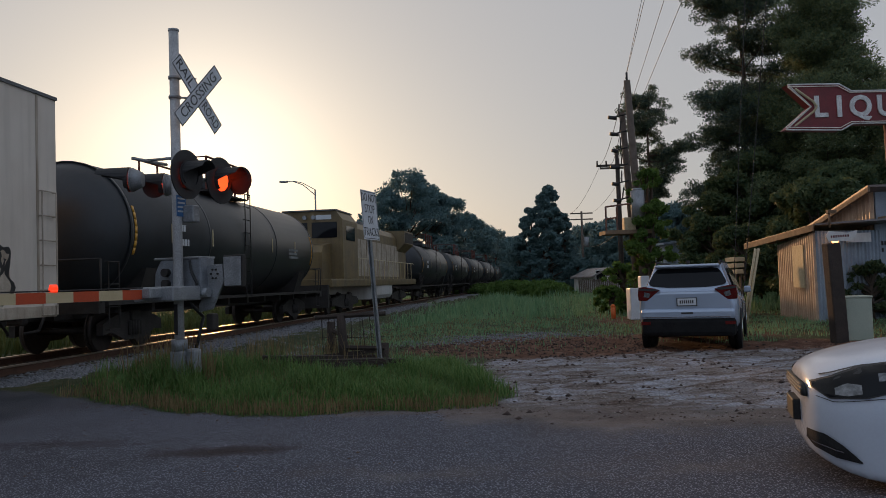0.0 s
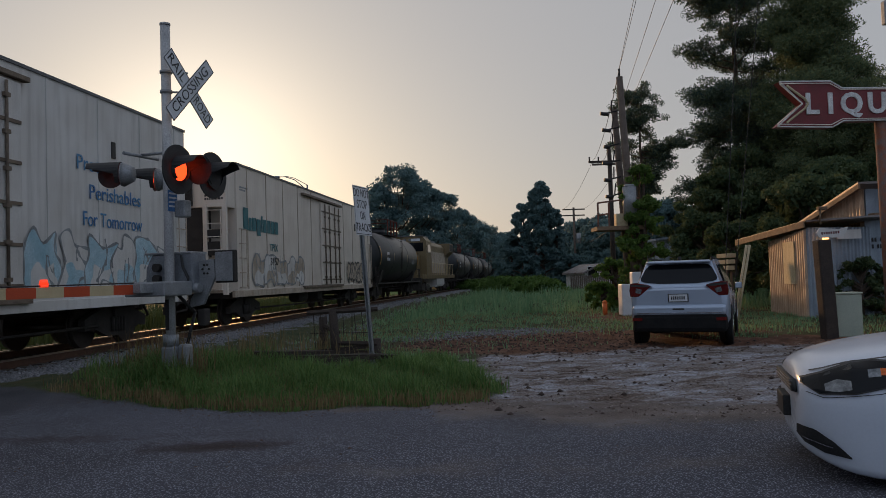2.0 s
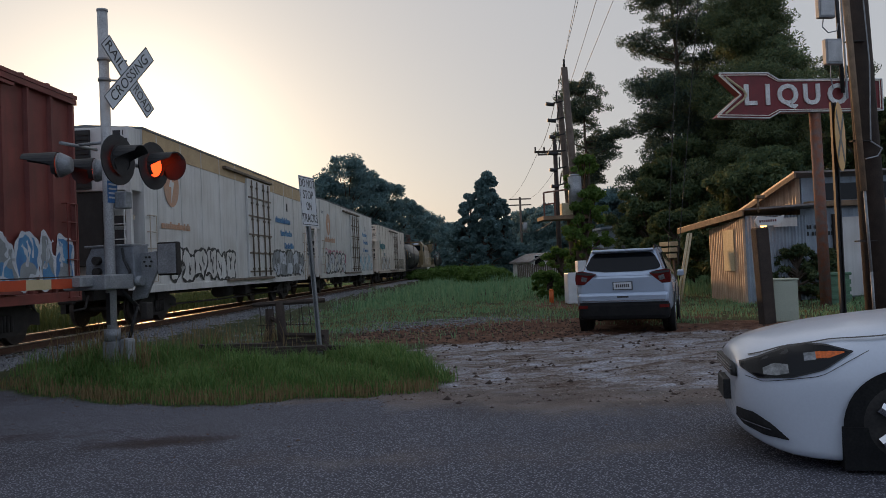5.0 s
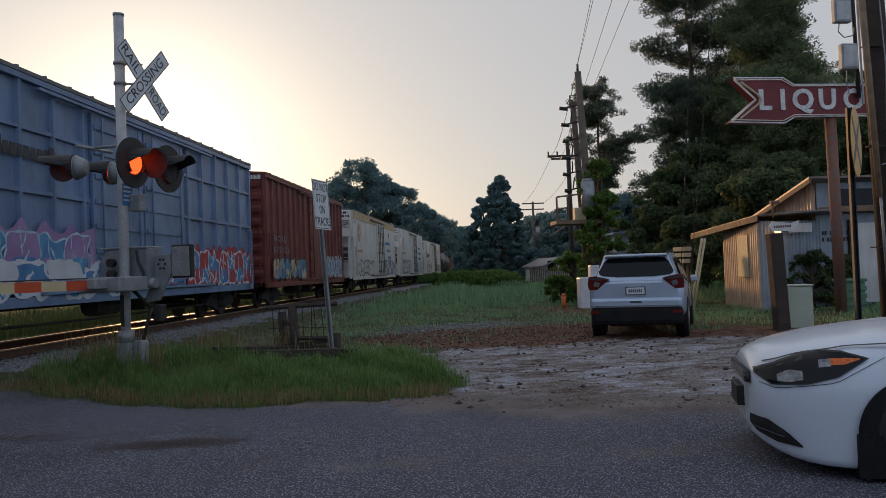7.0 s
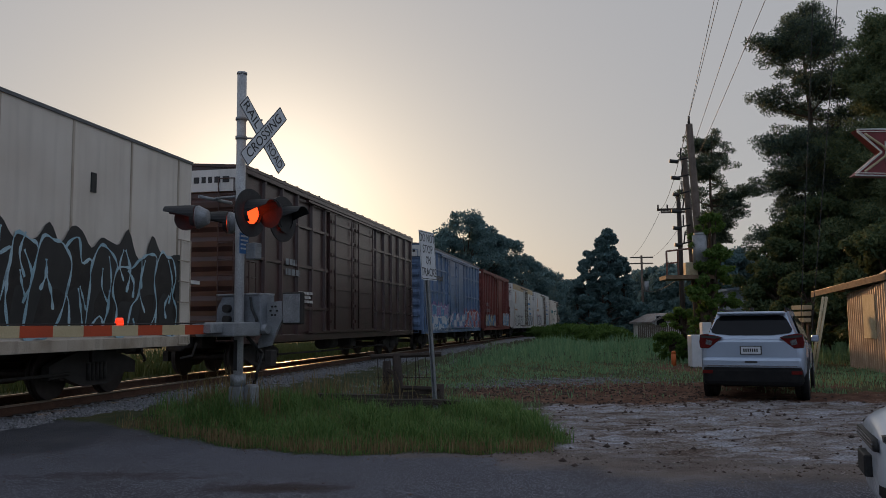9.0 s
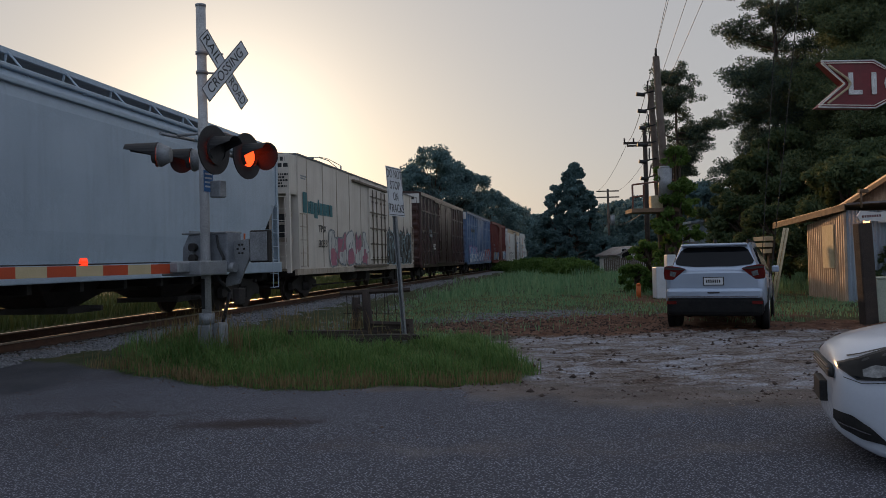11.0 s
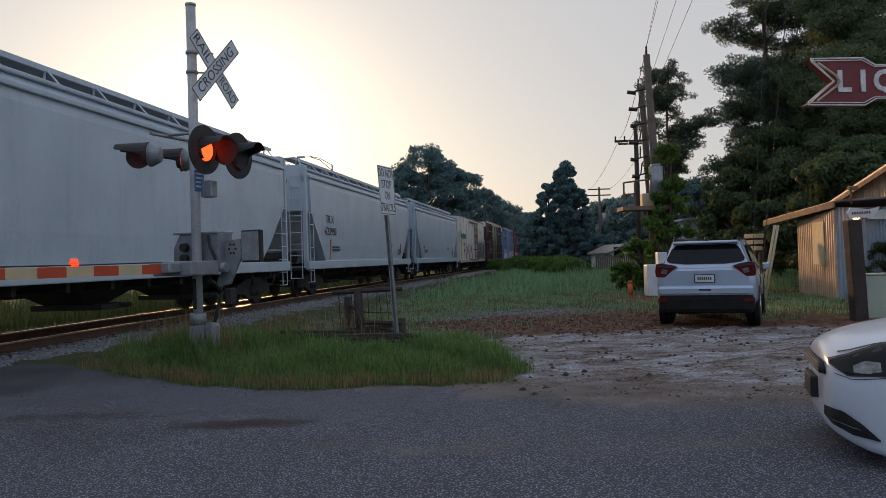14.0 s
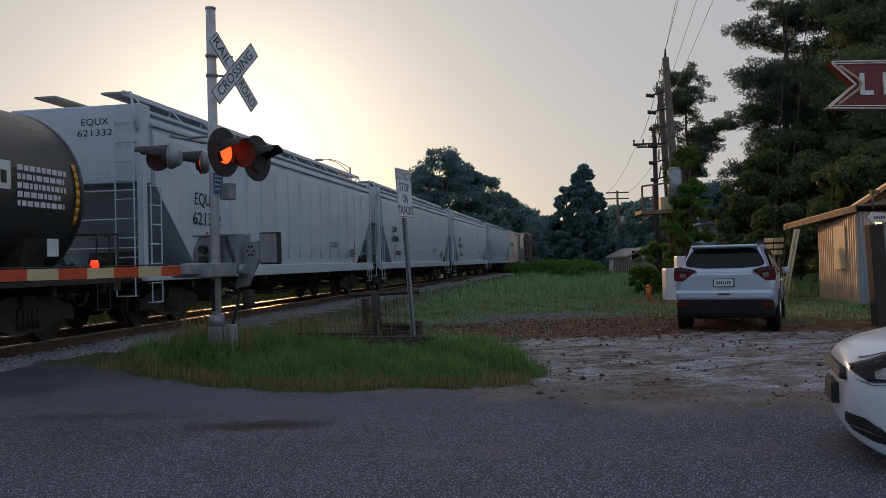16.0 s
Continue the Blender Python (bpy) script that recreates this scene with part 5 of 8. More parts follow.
    prism(bm, [(-0.52, 1.14), (-0.50, 1.50), (-0.40, 1.68), (0.28, 1.70), (0.30, 1.16)], "y", 0.12, 0.46)
    machine = part("gate_machine", bm, M["signal_grey"], g, bevel=0.02)
    part_box("machine_lid", M["galv"], machine, -0.50, 0.28, 0.10, 0.48, 1.685, 1.715, bev=0.01)
    for z in (1.34, 1.50):
        bm = bmesh.new()
        rod(bm, (-0.28, 0.04, z), (-0.28, 0.13, z), 0.06, 14)
        part("terminal_cap", bm, M["under"], machine)
    bm = bmesh.new()
    pipe(bm, [(0.12, 0.10, 1.66), (0.16, 0.08, 1.50), (0.24, 0.09, 1.34), (0.22, 0.10, 1.16)], 0.02, 6)
    part("machine_hose", bm, M["black"], machine)
    bm = bmesh.new()
    prism(bm, [(0.26, 1.58), (0.54, 1.60), (0.56, 1.34), (0.44, 1.12), (0.36, 0.96), (0.12, 0.92), (0.14, 1.04), (0.24, 1.18)], "y", 0.27, 0.31)
    lever = part("gate_lever", bm, M["galv"], g, bevel=0.006)
    for k in range(6):
        bm = bmesh.new()
        t = 2 * math.pi * k / 6
        rod(bm, (0.41 + 0.055 * math.cos(t), 0.255, 1.46 + 0.07 * math.sin(t)), (0.41 + 0.055 * math.cos(t), 0.272, 1.46 + 0.07 * math.sin(t)), 0.016, 6)
        part("bolt", bm, M["under"], lever)
    part_box("counterweight", M["under"], g, 0.56, 0.88, 0.26, 0.36, 1.26, 1.72, bev=0.02)
    part_box("counterweight_plate", M["galv"], g, 0.58, 0.86, 0.245, 0.2575, 1.285, 1.695, bev=0.004)
    part_box("lever_step", M["under"], g, 0.30, 0.42, 0.20, 0.34, 0.66, 0.90, bev=0.02)
    bm = bmesh.new()
    box(bm, -0.36, 0.30, -0.50, 0.1, 1.10, 1.30, bev=0.02)
    rod(bm, (-0.4, 0.2, 1.2), (0.36, 0.2, 1.2), 0.07, 14)
    box(bm, -0.2, 0.12, -0.75, -0.45, 1.15, 1.28, bev=0.01)
    part("arm_clamp", bm, M["galv"], g)
    bm = bmesh.new()
    pipe(bm, [(0.05, 0.12, 1.1), (0.15, 0.35, 0.85), (0.12, 0.2, 0.4)], 0.025)
    part("cable", bm, M["black"], g)
    arm_z = 1.14
    y = -0.70
    k = 0
    while y > -7.2:
        m = M["gate_red"] if k % 2 == 0 else M["gate_white"]
        part_box("arm_stripe", m, g, -0.06, 0.0, y - 0.41, y, arm_z, arm_z + 0.125)
        y -= 0.41
        k += 1
    for y in (-2.2, -3.9, -6.8):
        bm = bmesh.new()
        rod(bm, (-0.03, y, arm_z + 0.125), (-0.03, y, arm_z + 0.155), 0.05, 12)
        rod(bm, (-0.03, y, arm_z + 0.155), (-0.03, y, arm_z + 0.215), 0.055, 12, 0.04)
        part("gate_lamp", bm, M["small_glow"], g, "lit red gate lamp")
    bm = bmesh.new()
    pipe(bm, [(-0.03, -0.7, arm_z + 0.15), (-0.03, -2.2, arm_z + 0.14), (-0.03, -3.9, arm_z + 0.14), (-0.03, -6.8, arm_z + 0.14)], 0.009, 5)
    part("arm_cable", bm, M["black"], g)


build_signal()


# ---- sign on a leaning post ----
def stop_sign():
    s = thing("track_sign", "white sign with black words on a leaning steel post", "traffic sign", at=pose(-1.02, 13.0, 0.0, 0, -3.6, -19))
    bm = bmesh.new()
    for x in (-0.03, 0.018):
        box(bm, x, x + 0.012, -0.03, 0.03, -0.2, 2.96)
    box(bm, -0.03, 0.03, 0.018, 0.03, -0.2, 2.96)
    part("post", bm, M["galv"], s)
    plate = part_box("plate", M["white"], s, 0.04, 0.044, -0.30, 0.30, 2.17, 2.96)
    bm = bmesh.new()
    for a in ((-0.285, 0.285, 2.185, 2.195), (-0.285, 0.285, 2.935, 2.945), (-0.285, -0.275, 2.195, 2.935), (0.275, 0.285, 2.195, 2.935)):
        box(bm, 0.0445, 0.0455, *a)
    part("border", bm, M["letters"], plate)
    for w, z in (("DO NOT", 2.84), ("STOP", 2.66), ("ON", 2.48), ("TRACKS", 2.29)):
        text_mesh("lettering", w, 0.19, M["letters"], plate, on_side(0, z, 0.046), 0.001, width=0.095 * len(w))


stop_sign()


def old_fence():
    f = thing("broken_fence", "broken grey timber fence frame in the grass", "fence")
    for x, y, h, dx in ((-1.62, 13.3, 1.0, -0.06), (-1.0, 13.35, 0.5, 0.02), (-1.95, 13.9, 0.85, 0.03)):
        bm = bmesh.new()
        rod(bm, (x, y, -0.1), (x + dx, y, h), 0.085, 8, 0.07)
        part("post", bm, M["dark_wood"], f)
    for a, b in (((-2.1, 13.3, 0.95), (-0.95, 13.3, 0.98)), ((-1.62, 13.28, 0.45), (-0.98, 13.3, 0.42)), ((-1.9, 13.9, 0.7), (-1.6, 13.3, 0.62))):
        bm = bmesh.new()
        rod(bm, a, b, 0.042, 6)
        part("rail", bm, M["dark_wood"], f)
    bm = bmesh.new()
    for k in range(9):
        rod(bm, (-2.0 + k * 0.12, 13.6 - 0.03 * k, 0.05), (-2.02 + k * 0.12 + random.uniform(-0.06, 0.06), 13.6 - 0.03 * k, 0.95), 0.006, 4)
    for z in (0.3, 0.6):
        rod(bm, (-2.1, 13.62, z), (-0.98, 13.34, z), 0.006, 4)
    part("wire_mesh", bm, M["dark_wood"], f)


old_fence()


def timber_pile():
    t = thing("timber_pile", "pile of dark weathered boards lying in the grass", "timber")
    r = random.Random(4)
    for k in range(11):
        bm = bmesh.new()
        box(bm, -0.95, 0.95, -0.08, 0.08, -0.03, 0.03)
        bm.transform(pose(-1.85 + r.uniform(-0.3, 0.3), 13.0 + r.uniform(-0.35, 0.45), 0.10 + 0.055 * (k % 5), r.uniform(-4, 4), r.uniform(-4, 4), r.uniform(-22, 22)))
        part("board", bm, M["dark_wood"], t)


timber_pile()


# ---- cars ----
def wheel(car, x, y, r=0.33, side=1, w=0.2):
    bm = bmesh.new()
    prof = [(0.0, r * 0.66), (0.02, r * 0.92), (0.05, r), (w - 0.05, r), (w - 0.02, r * 0.92), (w, r * 0.66)]
    loft(bm, [[(x + math.cos(2 * math.pi * i / 32) * q, y - side * d, r + math.sin(2 * math.pi * i / 32) * q) for i in range(32)] for d, q in prof])
    t = part("wheel", bm, M["rubber"], car)
    bm = bmesh.new()
    rod(bm, (x, y - side * 0.012, r), (x, y - side * 0.03, r), r * 0.64, 24)
    for k in range(5):
        a = 2 * math.pi * k / 5
        rod(bm, (x, y + side * 0.004, r), (x + math.cos(a) * r * 0.6, y + side * 0.002, r + math.sin(a) * r * 0.6), 0.04, 6)
    part("rim", bm, M["chrome"], t)
    return t


class Shell:
    """A car body of stations along the car: each gives half widths at six heights."""

    def __init__(self, stations):
        self.s = stations

    def half(self, st):
        u, pts = st
        return [(-w, z) for w, z in pts] + [(w, z) for w, z in pts[::-1]]

    def build(self):
        bm = bmesh.new()
        rings = [[(u, w, z) for w, z in self.half((u, p))] for u, p in self.s]
        loft(bm, rings, close=True, caps=True)
        return bm

    def width(self, u, z):
        """Half width at a station and height."""
        us = [s[0] for s in self.s]
        i = max(0, min(len(us) - 2, int(np.searchsorted(us, u)) - 1))
        f = (u - us[i]) / (us[i + 1] - us[i])
        vals = []
        for s in (self.s[i], self.s[i + 1]):
            zs, ws = [p[1] for p in s[1]], [p[0] for p in s[1]]
            vals.append(float(np.interp(z, zs, ws)))
        return vals[0] * (1 - f) + vals[1] * f

    def patch(self, low, high, side=-1, off=0.006, n=14, m=6):
        """A panel that lies on the body between two lines of (u, z)."""
        bm = bmesh.new()
        a, b = max(low[0][0], high[0][0]), min(low[-1][0], high[-1][0])
        grid = []
        for i in range(n + 1):
            u = a + (b - a) * i / n
            z0, z1 = np.interp(u, [p[0] for p in low], [p[1] for p in low]), np.interp(u, [p[0] for p in high], [p[1] for p in high])
            grid.append([bm.verts.new((u - off, side * (self.width(u, z0 + (z1 - z0) * j / m) + off), z0 + (z1 - z0) * j / m)) for j in range(m + 1)])
        for i in range(n):
            for j in range(m):
                f = bm.faces.new((grid[i][j], grid[i + 1][j], grid[i + 1][j + 1], grid[i][j + 1]))
                f.smooth = True
        return bm


def sedan():
    car = thing("white_sedan", "clean white sedan car with black grille and clear headlamps", "car", at=pose(2.61, 6.15, 0.0, 0, 0, -17))
    S = [
        (0.00, ((0.30, 0.12), (0.46, 0.32), (0.52, 0.52), (0.50, 0.60), (0.42, 0.68), (0.20, 0.72), (0.001, 0.725))),
        (0.06, ((0.50, 0.10), (0.62, 0.30), (0.66, 0.52), (0.62, 0.62), (0.55, 0.70), (0.30, 0.765), (0.001, 0.775))),
        (0.16, ((0.66, 0.09), (0.74, 0.28), (0.76, 0.52), (0.73, 0.63), (0.66, 0.735), (0.40, 0.81), (0.001, 0.825))),
        (0.32, ((0.78, 0.08), (0.83, 0.33), (0.84, 0.52), (0.82, 0.64), (0.75, 0.775), (0.46, 0.855), (0.001, 0.875))),
        (0.55, ((0.84, 0.08), (0.88, 0.33), (0.89, 0.52), (0.88, 0.66), (0.81, 0.825), (0.50, 0.90), (0.001, 0.92))),
        (0.85, ((0.86, 0.08), (0.90, 0.33), (0.912, 0.52), (0.90, 0.68), (0.84, 0.865), (0.52, 0.94), (0.001, 0.96))),
        (1.25, ((0.86, 0.08), (0.90, 0.33), (0.915, 0.52), (0.905, 0.70), (0.85, 0.905), (0.54, 0.98), (0.001, 1.0))),
        (1.75, ((0.86, 0.08), (0.90, 0.33), (0.915, 0.52), (0.905, 0.72), (0.86, 0.93), (0.56, 1.02), (0.001, 1.04))),
        (3.60, ((0.86, 0.08), (0.90, 0.33), (0.915, 0.52), (0.905, 0.74), (0.86, 0.96), (0.56, 1.06), (0.001, 1.08))),
        (4.50, ((0.80, 0.24), (0.84, 0.36), (0.86, 0.52), (0.84, 0.74), (0.78, 0.96), (0.50, 1.03), (0.001, 1.04))),
        (4.66, ((0.70, 0.30), (0.74, 0.40), (0.76, 0.52), (0.74, 0.70), (0.68, 0.88), (0.45, 0.93), (0.001, 0.94))),
    ]
    sills = (0.22, 0.19, 0.13, 0.08, 0.06, 0.06, 0.06, 0.06, 0.06, 0.2, 0.28)
    S = [(u, ((p[0][0] - 0.2, z), (p[0][0] + 0.02, z), (p[0][0] + 0.03, z + 0.03), *p[1:])) for (u, p), z in zip(S, sills)]
    sh = Shell(S)
    body = part("body", sh.build(), M["car_white"], car)
    m = body.modifiers.new("smooth", "SUBSURF")
    m.levels = m.render_levels = 1
    # cabin
    cab = Shell([
        (1.55, ((0.72, 0.98), (0.70, 1.0), (0.66, 1.03), (0.001, 1.05))),
        (2.35, ((0.80, 0.98), (0.74, 1.20), (0.60, 1.43), (0.001, 1.46))),
        (3.2, ((0.80, 0.98), (0.75, 1.20), (0.61, 1.43), (0.001, 1.47))),
        (4.1, ((0.74, 0.98), (0.68, 1.10), (0.58, 1.16), (0.001, 1.18)))])
    part("cabin", cab.build(), M["glass"], car)
    part_box("roof", M["car_white"], car, 2.3, 3.4, -0.6, 0.6, 1.435, 1.48, bev=0.02)
    for side in (-1, 1):
        lamp = part("headlamp", sh.patch([(0.05, 0.665), (0.13, 0.61), (0.34, 0.625), (0.52, 0.675), (0.69, 0.78)], [(0.05, 0.69), (0.16, 0.735), (0.34, 0.805), (0.46, 0.825), (0.56, 0.825), (0.69, 0.785)], side, 0.005, 22), M["glass"], car, "dark clear headlamp")
        part("headlamp_rim", sh.patch([(0.04, 0.66), (0.13, 0.60), (0.34, 0.615), (0.52, 0.665), (0.71, 0.785)], [(0.04, 0.695), (0.16, 0.745), (0.34, 0.815), (0.46, 0.834), (0.56, 0.833), (0.71, 0.79)], side, 0.003, 22), M["letters"], lamp)
        part("turn_lamp", sh.patch([(0.49, 0.742), (0.57, 0.748), (0.66, 0.78)], [(0.49, 0.785), (0.57, 0.79), (0.66, 0.788)], side, 0.008, 8, 3), M["amber"], lamp, "amber turn lamp")
        part("side_lamp", sh.patch([(0.42, 0.725), (0.49, 0.735)], [(0.42, 0.775), (0.49, 0.784)], side, 0.008, 4, 3), M["lamp_clear"], lamp)
        part("reflector", sh.patch([(0.17, 0.63), (0.24, 0.625), (0.32, 0.645)], [(0.17, 0.67), (0.24, 0.705), (0.32, 0.70)], side, 0.008, 6, 4), M["lamp_clear"], lamp)
        fog = part("fog_recess", sh.patch([(0.01, 0.31), (0.05, 0.255), (0.15, 0.215), (0.30, 0.195)], [(0.01, 0.375), (0.10, 0.365), (0.20, 0.30), (0.30, 0.205)], side, 0.005), M["black"], car, "dark fog lamp recess")
        part("fog_trim", sh.patch([(0.04, 0.292), (0.20, 0.255)], [(0.04, 0.298), (0.20, 0.262)], side, 0.01, 8, 1), M["chrome"], fog)
        part("bumper_seam", sh.patch([(0.06, 0.606), (0.16, 0.578), (0.5, 0.626), (0.8, 0.79)], [(0.06, 0.611), (0.16, 0.583), (0.5, 0.631), (0.8, 0.795)], side, 0.002, 16, 1), M["letters"], car)
        part("hood_seam", sh.patch([(0.10, 0.735), (0.3, 0.80), (0.6, 0.855), (1.5, 0.925)], [(0.10, 0.741), (0.3, 0.806), (0.6, 0.861), (1.5, 0.931)], side, 0.002, 20, 1), M["letters"], car)
        for x in (0.985, 3.72):
            bm = bmesh.new()
            rings = []
            for r_in in (0.0, 0.375):
                rings.append([(x + math.cos(math.pi * i / 20) * r_in, side * (sh.width(x, 0.5) + 0.004), 0.30 + math.sin(math.pi * i / 20) * r_in) for i in range(21)])
            vs = [[bm.verts.new(p) for p in q] for q in rings]
            for i in range(20):
                bm.faces.new((vs[0][i], vs[0][i + 1], vs[1][i + 1], vs[1][i]))
            bmesh.ops.remove_doubles(bm, verts=bm.verts[:], dist=1e-4)
            box(bm, x - 0.378, x + 0.378, min(side * 0.80, side * 0.921), max(side * 0.80, side * 0.921), 0.03, 0.305)
            part("wheel_well", bm, M["plastic"], car)
            wheel(car, x, side * 0.925, 0.325, side)
    # grille, intake and plate holder
    bm = bmesh.new()
    loft(bm, [[(u - 0.012, w, z) for w, z in ((-0.52 + d, 0.585), (-0.46 + d, 0.665), (0.46 - d, 0.665), (0.52 - d, 0.585))] for u, d in ((0.03, 0.0), (-0.004, 0.06))])
    gr = part("grille", bm, M["black"], car)
    for z in (0.60, 0.625, 0.65):
        part_box("grille_bar", M["chrome"], gr, -0.022, -0.008, -0.44, 0.44, z, z + 0.008)
    part_box("plate_holder", M["black"], car, -0.045, 0.02, -0.19, 0.19, 0.37, 0.52, bev=0.01)
    return car


sedan()


def suv():
    car = thing("silver_suv", "silver crossover car with dark rear window, parked on gravel", "car", at=pose(4.62, 15.55, 0.0, 0, 0, -22))
    # stations along local y, from the tail (0) forward
    def ring(y, w, z0, z1, k=0.10):
        h = [(w - 2 * k, z0), (w - 0.6 * k, z0 + 0.5 * k), (w, z0 + 1.6 * k), (w, z1 - 1.5 * k), (w - 0.35 * k, z1 - 0.5 * k), (w - 1.4 * k, z1)]
        return [(-x, y, z) for x, z in h] + [(x, y, z) for x, z in h[::-1]]
    bm = bmesh.new()
    loft(bm, [ring(0.0, 0.78, 0.62, 1.08), ring(0.04, 0.86, 0.46, 1.12), ring(0.14, 0.90, 0.40, 1.13), ring(0.35, 0.92, 0.36, 1.12), ring(1.2, 0.925, 0.34, 1.06), ring(3.3, 0.925, 0.34, 1.02), ring(4.2, 0.88, 0.34, 0.95), ring(4.5, 0.75, 0.36, 0.80)])
    part("body", bm, M["car_silver"], car)
    bm = bmesh.new()
    loft(bm, [[(-w, y, 1.0), (-w2, y2, z), (w2, y2, z), (w, y, 1.0)] for y, w, y2, w2, z in ((0.06, 0.84, 0.34, 0.62, 1.60), (0.6, 0.87, 0.6, 0.64, 1.65), (2.0, 0.87, 2.0, 0.65, 1.66), (3.4, 0.86, 2.6, 0.62, 1.58))], smooth_f=False)
    part("cabin", bm, M["car_silver"], car)
    # rear window with rounded corners, tailgate details
    def on_tail(pts, off=0.012):
        """A panel on the sloping tail: (x, z) points."""
        b = bmesh.new()
        f = []
        for d in (0.0, off):
            f.append([b.verts.new((x, (0.06 + (z - 1.0) * 0.467 if z > 1.0 else (0.0 if z > 0.66 else 0.02)) - d - 0.003, z)) for x, z in pts])
        n = len(pts)
        b.faces.new(f[1])
        for i in range(n):
            b.faces.new((f[0][i], f[0][(i + 1) % n], f[1][(i + 1) % n], f[1][i]))
        return b
    part("rear_window", on_tail([(-0.64, 1.235), (-0.70, 1.26), (-0.715, 1.31), (-0.62, 1.50), (-0.56, 1.555), (-0.48, 1.57), (0.48, 1.57), (0.56, 1.555), (0.62, 1.50), (0.715, 1.31), (0.70, 1.26), (0.64, 1.235), (0.35, 1.205), (-0.35, 1.205)]), M["glass"], car)
    part_box("spoiler", M["car_silver"], car, -0.60, 0.60, 0.16, 0.42, 1.59, 1.64, bev=0.024)
    # the shade line of the tailgate crease, drawn as a thin grey strip
    part("tailgate_crease_shade", on_tail([(-0.62, 0.98), (-0.45, 1.035), (0.45, 1.035), (0.62, 0.98), (0.62, 0.965), (0.44, 1.02), (-0.44, 1.02), (-0.62, 0.965)], 0.004), M["ink_grey"], car)
    part_box("plate_frame", M["letters"], car, -0.19, 0.19, -0.02, 0.02, 0.85, 1.01)
    part_box("plate", M["white"], car, -0.17, 0.17, -0.026, -0.021, 0.865, 0.995)
    for k in range(7):
        part_box("plate_bar", M["letters"], car, -0.13 + k * 0.038, -0.106 + k * 0.038, -0.028, -0.0262, 0.90, 0.96)
    part_box("gate_handle", M["letters"], car, -0.11, 0.11, -0.06, -0.045, 0.70, 0.735, bev=0.006)
    part_box("bumper_strip", M["chrome"], car, -0.78, 0.78, -0.062, -0.05, 0.64, 0.655)
    part_box("badge", M["blue_sign"], car, -0.07, 0.07, 0.01, 0.05, 1.055, 1.095, bev=0.01)
    part_box("lower_bumper", M["plastic"], car, -0.87, 0.87, -0.05, 0.4, 0.27, 0.64, bev=0.09)
    part_box("bumper_shelf", M["car_silver"], car, -0.87, 0.87, -0.055, 0.3, 0.60, 0.80, bev=0.06)
    for s in (-1, 1):
        a, b = sorted((s * 0.60, s * 0.915))
        bm = bmesh.new()
        prism(bm, [(s * 0.50, 1.165), (s * 0.60, 1.20), (s * 0.80, 1.235), (s * 0.895, 1.22), (s * 0.915, 1.08), (s * 0.90, 0.97), (s * 0.74, 0.96), (s * 0.64, 1.04)], "y", -0.008, 0.26)
        t = part("tail_lamp", bm, M["red_lens"], car, "dark red tail lamp", bevel=0.012)
        bm = bmesh.new()
        prism(bm, [(s * 0.67, 1.10), (s * 0.78, 1.13), (s * 0.80, 1.04), (s * 0.70, 1.02)], "y", -0.018, -0.0125)
        part("reverse_lamp", bm, M["lamp_clear"], t)
        bm = bmesh.new()
        prism(bm, [(s * 0.52, 1.16), (s * 0.60, 1.19), (s * 0.88, 1.205), (s * 0.885, 1.17), (s * 0.64, 1.145)], "y", -0.018, -0.0125)
        part("lamp_band", bm, M["letters"], t)
        a, b = sorted((s * 0.68, s * 0.86))
        part_box("bumper_reflector", M["red_lens"], car, a, b, -0.062, 0.0, 0.50, 0.56)
        a, b = sorted((s * 0.62, s * 0.66))
        bm = bmesh.new()
        rod(bm, (s * 0.60, 0.5, 1.70), (s * 0.58, 2.6, 1.68), 0.02, 8)
        for y in (0.5, 1.5, 2.5):
            rod(bm, (s * 0.60, y, 1.62), (s * 0.60, y, 1.70), 0.018, 6)
        part("roof_rail", bm, M["black"], car)
        bm = bmesh.new()
        x = s * 0.915
        w1, w2 = s * 0.90, s * 0.705
        f = [bm.verts.new(p) for p in ((s * 0.868, 0.55, 1.08), (s * 0.868, 3.0, 1.06), (s * 0.70, 2.5, 1.55), (s * 0.70, 0.75, 1.56))]
        q = [bm.verts.new((v.co.x + s * 0.012, v.co.y, v.co.z)) for v in f]
        bm.faces.new(q)
        for i in range(4):
            bm.faces.new((f[i], f[(i + 1) % 4], q[(i + 1) % 4], q[i]))
        part("side_window", bm, M["glass"], car)
        a, b = sorted((s * 0.93, s * 1.08))
        part_box("side_mirror", M["car_silver"], car, a, b, 3.0, 3.12, 1.02, 1.16, bev=0.03)
        for y in (0.85, 3.55):
            a, b = sorted((s * 0.80, s * 0.932))
            bm = bmesh.new()
            rod(bm, (a, y, 0.36), (b, y, 0.36), 0.41, 28)
            part("wheel_arch", bm, M["plastic"], car)
            bm = bmesh.new()
            prof = [(0.0, 0.22), (0.02, 0.33), (0.05, 0.37), (0.21, 0.37), (0.25, 0.33), (0.27, 0.22)]
            loft(bm, [[(s * (0.945 - d), y + math.cos(2 * math.pi * i / 28) * q, 0.37 + math.sin(2 * math.pi * i / 28) * q) for i in range(28)] for d, q in prof])
            t = part("wheel", bm, M["rubber"], car)
            bm = bmesh.new()
            a, b = sorted((s * 0.925, s * 0.95))
            rod(bm, (a, y, 0.35), (b, y, 0.35), 0.21, 20)
            part("rim", bm, M["chrome"], t)
        a, b = sorted((s * 0.925, s * 0.94))
        part_box("door_seam", M["letters"], car, a, b, 1.55, 1.56, 0.45, 1.04)
        part_box("door_handle", M["chrome"], car, a, b, 1.3, 1.48, 0.92, 0.95)
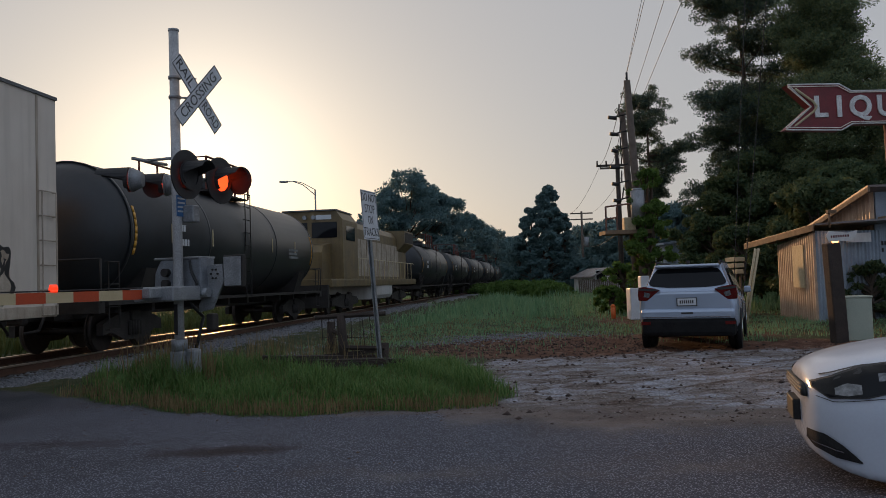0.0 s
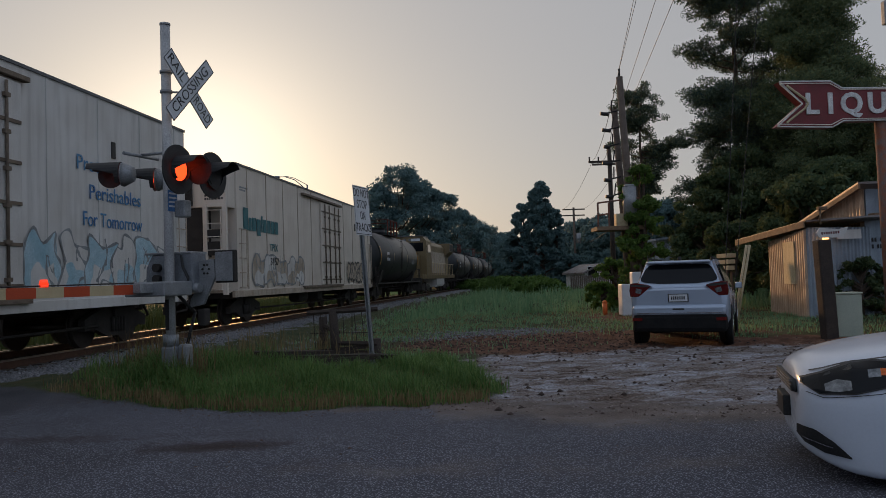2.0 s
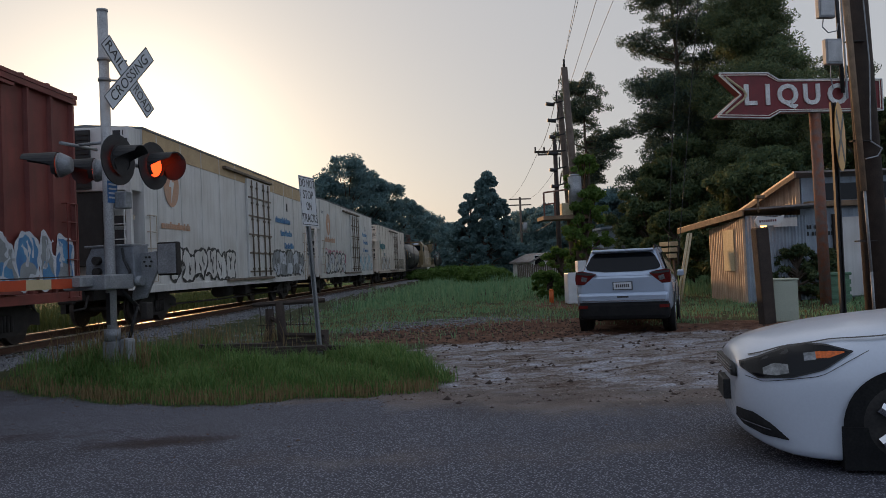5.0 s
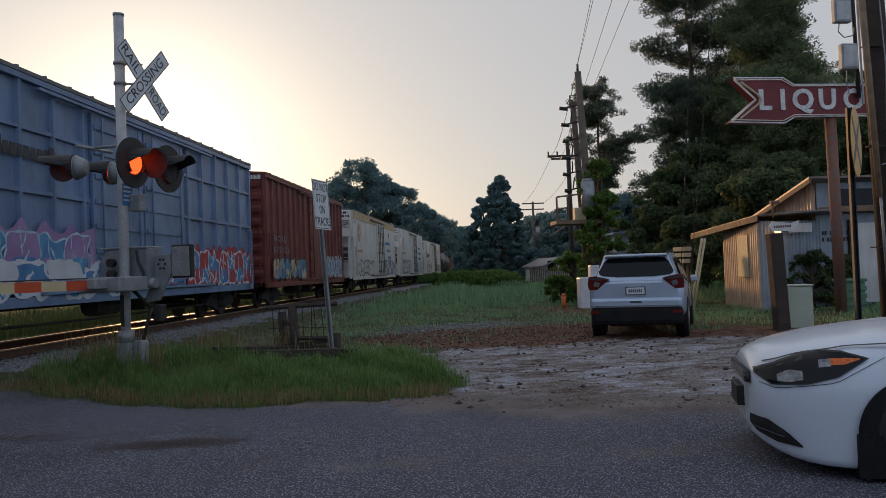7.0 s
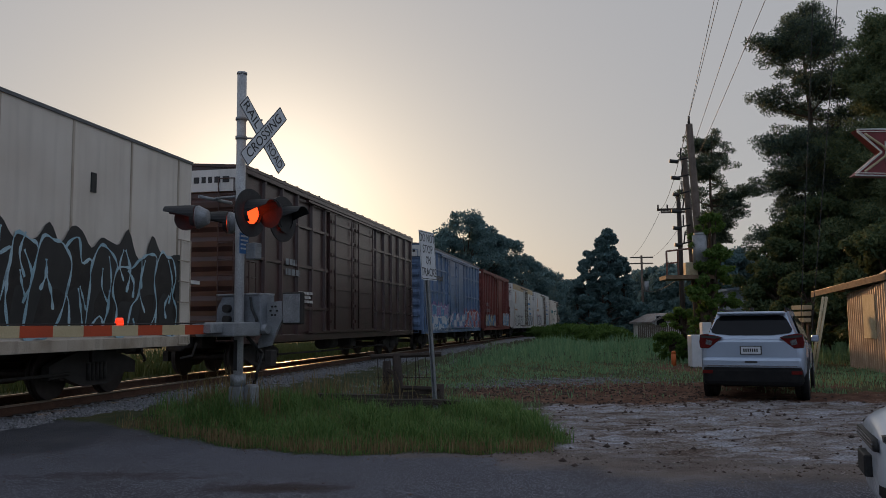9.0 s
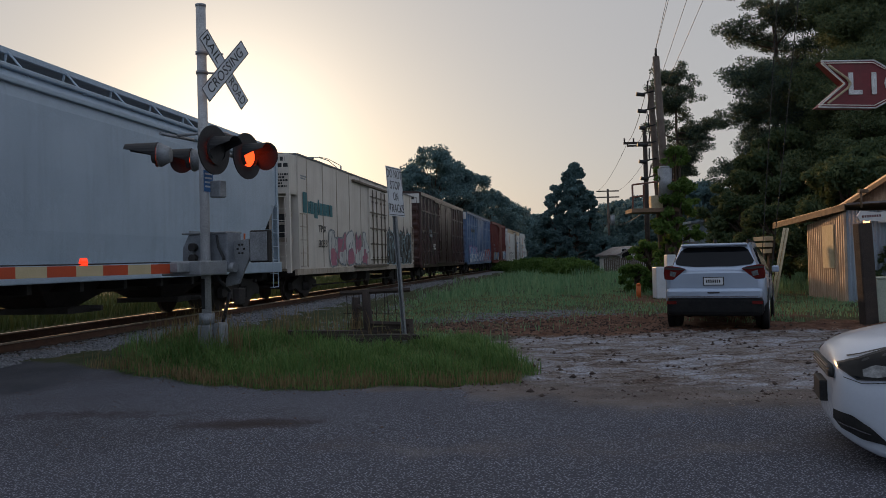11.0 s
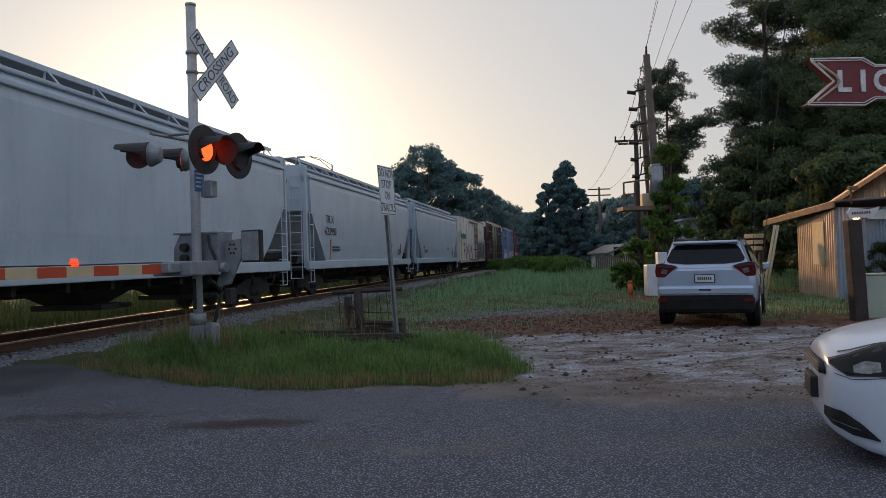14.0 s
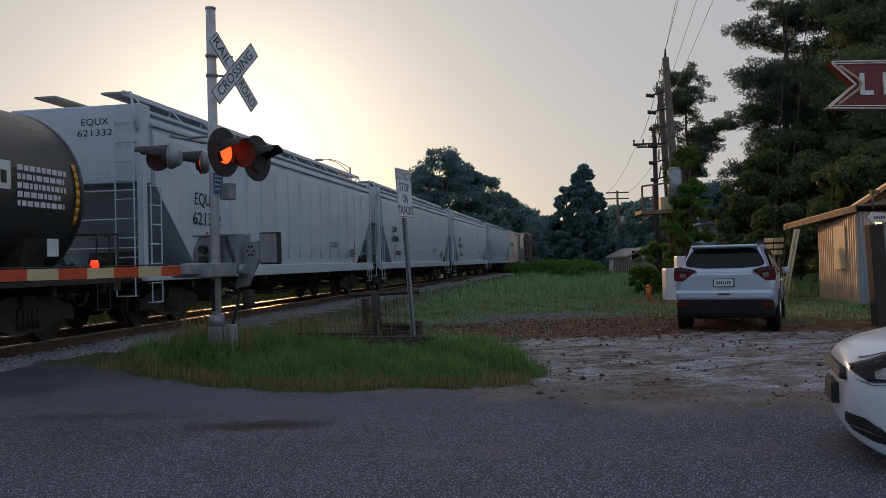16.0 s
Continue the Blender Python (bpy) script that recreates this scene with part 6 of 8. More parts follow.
    part_box("antenna", M["black"], car, -0.03, 0.03, 0.5, 0.62, 1.655, 1.72, bev=0.01)
    bm = bmesh.new()
    rod(bm, (0.45, -0.02, 0.36), (0.45, 0.3, 0.36), 0.04, 10)
    part("exhaust", bm, M["chrome"], car)
    return car


suv()


def parked_car():
    car = thing("olive_car", "olive green off-road car with a spare mirror, half hidden", "car", at=pose(15.4, 22.6, 0.0, 0, 0, 0))
    sh = Shell([
        (0.0, ((0.6, 0.5), (0.7, 0.7), (0.7, 0.95), (0.62, 1.02), (0.001, 1.05))),
        (0.2, ((0.8, 0.45), (0.85, 0.7), (0.85, 0.98), (0.75, 1.08), (0.001, 1.1))),
        (1.3, ((0.85, 0.45), (0.88, 0.7), (0.88, 1.0), (0.8, 1.14), (0.001, 1.16))),
        (4.0, ((0.85, 0.45), (0.88, 0.7), (0.88, 1.05), (0.8, 1.18), (0.001, 1.2)))])
    part("body", sh.build(), M["olive"], car)
    part_box("cabin", M["glass"], car, 1.4, 3.9, -0.75, 0.75, 1.15, 1.75, bev=0.06)
    part_box("roof", M["olive"], car, 1.45, 3.95, -0.78, 0.78, 1.75, 1.82, bev=0.03)
    for x in (0.75, 3.2):
        for s in (-1, 1):
            bm = bmesh.new()
            a, b = sorted((s * 0.7, s * 0.885))
            rod(bm, (x, a, 0.45), (x, b, 0.45), 0.47, 24)
            part("wheel_well", bm, M["black"], car)
            wheel(car, x, s * 0.93, 0.39, s, 0.24)
    for s in (-1, 1):
        part("headlamp", sh.patch([(0.05, 0.82), (0.2, 0.80)], [(0.05, 0.94), (0.2, 0.96)], s, 0.006, 4, 3), M["amber"], car)
    part_box("side_mirror", M["black"], car, 1.3, 1.5, -1.05, -0.88, 1.2, 1.45, bev=0.03)


parked_car()


# ---- shed and shop ----
def corrugated(bm, a, b, z0, z1a, z1b, pitch=0.13, depth=0.03, thick=0.02, nrm=1):
    """A ribbed sheet from a to b in plan; its top slopes from z1a to z1b."""
    a, b = Vector(a), Vector(b)
    d = (b - a)
    n = int(d.length / pitch * 4)
    side = Vector((d.y, -d.x)).normalized() * nrm
    f, k = [], []
    for i in range(n + 1):
        p = a + d * i / n
        o = depth * (1 if (i % 4) in (1, 2) else 0)
        q = p + side * o
        r = p - side * thick
        z = z1a + (z1b - z1a) * i / n
        f.append((bm.verts.new((q.x, q.y, z0)), bm.verts.new((q.x, q.y, z))))
        k.append((bm.verts.new((r.x, r.y, z0)), bm.verts.new((r.x, r.y, z))))
    for i in range(n):
        bm.faces.new((f[i][0], f[i + 1][0], f[i + 1][1], f[i][1]))
        bm.faces.new((k[i][0], k[i][1], k[i + 1][1], k[i + 1][0]))
        bm.faces.new((f[i][1], f[i + 1][1], k[i + 1][1], k[i][1]))
        bm.faces.new((f[i][0], k[i][0], k[i + 1][0], f[i + 1][0]))
    bm.faces.new((f[0][0], f[0][1], k[0][1], k[0][0]))
    bm.faces.new((f[-1][0], k[-1][0], k[-1][1], f[-1][1]))


def slab(bm, corners, t):
    """A sheet of thickness t under four corners."""
    loft(bm, [corners, [(x, y, z - t) for x, y, z in corners]], smooth_f=False)


def shop():
    s = thing("metal_shop", "low metal shop with corrugated lean-to and peeling blue siding", "building")
    # lean-to that catches the low sun
    bm = bmesh.new()
    corrugated(bm, (10.98, 26.6), (10.48, 22.92), 0.0, 2.30, 2.50, pitch=0.2, depth=0.06)
    part("lean_to_wall", bm, M["corrugated"], s, "corrugated metal wall in low sun")
    bm = bmesh.new()
    corrugated(bm, (10.50, 22.90), (12.7, 23.60), 0.0, 2.55, 2.55)
    part("front_wall", bm, M["blue_metal"], s)
    bm = bmesh.new()
    slab(bm, [(10.34, 22.55, 2.74), (12.9, 22.8, 2.86), (12.9, 28.5, 2.52), (10.6, 28.6, 2.46)], 0.05)
    part("lean_to_roof", bm, M["tin"], s)
    bm = bmesh.new()
    loft(bm, [[(10.30, 22.6, 2.72), (10.335, 22.6, 2.72), (10.335, 22.6, 2.54), (10.30, 22.6, 2.54)], [(10.56, 28.55, 2.44), (10.595, 28.55, 2.44), (10.595, 28.55, 2.26), (10.56, 28.55, 2.26)]], smooth_f=False)
    part("fascia", bm, M["wood"], s)
    for y in (23.9, 24.8, 25.7, 26.6):
        part_box("rafter", M["wood"], s, 10.62, 10.9, y, y + 0.06, 2.52 - (y - 23.3) * 0.05, 2.62 - (y - 23.3) * 0.05)
    bm = bmesh.new()
    box(bm, -0.03, 0.0, -0.55, 0.55, 0.95, 2.2)
    bm.transform(pose(10.60, 24.3, 0, 0, 0, -7.7))
    part("notice_board", bm, M["board"], s)
    # main block
    bm = bmesh.new()
    corrugated(bm, (12.7, 23.9), (20.5, 23.9), 0.0, 2.75, 2.75, pitch=0.3, depth=0.012)
    part("siding", bm, M["blue_metal"], s, "peeling pale blue siding")
    bm = bmesh.new()
    corrugated(bm, (12.72, 27.6), (12.72, 23.95), 2.4, 2.86, 3.72, pitch=0.2, depth=0.06)
    part("gable_wall", bm, M["corrugated"], s)
    bm = bmesh.new()
    box(bm, 12.8, 20.4, 23.98, 24.1, 2.76, 3.7)
    part("clerestory", bm, M["blue_metal"], s)
    for k in range(3):
        part_box("clerestory_window", M["glass"], s, 13.2 + k * 2.1, 14.6 + k * 2.1, 23.94, 23.975, 3.0, 3.5)
    part_box("awning_board", M["wood"], s, 12.8, 20.5, 23.55, 23.9, 2.78, 2.95, bev=0.02)
    bm = bmesh.new()
    slab(bm, [(12.35, 23.5, 3.86), (20.8, 23.5, 3.86), (20.8, 28.2, 2.80), (12.35, 28.2, 2.80)], 0.06)
    part("roof", bm, M["tin"], s)
    bm = bmesh.new()
    loft(bm, [[(12.34, 23.48, 3.80), (12.40, 23.48, 3.80), (12.40, 23.48, 3.66), (12.34, 23.48, 3.66)], [(12.34, 28.2, 2.74), (12.40, 28.2, 2.74), (12.40, 28.2, 2.60), (12.34, 28.2, 2.60)]], smooth_f=False)
    part("barge_board", bm, M["wood"], s)
    bm = bmesh.new()
    box(bm, 12.8, 20.4, 27.9, 28.0, 0, 2.7)
    box(bm, 20.4, 20.5, 23.95, 28.0, 0, 2.8)
    part("back_wall", bm, M["blue_metal"], s)
    d = part_box("door", M["white_car"], s, 13.75, 14.65, 23.80, 23.87, 0.05, 2.45, bev=0.01)
    part_box("door_frame", M["dark_wood"], s, 13.66, 13.74, 23.78, 23.88, 0.0, 2.55)
    part_box("door_frame", M["dark_wood"], s, 14.66, 14.74, 23.78, 23.88, 0.0, 2.55)
    bm = bmesh.new()
    for j, w in enumerate((1.0, 0.8)):
        u = 0.0
        while u < w:
            box(bm, 12.85 + u, 12.91 + u, 23.855, 23.86, 2.12 - 0.2 * j, 2.24 - 0.2 * j)
            u += random.choice((0.09, 0.1, 0.16))
    part("wall_lettering", bm, M["letters"], s)
    part_box("wall_sign", M["white_car"], s, 11.4, 12.1, 22.98, 23.0, 2.2, 2.46)
    # lamp at the corner
    bm = bmesh.new()
    rod(bm, (10.72, 22.5, 2.6), (10.72, 22.5, 3.05), 0.03, 8)
    box(bm, 10.66, 10.9, 22.42, 22.58, 3.0, 3.1, bev=0.02)
    part("lamp_bracket", bm, M["wood"], s)
    bm = bmesh.new()
    rod(bm, (10.95, 23.0, 2.33), (10.95, 22.72, 2.33), 0.03, 8)
    part("lamp_arm", bm, M["wood"], s)
    bm = bmesh.new()
    bmesh.ops.create_icosphere(bm, subdivisions=2, radius=0.09, matrix=Matrix.Translation((10.95, 22.72, 2.24)))
    part("wall_lamp", bm, M["warm_glow"], s, "lit warm bulb")


shop()


# ---- liquor sign, poles and yard things ----
def liquor_sign():
    s = thing("arrow_sign", "old red arrow sign with white letters on a rusty post", "sign", at=pose(11.3, 20.4, 0, 0, 0, 4))
    bm = bmesh.new()
    rod(bm, (0.12, 0, -0.1), (0.06, 0, 5.2), 0.14, 20)
    part("post", bm, M["rust"], s)
    P = [(-2.62, 6.06), (-1.30, 6.06), (-1.0, 5.88), (1.9, 5.88), (1.9, 5.06), (-1.0, 5.06), (-1.3, 4.90), (-2.72, 4.94), (-2.05, 5.50)]
    bm = bmesh.new()
    prism(bm, P, "y", -0.16, 0.16)
    box_ = part("sign_box", bm, M["sign_red"], s)
    inner = [(-0.06 + x * 0.985, 5.48 + (z - 5.48) * 0.9) for x, z in P]
    bm = bmesh.new()
    pipe(bm, [(x, -0.19, z) for x, z in inner + inner[:1]], 0.012, 6)
    part("neon_outline", bm, M["neon"], s)
    bm = bmesh.new()
    pipe(bm, [(x, -0.165, z) for x, z in P + P[:1]], 0.02, 6)
    part("sign_rim", bm, M["sign_white"], s)
    bm = bmesh.new()
    pipe(bm, [(-2.45, -0.19, 5.95), (-2.0, -0.19, 5.62), (-1.92, -0.19, 5.5), (-2.0, -0.19, 5.38), (-2.5, -0.19, 5.02)], 0.03, 6)
    part("arrow_stripe", bm, M["board"], s)
    # service mast with its boxes, clamped to the face of the sign
    bm = bmesh.new()
    rod(bm, (0.70, -0.28, 5.50), (0.62, -0.28, 9.6), 0.05, 12)
    mast = part("service_mast", bm, M["black"], s, "dark steel service mast")
    for x, z0, z1 in ((0.06, 7.42, 8.02), (0.20, 6.22, 6.88)):
        b = part_box("meter_box", M["galv"], s, x, x + 0.46, -0.42, -0.24, z0, z1, bev=0.03)
        part_box("meter_lid", M["alu"], b, x + 0.04, x + 0.42, -0.435, -0.422, z0 + 0.06, z1 - 0.06, bev=0.005)
    bm = bmesh.new()
    pipe(bm, [(0.22, -0.33, 7.42), (0.18, -0.33, 7.2), (0.34, -0.33, 7.05), (0.58, -0.33, 7.1), (0.62, -0.33, 7.3)], 0.015, 6)
    pipe(bm, [(0.80, -0.30, 5.35), (0.74, -0.30, 9.5)], 0.03, 6)
    pipe(bm, [(0.36, -0.33, 6.22), (0.34, -0.33, 5.9), (0.42, -0.30, 5.6)], 0.014, 6)
    part("conduit", bm, M["galv"], s)
    for ch, x in (("L", -1.82), ("I", -1.33), ("Q", -0.78), ("U", -0.11), ("O", 0.62), ("R", 1.3)):
        text_mesh("letter", ch, 0.72, M["sign_white"], s, Matrix(((1, 0, 0, x), (0, 0, -1, -0.175), (0, 1, 0, 5.47), (0, 0, 0, 1))), 0.02, bold=0.022)


liquor_sign()


def warning_sign():
    p = thing("warning_sign", "round yellow warning sign with a black cross, seen edge on", "traffic sign", at=pose(6.06, 10.42, 0))
    bm = bmesh.new()
    for x in (-0.035, 0.023):
        box(bm, x, x + 0.012, -0.02, 0.02, -0.2, 3.42)
    box(bm, -0.035, 0.035, 0.02, 0.03, -0.2, 3.42)
    part("post", bm, M["black"], p)
    m = pose(0.06, -0.035, 2.95, 0, 0, 52) @ Matrix(((1, 0, 0, 0), (0, 0, -1, 0), (0, 1, 0, 0), (0, 0, 0, 1)))
    bm = bmesh.new()
    rod(bm, (0, 0, -0.003), (0, 0, 0.003), 0.457, 36)
    bm.transform(m)
    plate = part("plate", bm, M["yellow_sign"], p)
    for ang in (45, -45):
        for z in (0.0032, -0.0052):
            bm = bmesh.new()
            box(bm, -0.43, 0.43, -0.05, 0.05, z, z + 0.002)
            bm.transform(m @ Matrix.Rotation(math.radians(ang), 4, "Z"))
            part("cross_bar", bm, M["letters"], plate)


warning_sign()


def big_pole():
    p = thing("utility_pole", "thick dark creosoted utility pole with a sunlit pipe strapped to it", "utility pole", at=pose(10.0, 15.9, 0))
    bm = bmesh.new()
    rod(bm, (0.02, 0, -0.2), (-0.30, 0, 12), 0.26, 20, 0.20)
    part("pole", bm, M["dark_wood"], p)
    bm = bmesh.new()
    pipe(bm, [(-0.36, -0.42, -0.05), (-0.38, -0.42, 1.0), (-0.45, -0.42, 3.0)], 0.028, 8)
    part("pipe", bm, M["galv"], p)
    bm = bmesh.new()
    rod(bm, (-0.45, -0.42, 2.6), (-0.66, -0.42, 7.2), 0.062, 10, 0.07)
    part("riser", bm, M["wood"], p, "weathered sunlit riser")
    for z in (1.6, 3.6, 5.6):
        part_box("strap", M["under"], p, -0.58, -0.2, -0.35, -0.22, z, z + 0.025)
    bm = bmesh.new()
    pipe(bm, [(-0.20, -0.28, 7.0), (-0.12, -0.30, 5.2), (-0.18, -0.30, 3.6), (0.05, -0.30, 3.45), (-0.05, -0.30, 3.3), (-0.3, -0.3, 3.25)], 0.014, 6)
    part("cable", bm, M["galv"], p)


big_pole()


def yard():
    c = thing("utility_cabinet", "pale green steel utility cabinet on the verge", "cabinet", at=pose(8.42, 16.75, 0, 0, 0, -8))
    part_box("body", M["box_green"], c, -0.25, 0.25, -0.22, 0.22, 0.0, 0.86, bev=0.02)
    part_box("lid", M["box_green"], c, -0.27, 0.27, -0.24, 0.24, 0.86, 0.90, bev=0.015)
    b = thing("bin", "green plastic slatted bin", "bin", at=pose(12.0, 21.0, 0, 0, 0, -5))
    part_box("body", M["bin_green"], b, -0.3, 0.3, -0.25, 0.25, 0.0, 0.78, bev=0.03)
    for z in (0.15, 0.35, 0.55):
        part_box("slat", M["bin_green"], b, -0.32, 0.32, -0.275, -0.251, z, z + 0.12, bev=0.01)
    part_box("lid", M["bin_green"], b, -0.34, 0.34, -0.29, 0.29, 0.78, 0.86, bev=0.02)
    d = thing("timber_post", "thick dark railway timber post with a small arrow board", "post", at=pose(7.85, 16.3, 0, 0, -2.5, 6))
    bm = bmesh.new()
    box(bm, -0.14, 0.14, -0.12, 0.12, -0.1, 1.98, bev=0.03)
    part("post", bm, M["dark_wood"], d)
    bm = bmesh.new()
    prism(bm, [(-0.12, 2.02), (-0.18, 2.12), (-0.1, 2.22), (0.3, 2.16), (0.5, 2.2), (0.44, 2.08), (0.3, 2.0)], "y", -0.15, -0.12)
    a = part("arrow_board", bm, M["white_car"], d)
    for k in range(8):
        part_box("arrow_bar", M["red_lens"], a, -0.08 + 0.05 * k, -0.05 + 0.05 * k, -0.154, -0.151, 2.08, 2.13)
    # the pale board colour of these poles stands in for sunlight on them
    l = thing("leaning_pole", "pair of poles leaning against the fence, sunlight put into their pale colour", "pole")
    for dx in (0.0, 0.085):
        bm = bmesh.new()
        rod(bm, (8.20 + dx, 22.5, -0.05), (8.68 + dx, 22.6, 2.1), 0.036, 10)
        part("pole", bm, M["board"], l)
    h = thing("fire_hydrant", "small orange marker post in the grass", "marker post", at=pose(5.87, 28.4, 0))
    bm = bmesh.new()
    rod(bm, (0, 0, -0.05), (0, 0, 0.42), 0.085, 14)
    rod(bm, (0, 0, 0.42), (0, 0, 0.50), 0.10, 14, 0.04)
    part("post", bm, M["orange"], h)
    u = thing("white_unit", "white metal equipment cabinet under the poles", "cabinet", at=pose(6.55, 27.5, 0))
    part_box("body", M["white"], u, -0.34, 0.30, -0.3, 0.3, 0.0, 1.05, bev=0.03)
    part_box("upper_box", M["white"], u, 0.05, 0.35, -0.2, 0.2, 1.05, 1.45, bev=0.02)
    k = thing("timber_rack", "sunlit stack of sawn timber ends on a rack", "timber", at=pose(9.6, 27.0, 0, 0, 0, 10))
    for i in range(3):
        part_box("beam", M["board"], k, -0.10, 0.14 + 0.03 * i, -0.4, 0.3, 1.42 + 0.2 * i, 1.56 + 0.2 * i, bev=0.01)
    for x in (-0.09, 0.08):
        part_box("leg", M["pole"], k, x, x + 0.05, -0.3, -0.2, -0.02, 1.42)


yard()


def pole_line():
    p = thing("twin_pole", "leaning twin utility poles with a transformer platform and vines", "utility pole", at=pose(7.3, 30.0, 0))
    bm = bmesh.new()
    rod(bm, (0.15, 0, -0.2), (-0.24, 0, 8.7), 0.17, 14, 0.12)
    part("pole", bm, M["pole"], p)
    bm = bmesh.new()
    rod(bm, (0.02, 0.5, -0.2), (-0.36, 0.5, 7.6), 0.15, 14, 0.11)
    part("pole", bm, M["pole"], p)
    part_box("platform", M["wood"], p, -1.35, 0.35, -0.4, 0.8, 3.0, 3.14)
    bm = bmesh.new()
    for a, b in (((-1.3, -0.38, 3.14), (-1.3, -0.38, 4.0)), ((-0.9, -0.38, 3.14), (-0.9, -0.38, 4.0)), ((-1.3, -0.38, 4.0), (0.2, -0.38, 4.15)), ((-1.3, -0.38, 3.55), (-0.9, -0.38, 3.6))):
        rod(bm, a, b, 0.035, 6)
    part("platform_rail", bm, M["rust"], p)
    bm = bmesh.new()
    rod(bm, (-0.12, -0.35, 3.5), (-0.12, -0.35, 4.55), 0.25, 18)
    rod(bm, (-0.12, -0.35, 4.55), (-0.12, -0.35, 4.64), 0.19, 18)
    part("transformer", bm, M["galv"], p)
    bm = bmesh.new()
    box(bm, -0.62, -0.2, -0.3, 0.1, 3.14, 3.6, bev=0.02)
    part("switch_box", bm, M["board"], p)
    for k in range(6):
        z = 4.4 + 0.62 * k
        bm = bmesh.new()
        rod(bm, (-0.26, 0.3, z), (-0.72 - 0.03 * (k % 3), 0.15, z - 0.12), 0.03, 6)
        rod(bm, (-0.60 - 0.06 * (k % 2), 0.15, z - 0.16), (-0.88 - 0.04 * (k % 3), 0.15, z - 0.12), 0.07, 10)
        rod(bm, (-0.55, 0.15, z - 0.05), (-0.50 - 0.05 * (k % 2), 0.1, z + 0.35), 0.025, 6)
        part("insulator", bm, M["black"], p)
    bm = bmesh.new()
    rod(bm, (-0.24, 0, 8.7), (-0.24, 0, 9.0), 0.04, 8)
    part("pole_top", bm, M["black"], p)
    q = thing("utility_pole", "timber utility pole with one crossarm", "utility pole", at=pose(13.2, 60, 0))
    bm = bmesh.new()
    rod(bm, (0, 0, -0.2), (0, 0, 10.2), 0.16, 12, 0.12)
    part("pole", bm, M["pole"], q)
    bm = bmesh.new()
    box(bm, -1.35, 0.9, -0.06, 0.06, 9.4, 9.54)
    for x in (-1.3, -0.6, 0.8):
        rod(bm, (x, 0, 9.54), (x, 0, 9.75), 0.05, 8)
    part("crossarm", bm, M["pole"], q)
    q = thing("utility_pole", "dark timber utility pole with a short one-sided crossarm", "utility pole", at=pose(9.85, 45, 0))
    bm = bmesh.new()
    rod(bm, (0, 0, -0.2), (0, 0, 8.3), 0.13, 12, 0.10)
    part("pole", bm, M["dark_wood"], q)
    bm = bmesh.new()
    box(bm, -1.15, 0.75, -0.06, 0.06, 7.55, 7.67)
    for x in (-1.1, -0.6, 0.7):
        rod(bm, (x, 0, 7.67), (x, 0, 7.88), 0.045, 8)
    part("crossarm", bm, M["dark_wood"], q)
    r = thing("utility_pole", "far timber utility pole with two crossarms and a can", "utility pole", at=pose(16.4, 95, 0))
    bm = bmesh.new()
    rod(bm, (0, 0, -0.2), (0, 0, 9.2), 0.17, 10, 0.12)
    part("pole", bm, M["pole"], r)
    for z in (8.2, 8.9):
        bm = bmesh.new()
        box(bm, -1.3, 1.3, -0.06, 0.06, z, z + 0.14)
        part("crossarm", bm, M["pole"], r)
    bm = bmesh.new()
    rod(bm, (0.45, 0, 5.0), (0.45, 0, 6.2), 0.28, 12)
    part("transformer", bm, M["galv"], r)
    e = thing("utility_pole", "timber utility pole that carries the overhead wires", "utility pole", at=pose(0.7, -20, 0))
    bm = bmesh.new()
    rod(bm, (0, 0, -0.2), (0, 0, 13.9), 0.19, 12, 0.14)
    part("pole", bm, M["pole"], e)
    bm = bmesh.new()
    box(bm, -1.6, 1.6, -0.07, 0.07, 13.5, 13.64)
    part("crossarm", bm, M["pole"], e)
    for k, (a, b) in enumerate((((7.06, 30, 9.0), (-0.6, -20, 13.66)), ((7.0, 30, 8.75), (0.0, -20, 13.9)), ((7.2, 30, 7.9), (0.9, -20, 13.66)), ((7.3, 30, 7.4), (2.2, -20, 13.66)))):
        w = thing("overhead_wire", "thin dark overhead wire between poles", "cable", "overhead wires")
        bm = bmesh.new()
        a, b = Vector(a), Vector(b)
        pts = [a + (b - a) * t / 12 - Vector((0, 0, 1.0 * (t / 12) * (1 - t / 12))) for t in range(13)]
        pipe(bm, pts, 0.008, 5)
        part("wire", bm, M["black"], w)
    for k, (a, b) in enumerate((((7.0, 30, 8.7), (11.9, 60, 9.75)), ((6.9, 30, 7.6), (12.6, 60, 9.75)), ((11.9, 60, 9.75), (15.2, 95, 9.0)), ((14.0, 60, 9.75), (17.6, 95, 9.0)), ((6.7, 30, 3.2), (16.4, 95, 5.5)))):
        w = thing("overhead_wire", "thin dark overhead wire between poles", "cable", "overhead wires")
        bm = bmesh.new()
        a, b = Vector(a), Vector(b)
        pipe(bm, [a + (b - a) * t / 10 - Vector((0, 0, 2.2 * (t / 10) * (1 - t / 10))) for t in range(11)], 0.014, 5)
        part("wire", bm, M["black"], w)
    for a, b in (((8.52, 22, 9.2), (7.86, 22, 1.6)), ((9.12, 22, 9.2), (8.16, 22, 1.6))):
        w = thing("guy_wire", "thin dark guy wire before the trees", "cable", "overhead wires")
        bm = bmesh.new()
        rod(bm, Vector(a) + (Vector(a) - Vector(b)) * 0.4, Vector(b) + (Vector(b) - Vector(a)) * 0.215, 0.011, 5)
        part("wire", bm, M["black"], w)
    s = thing("street_lamp", "far steel street lamp with twin curved arms", "street lamp", at=pose(-9.2, 60, 0))
    bm = bmesh.new()
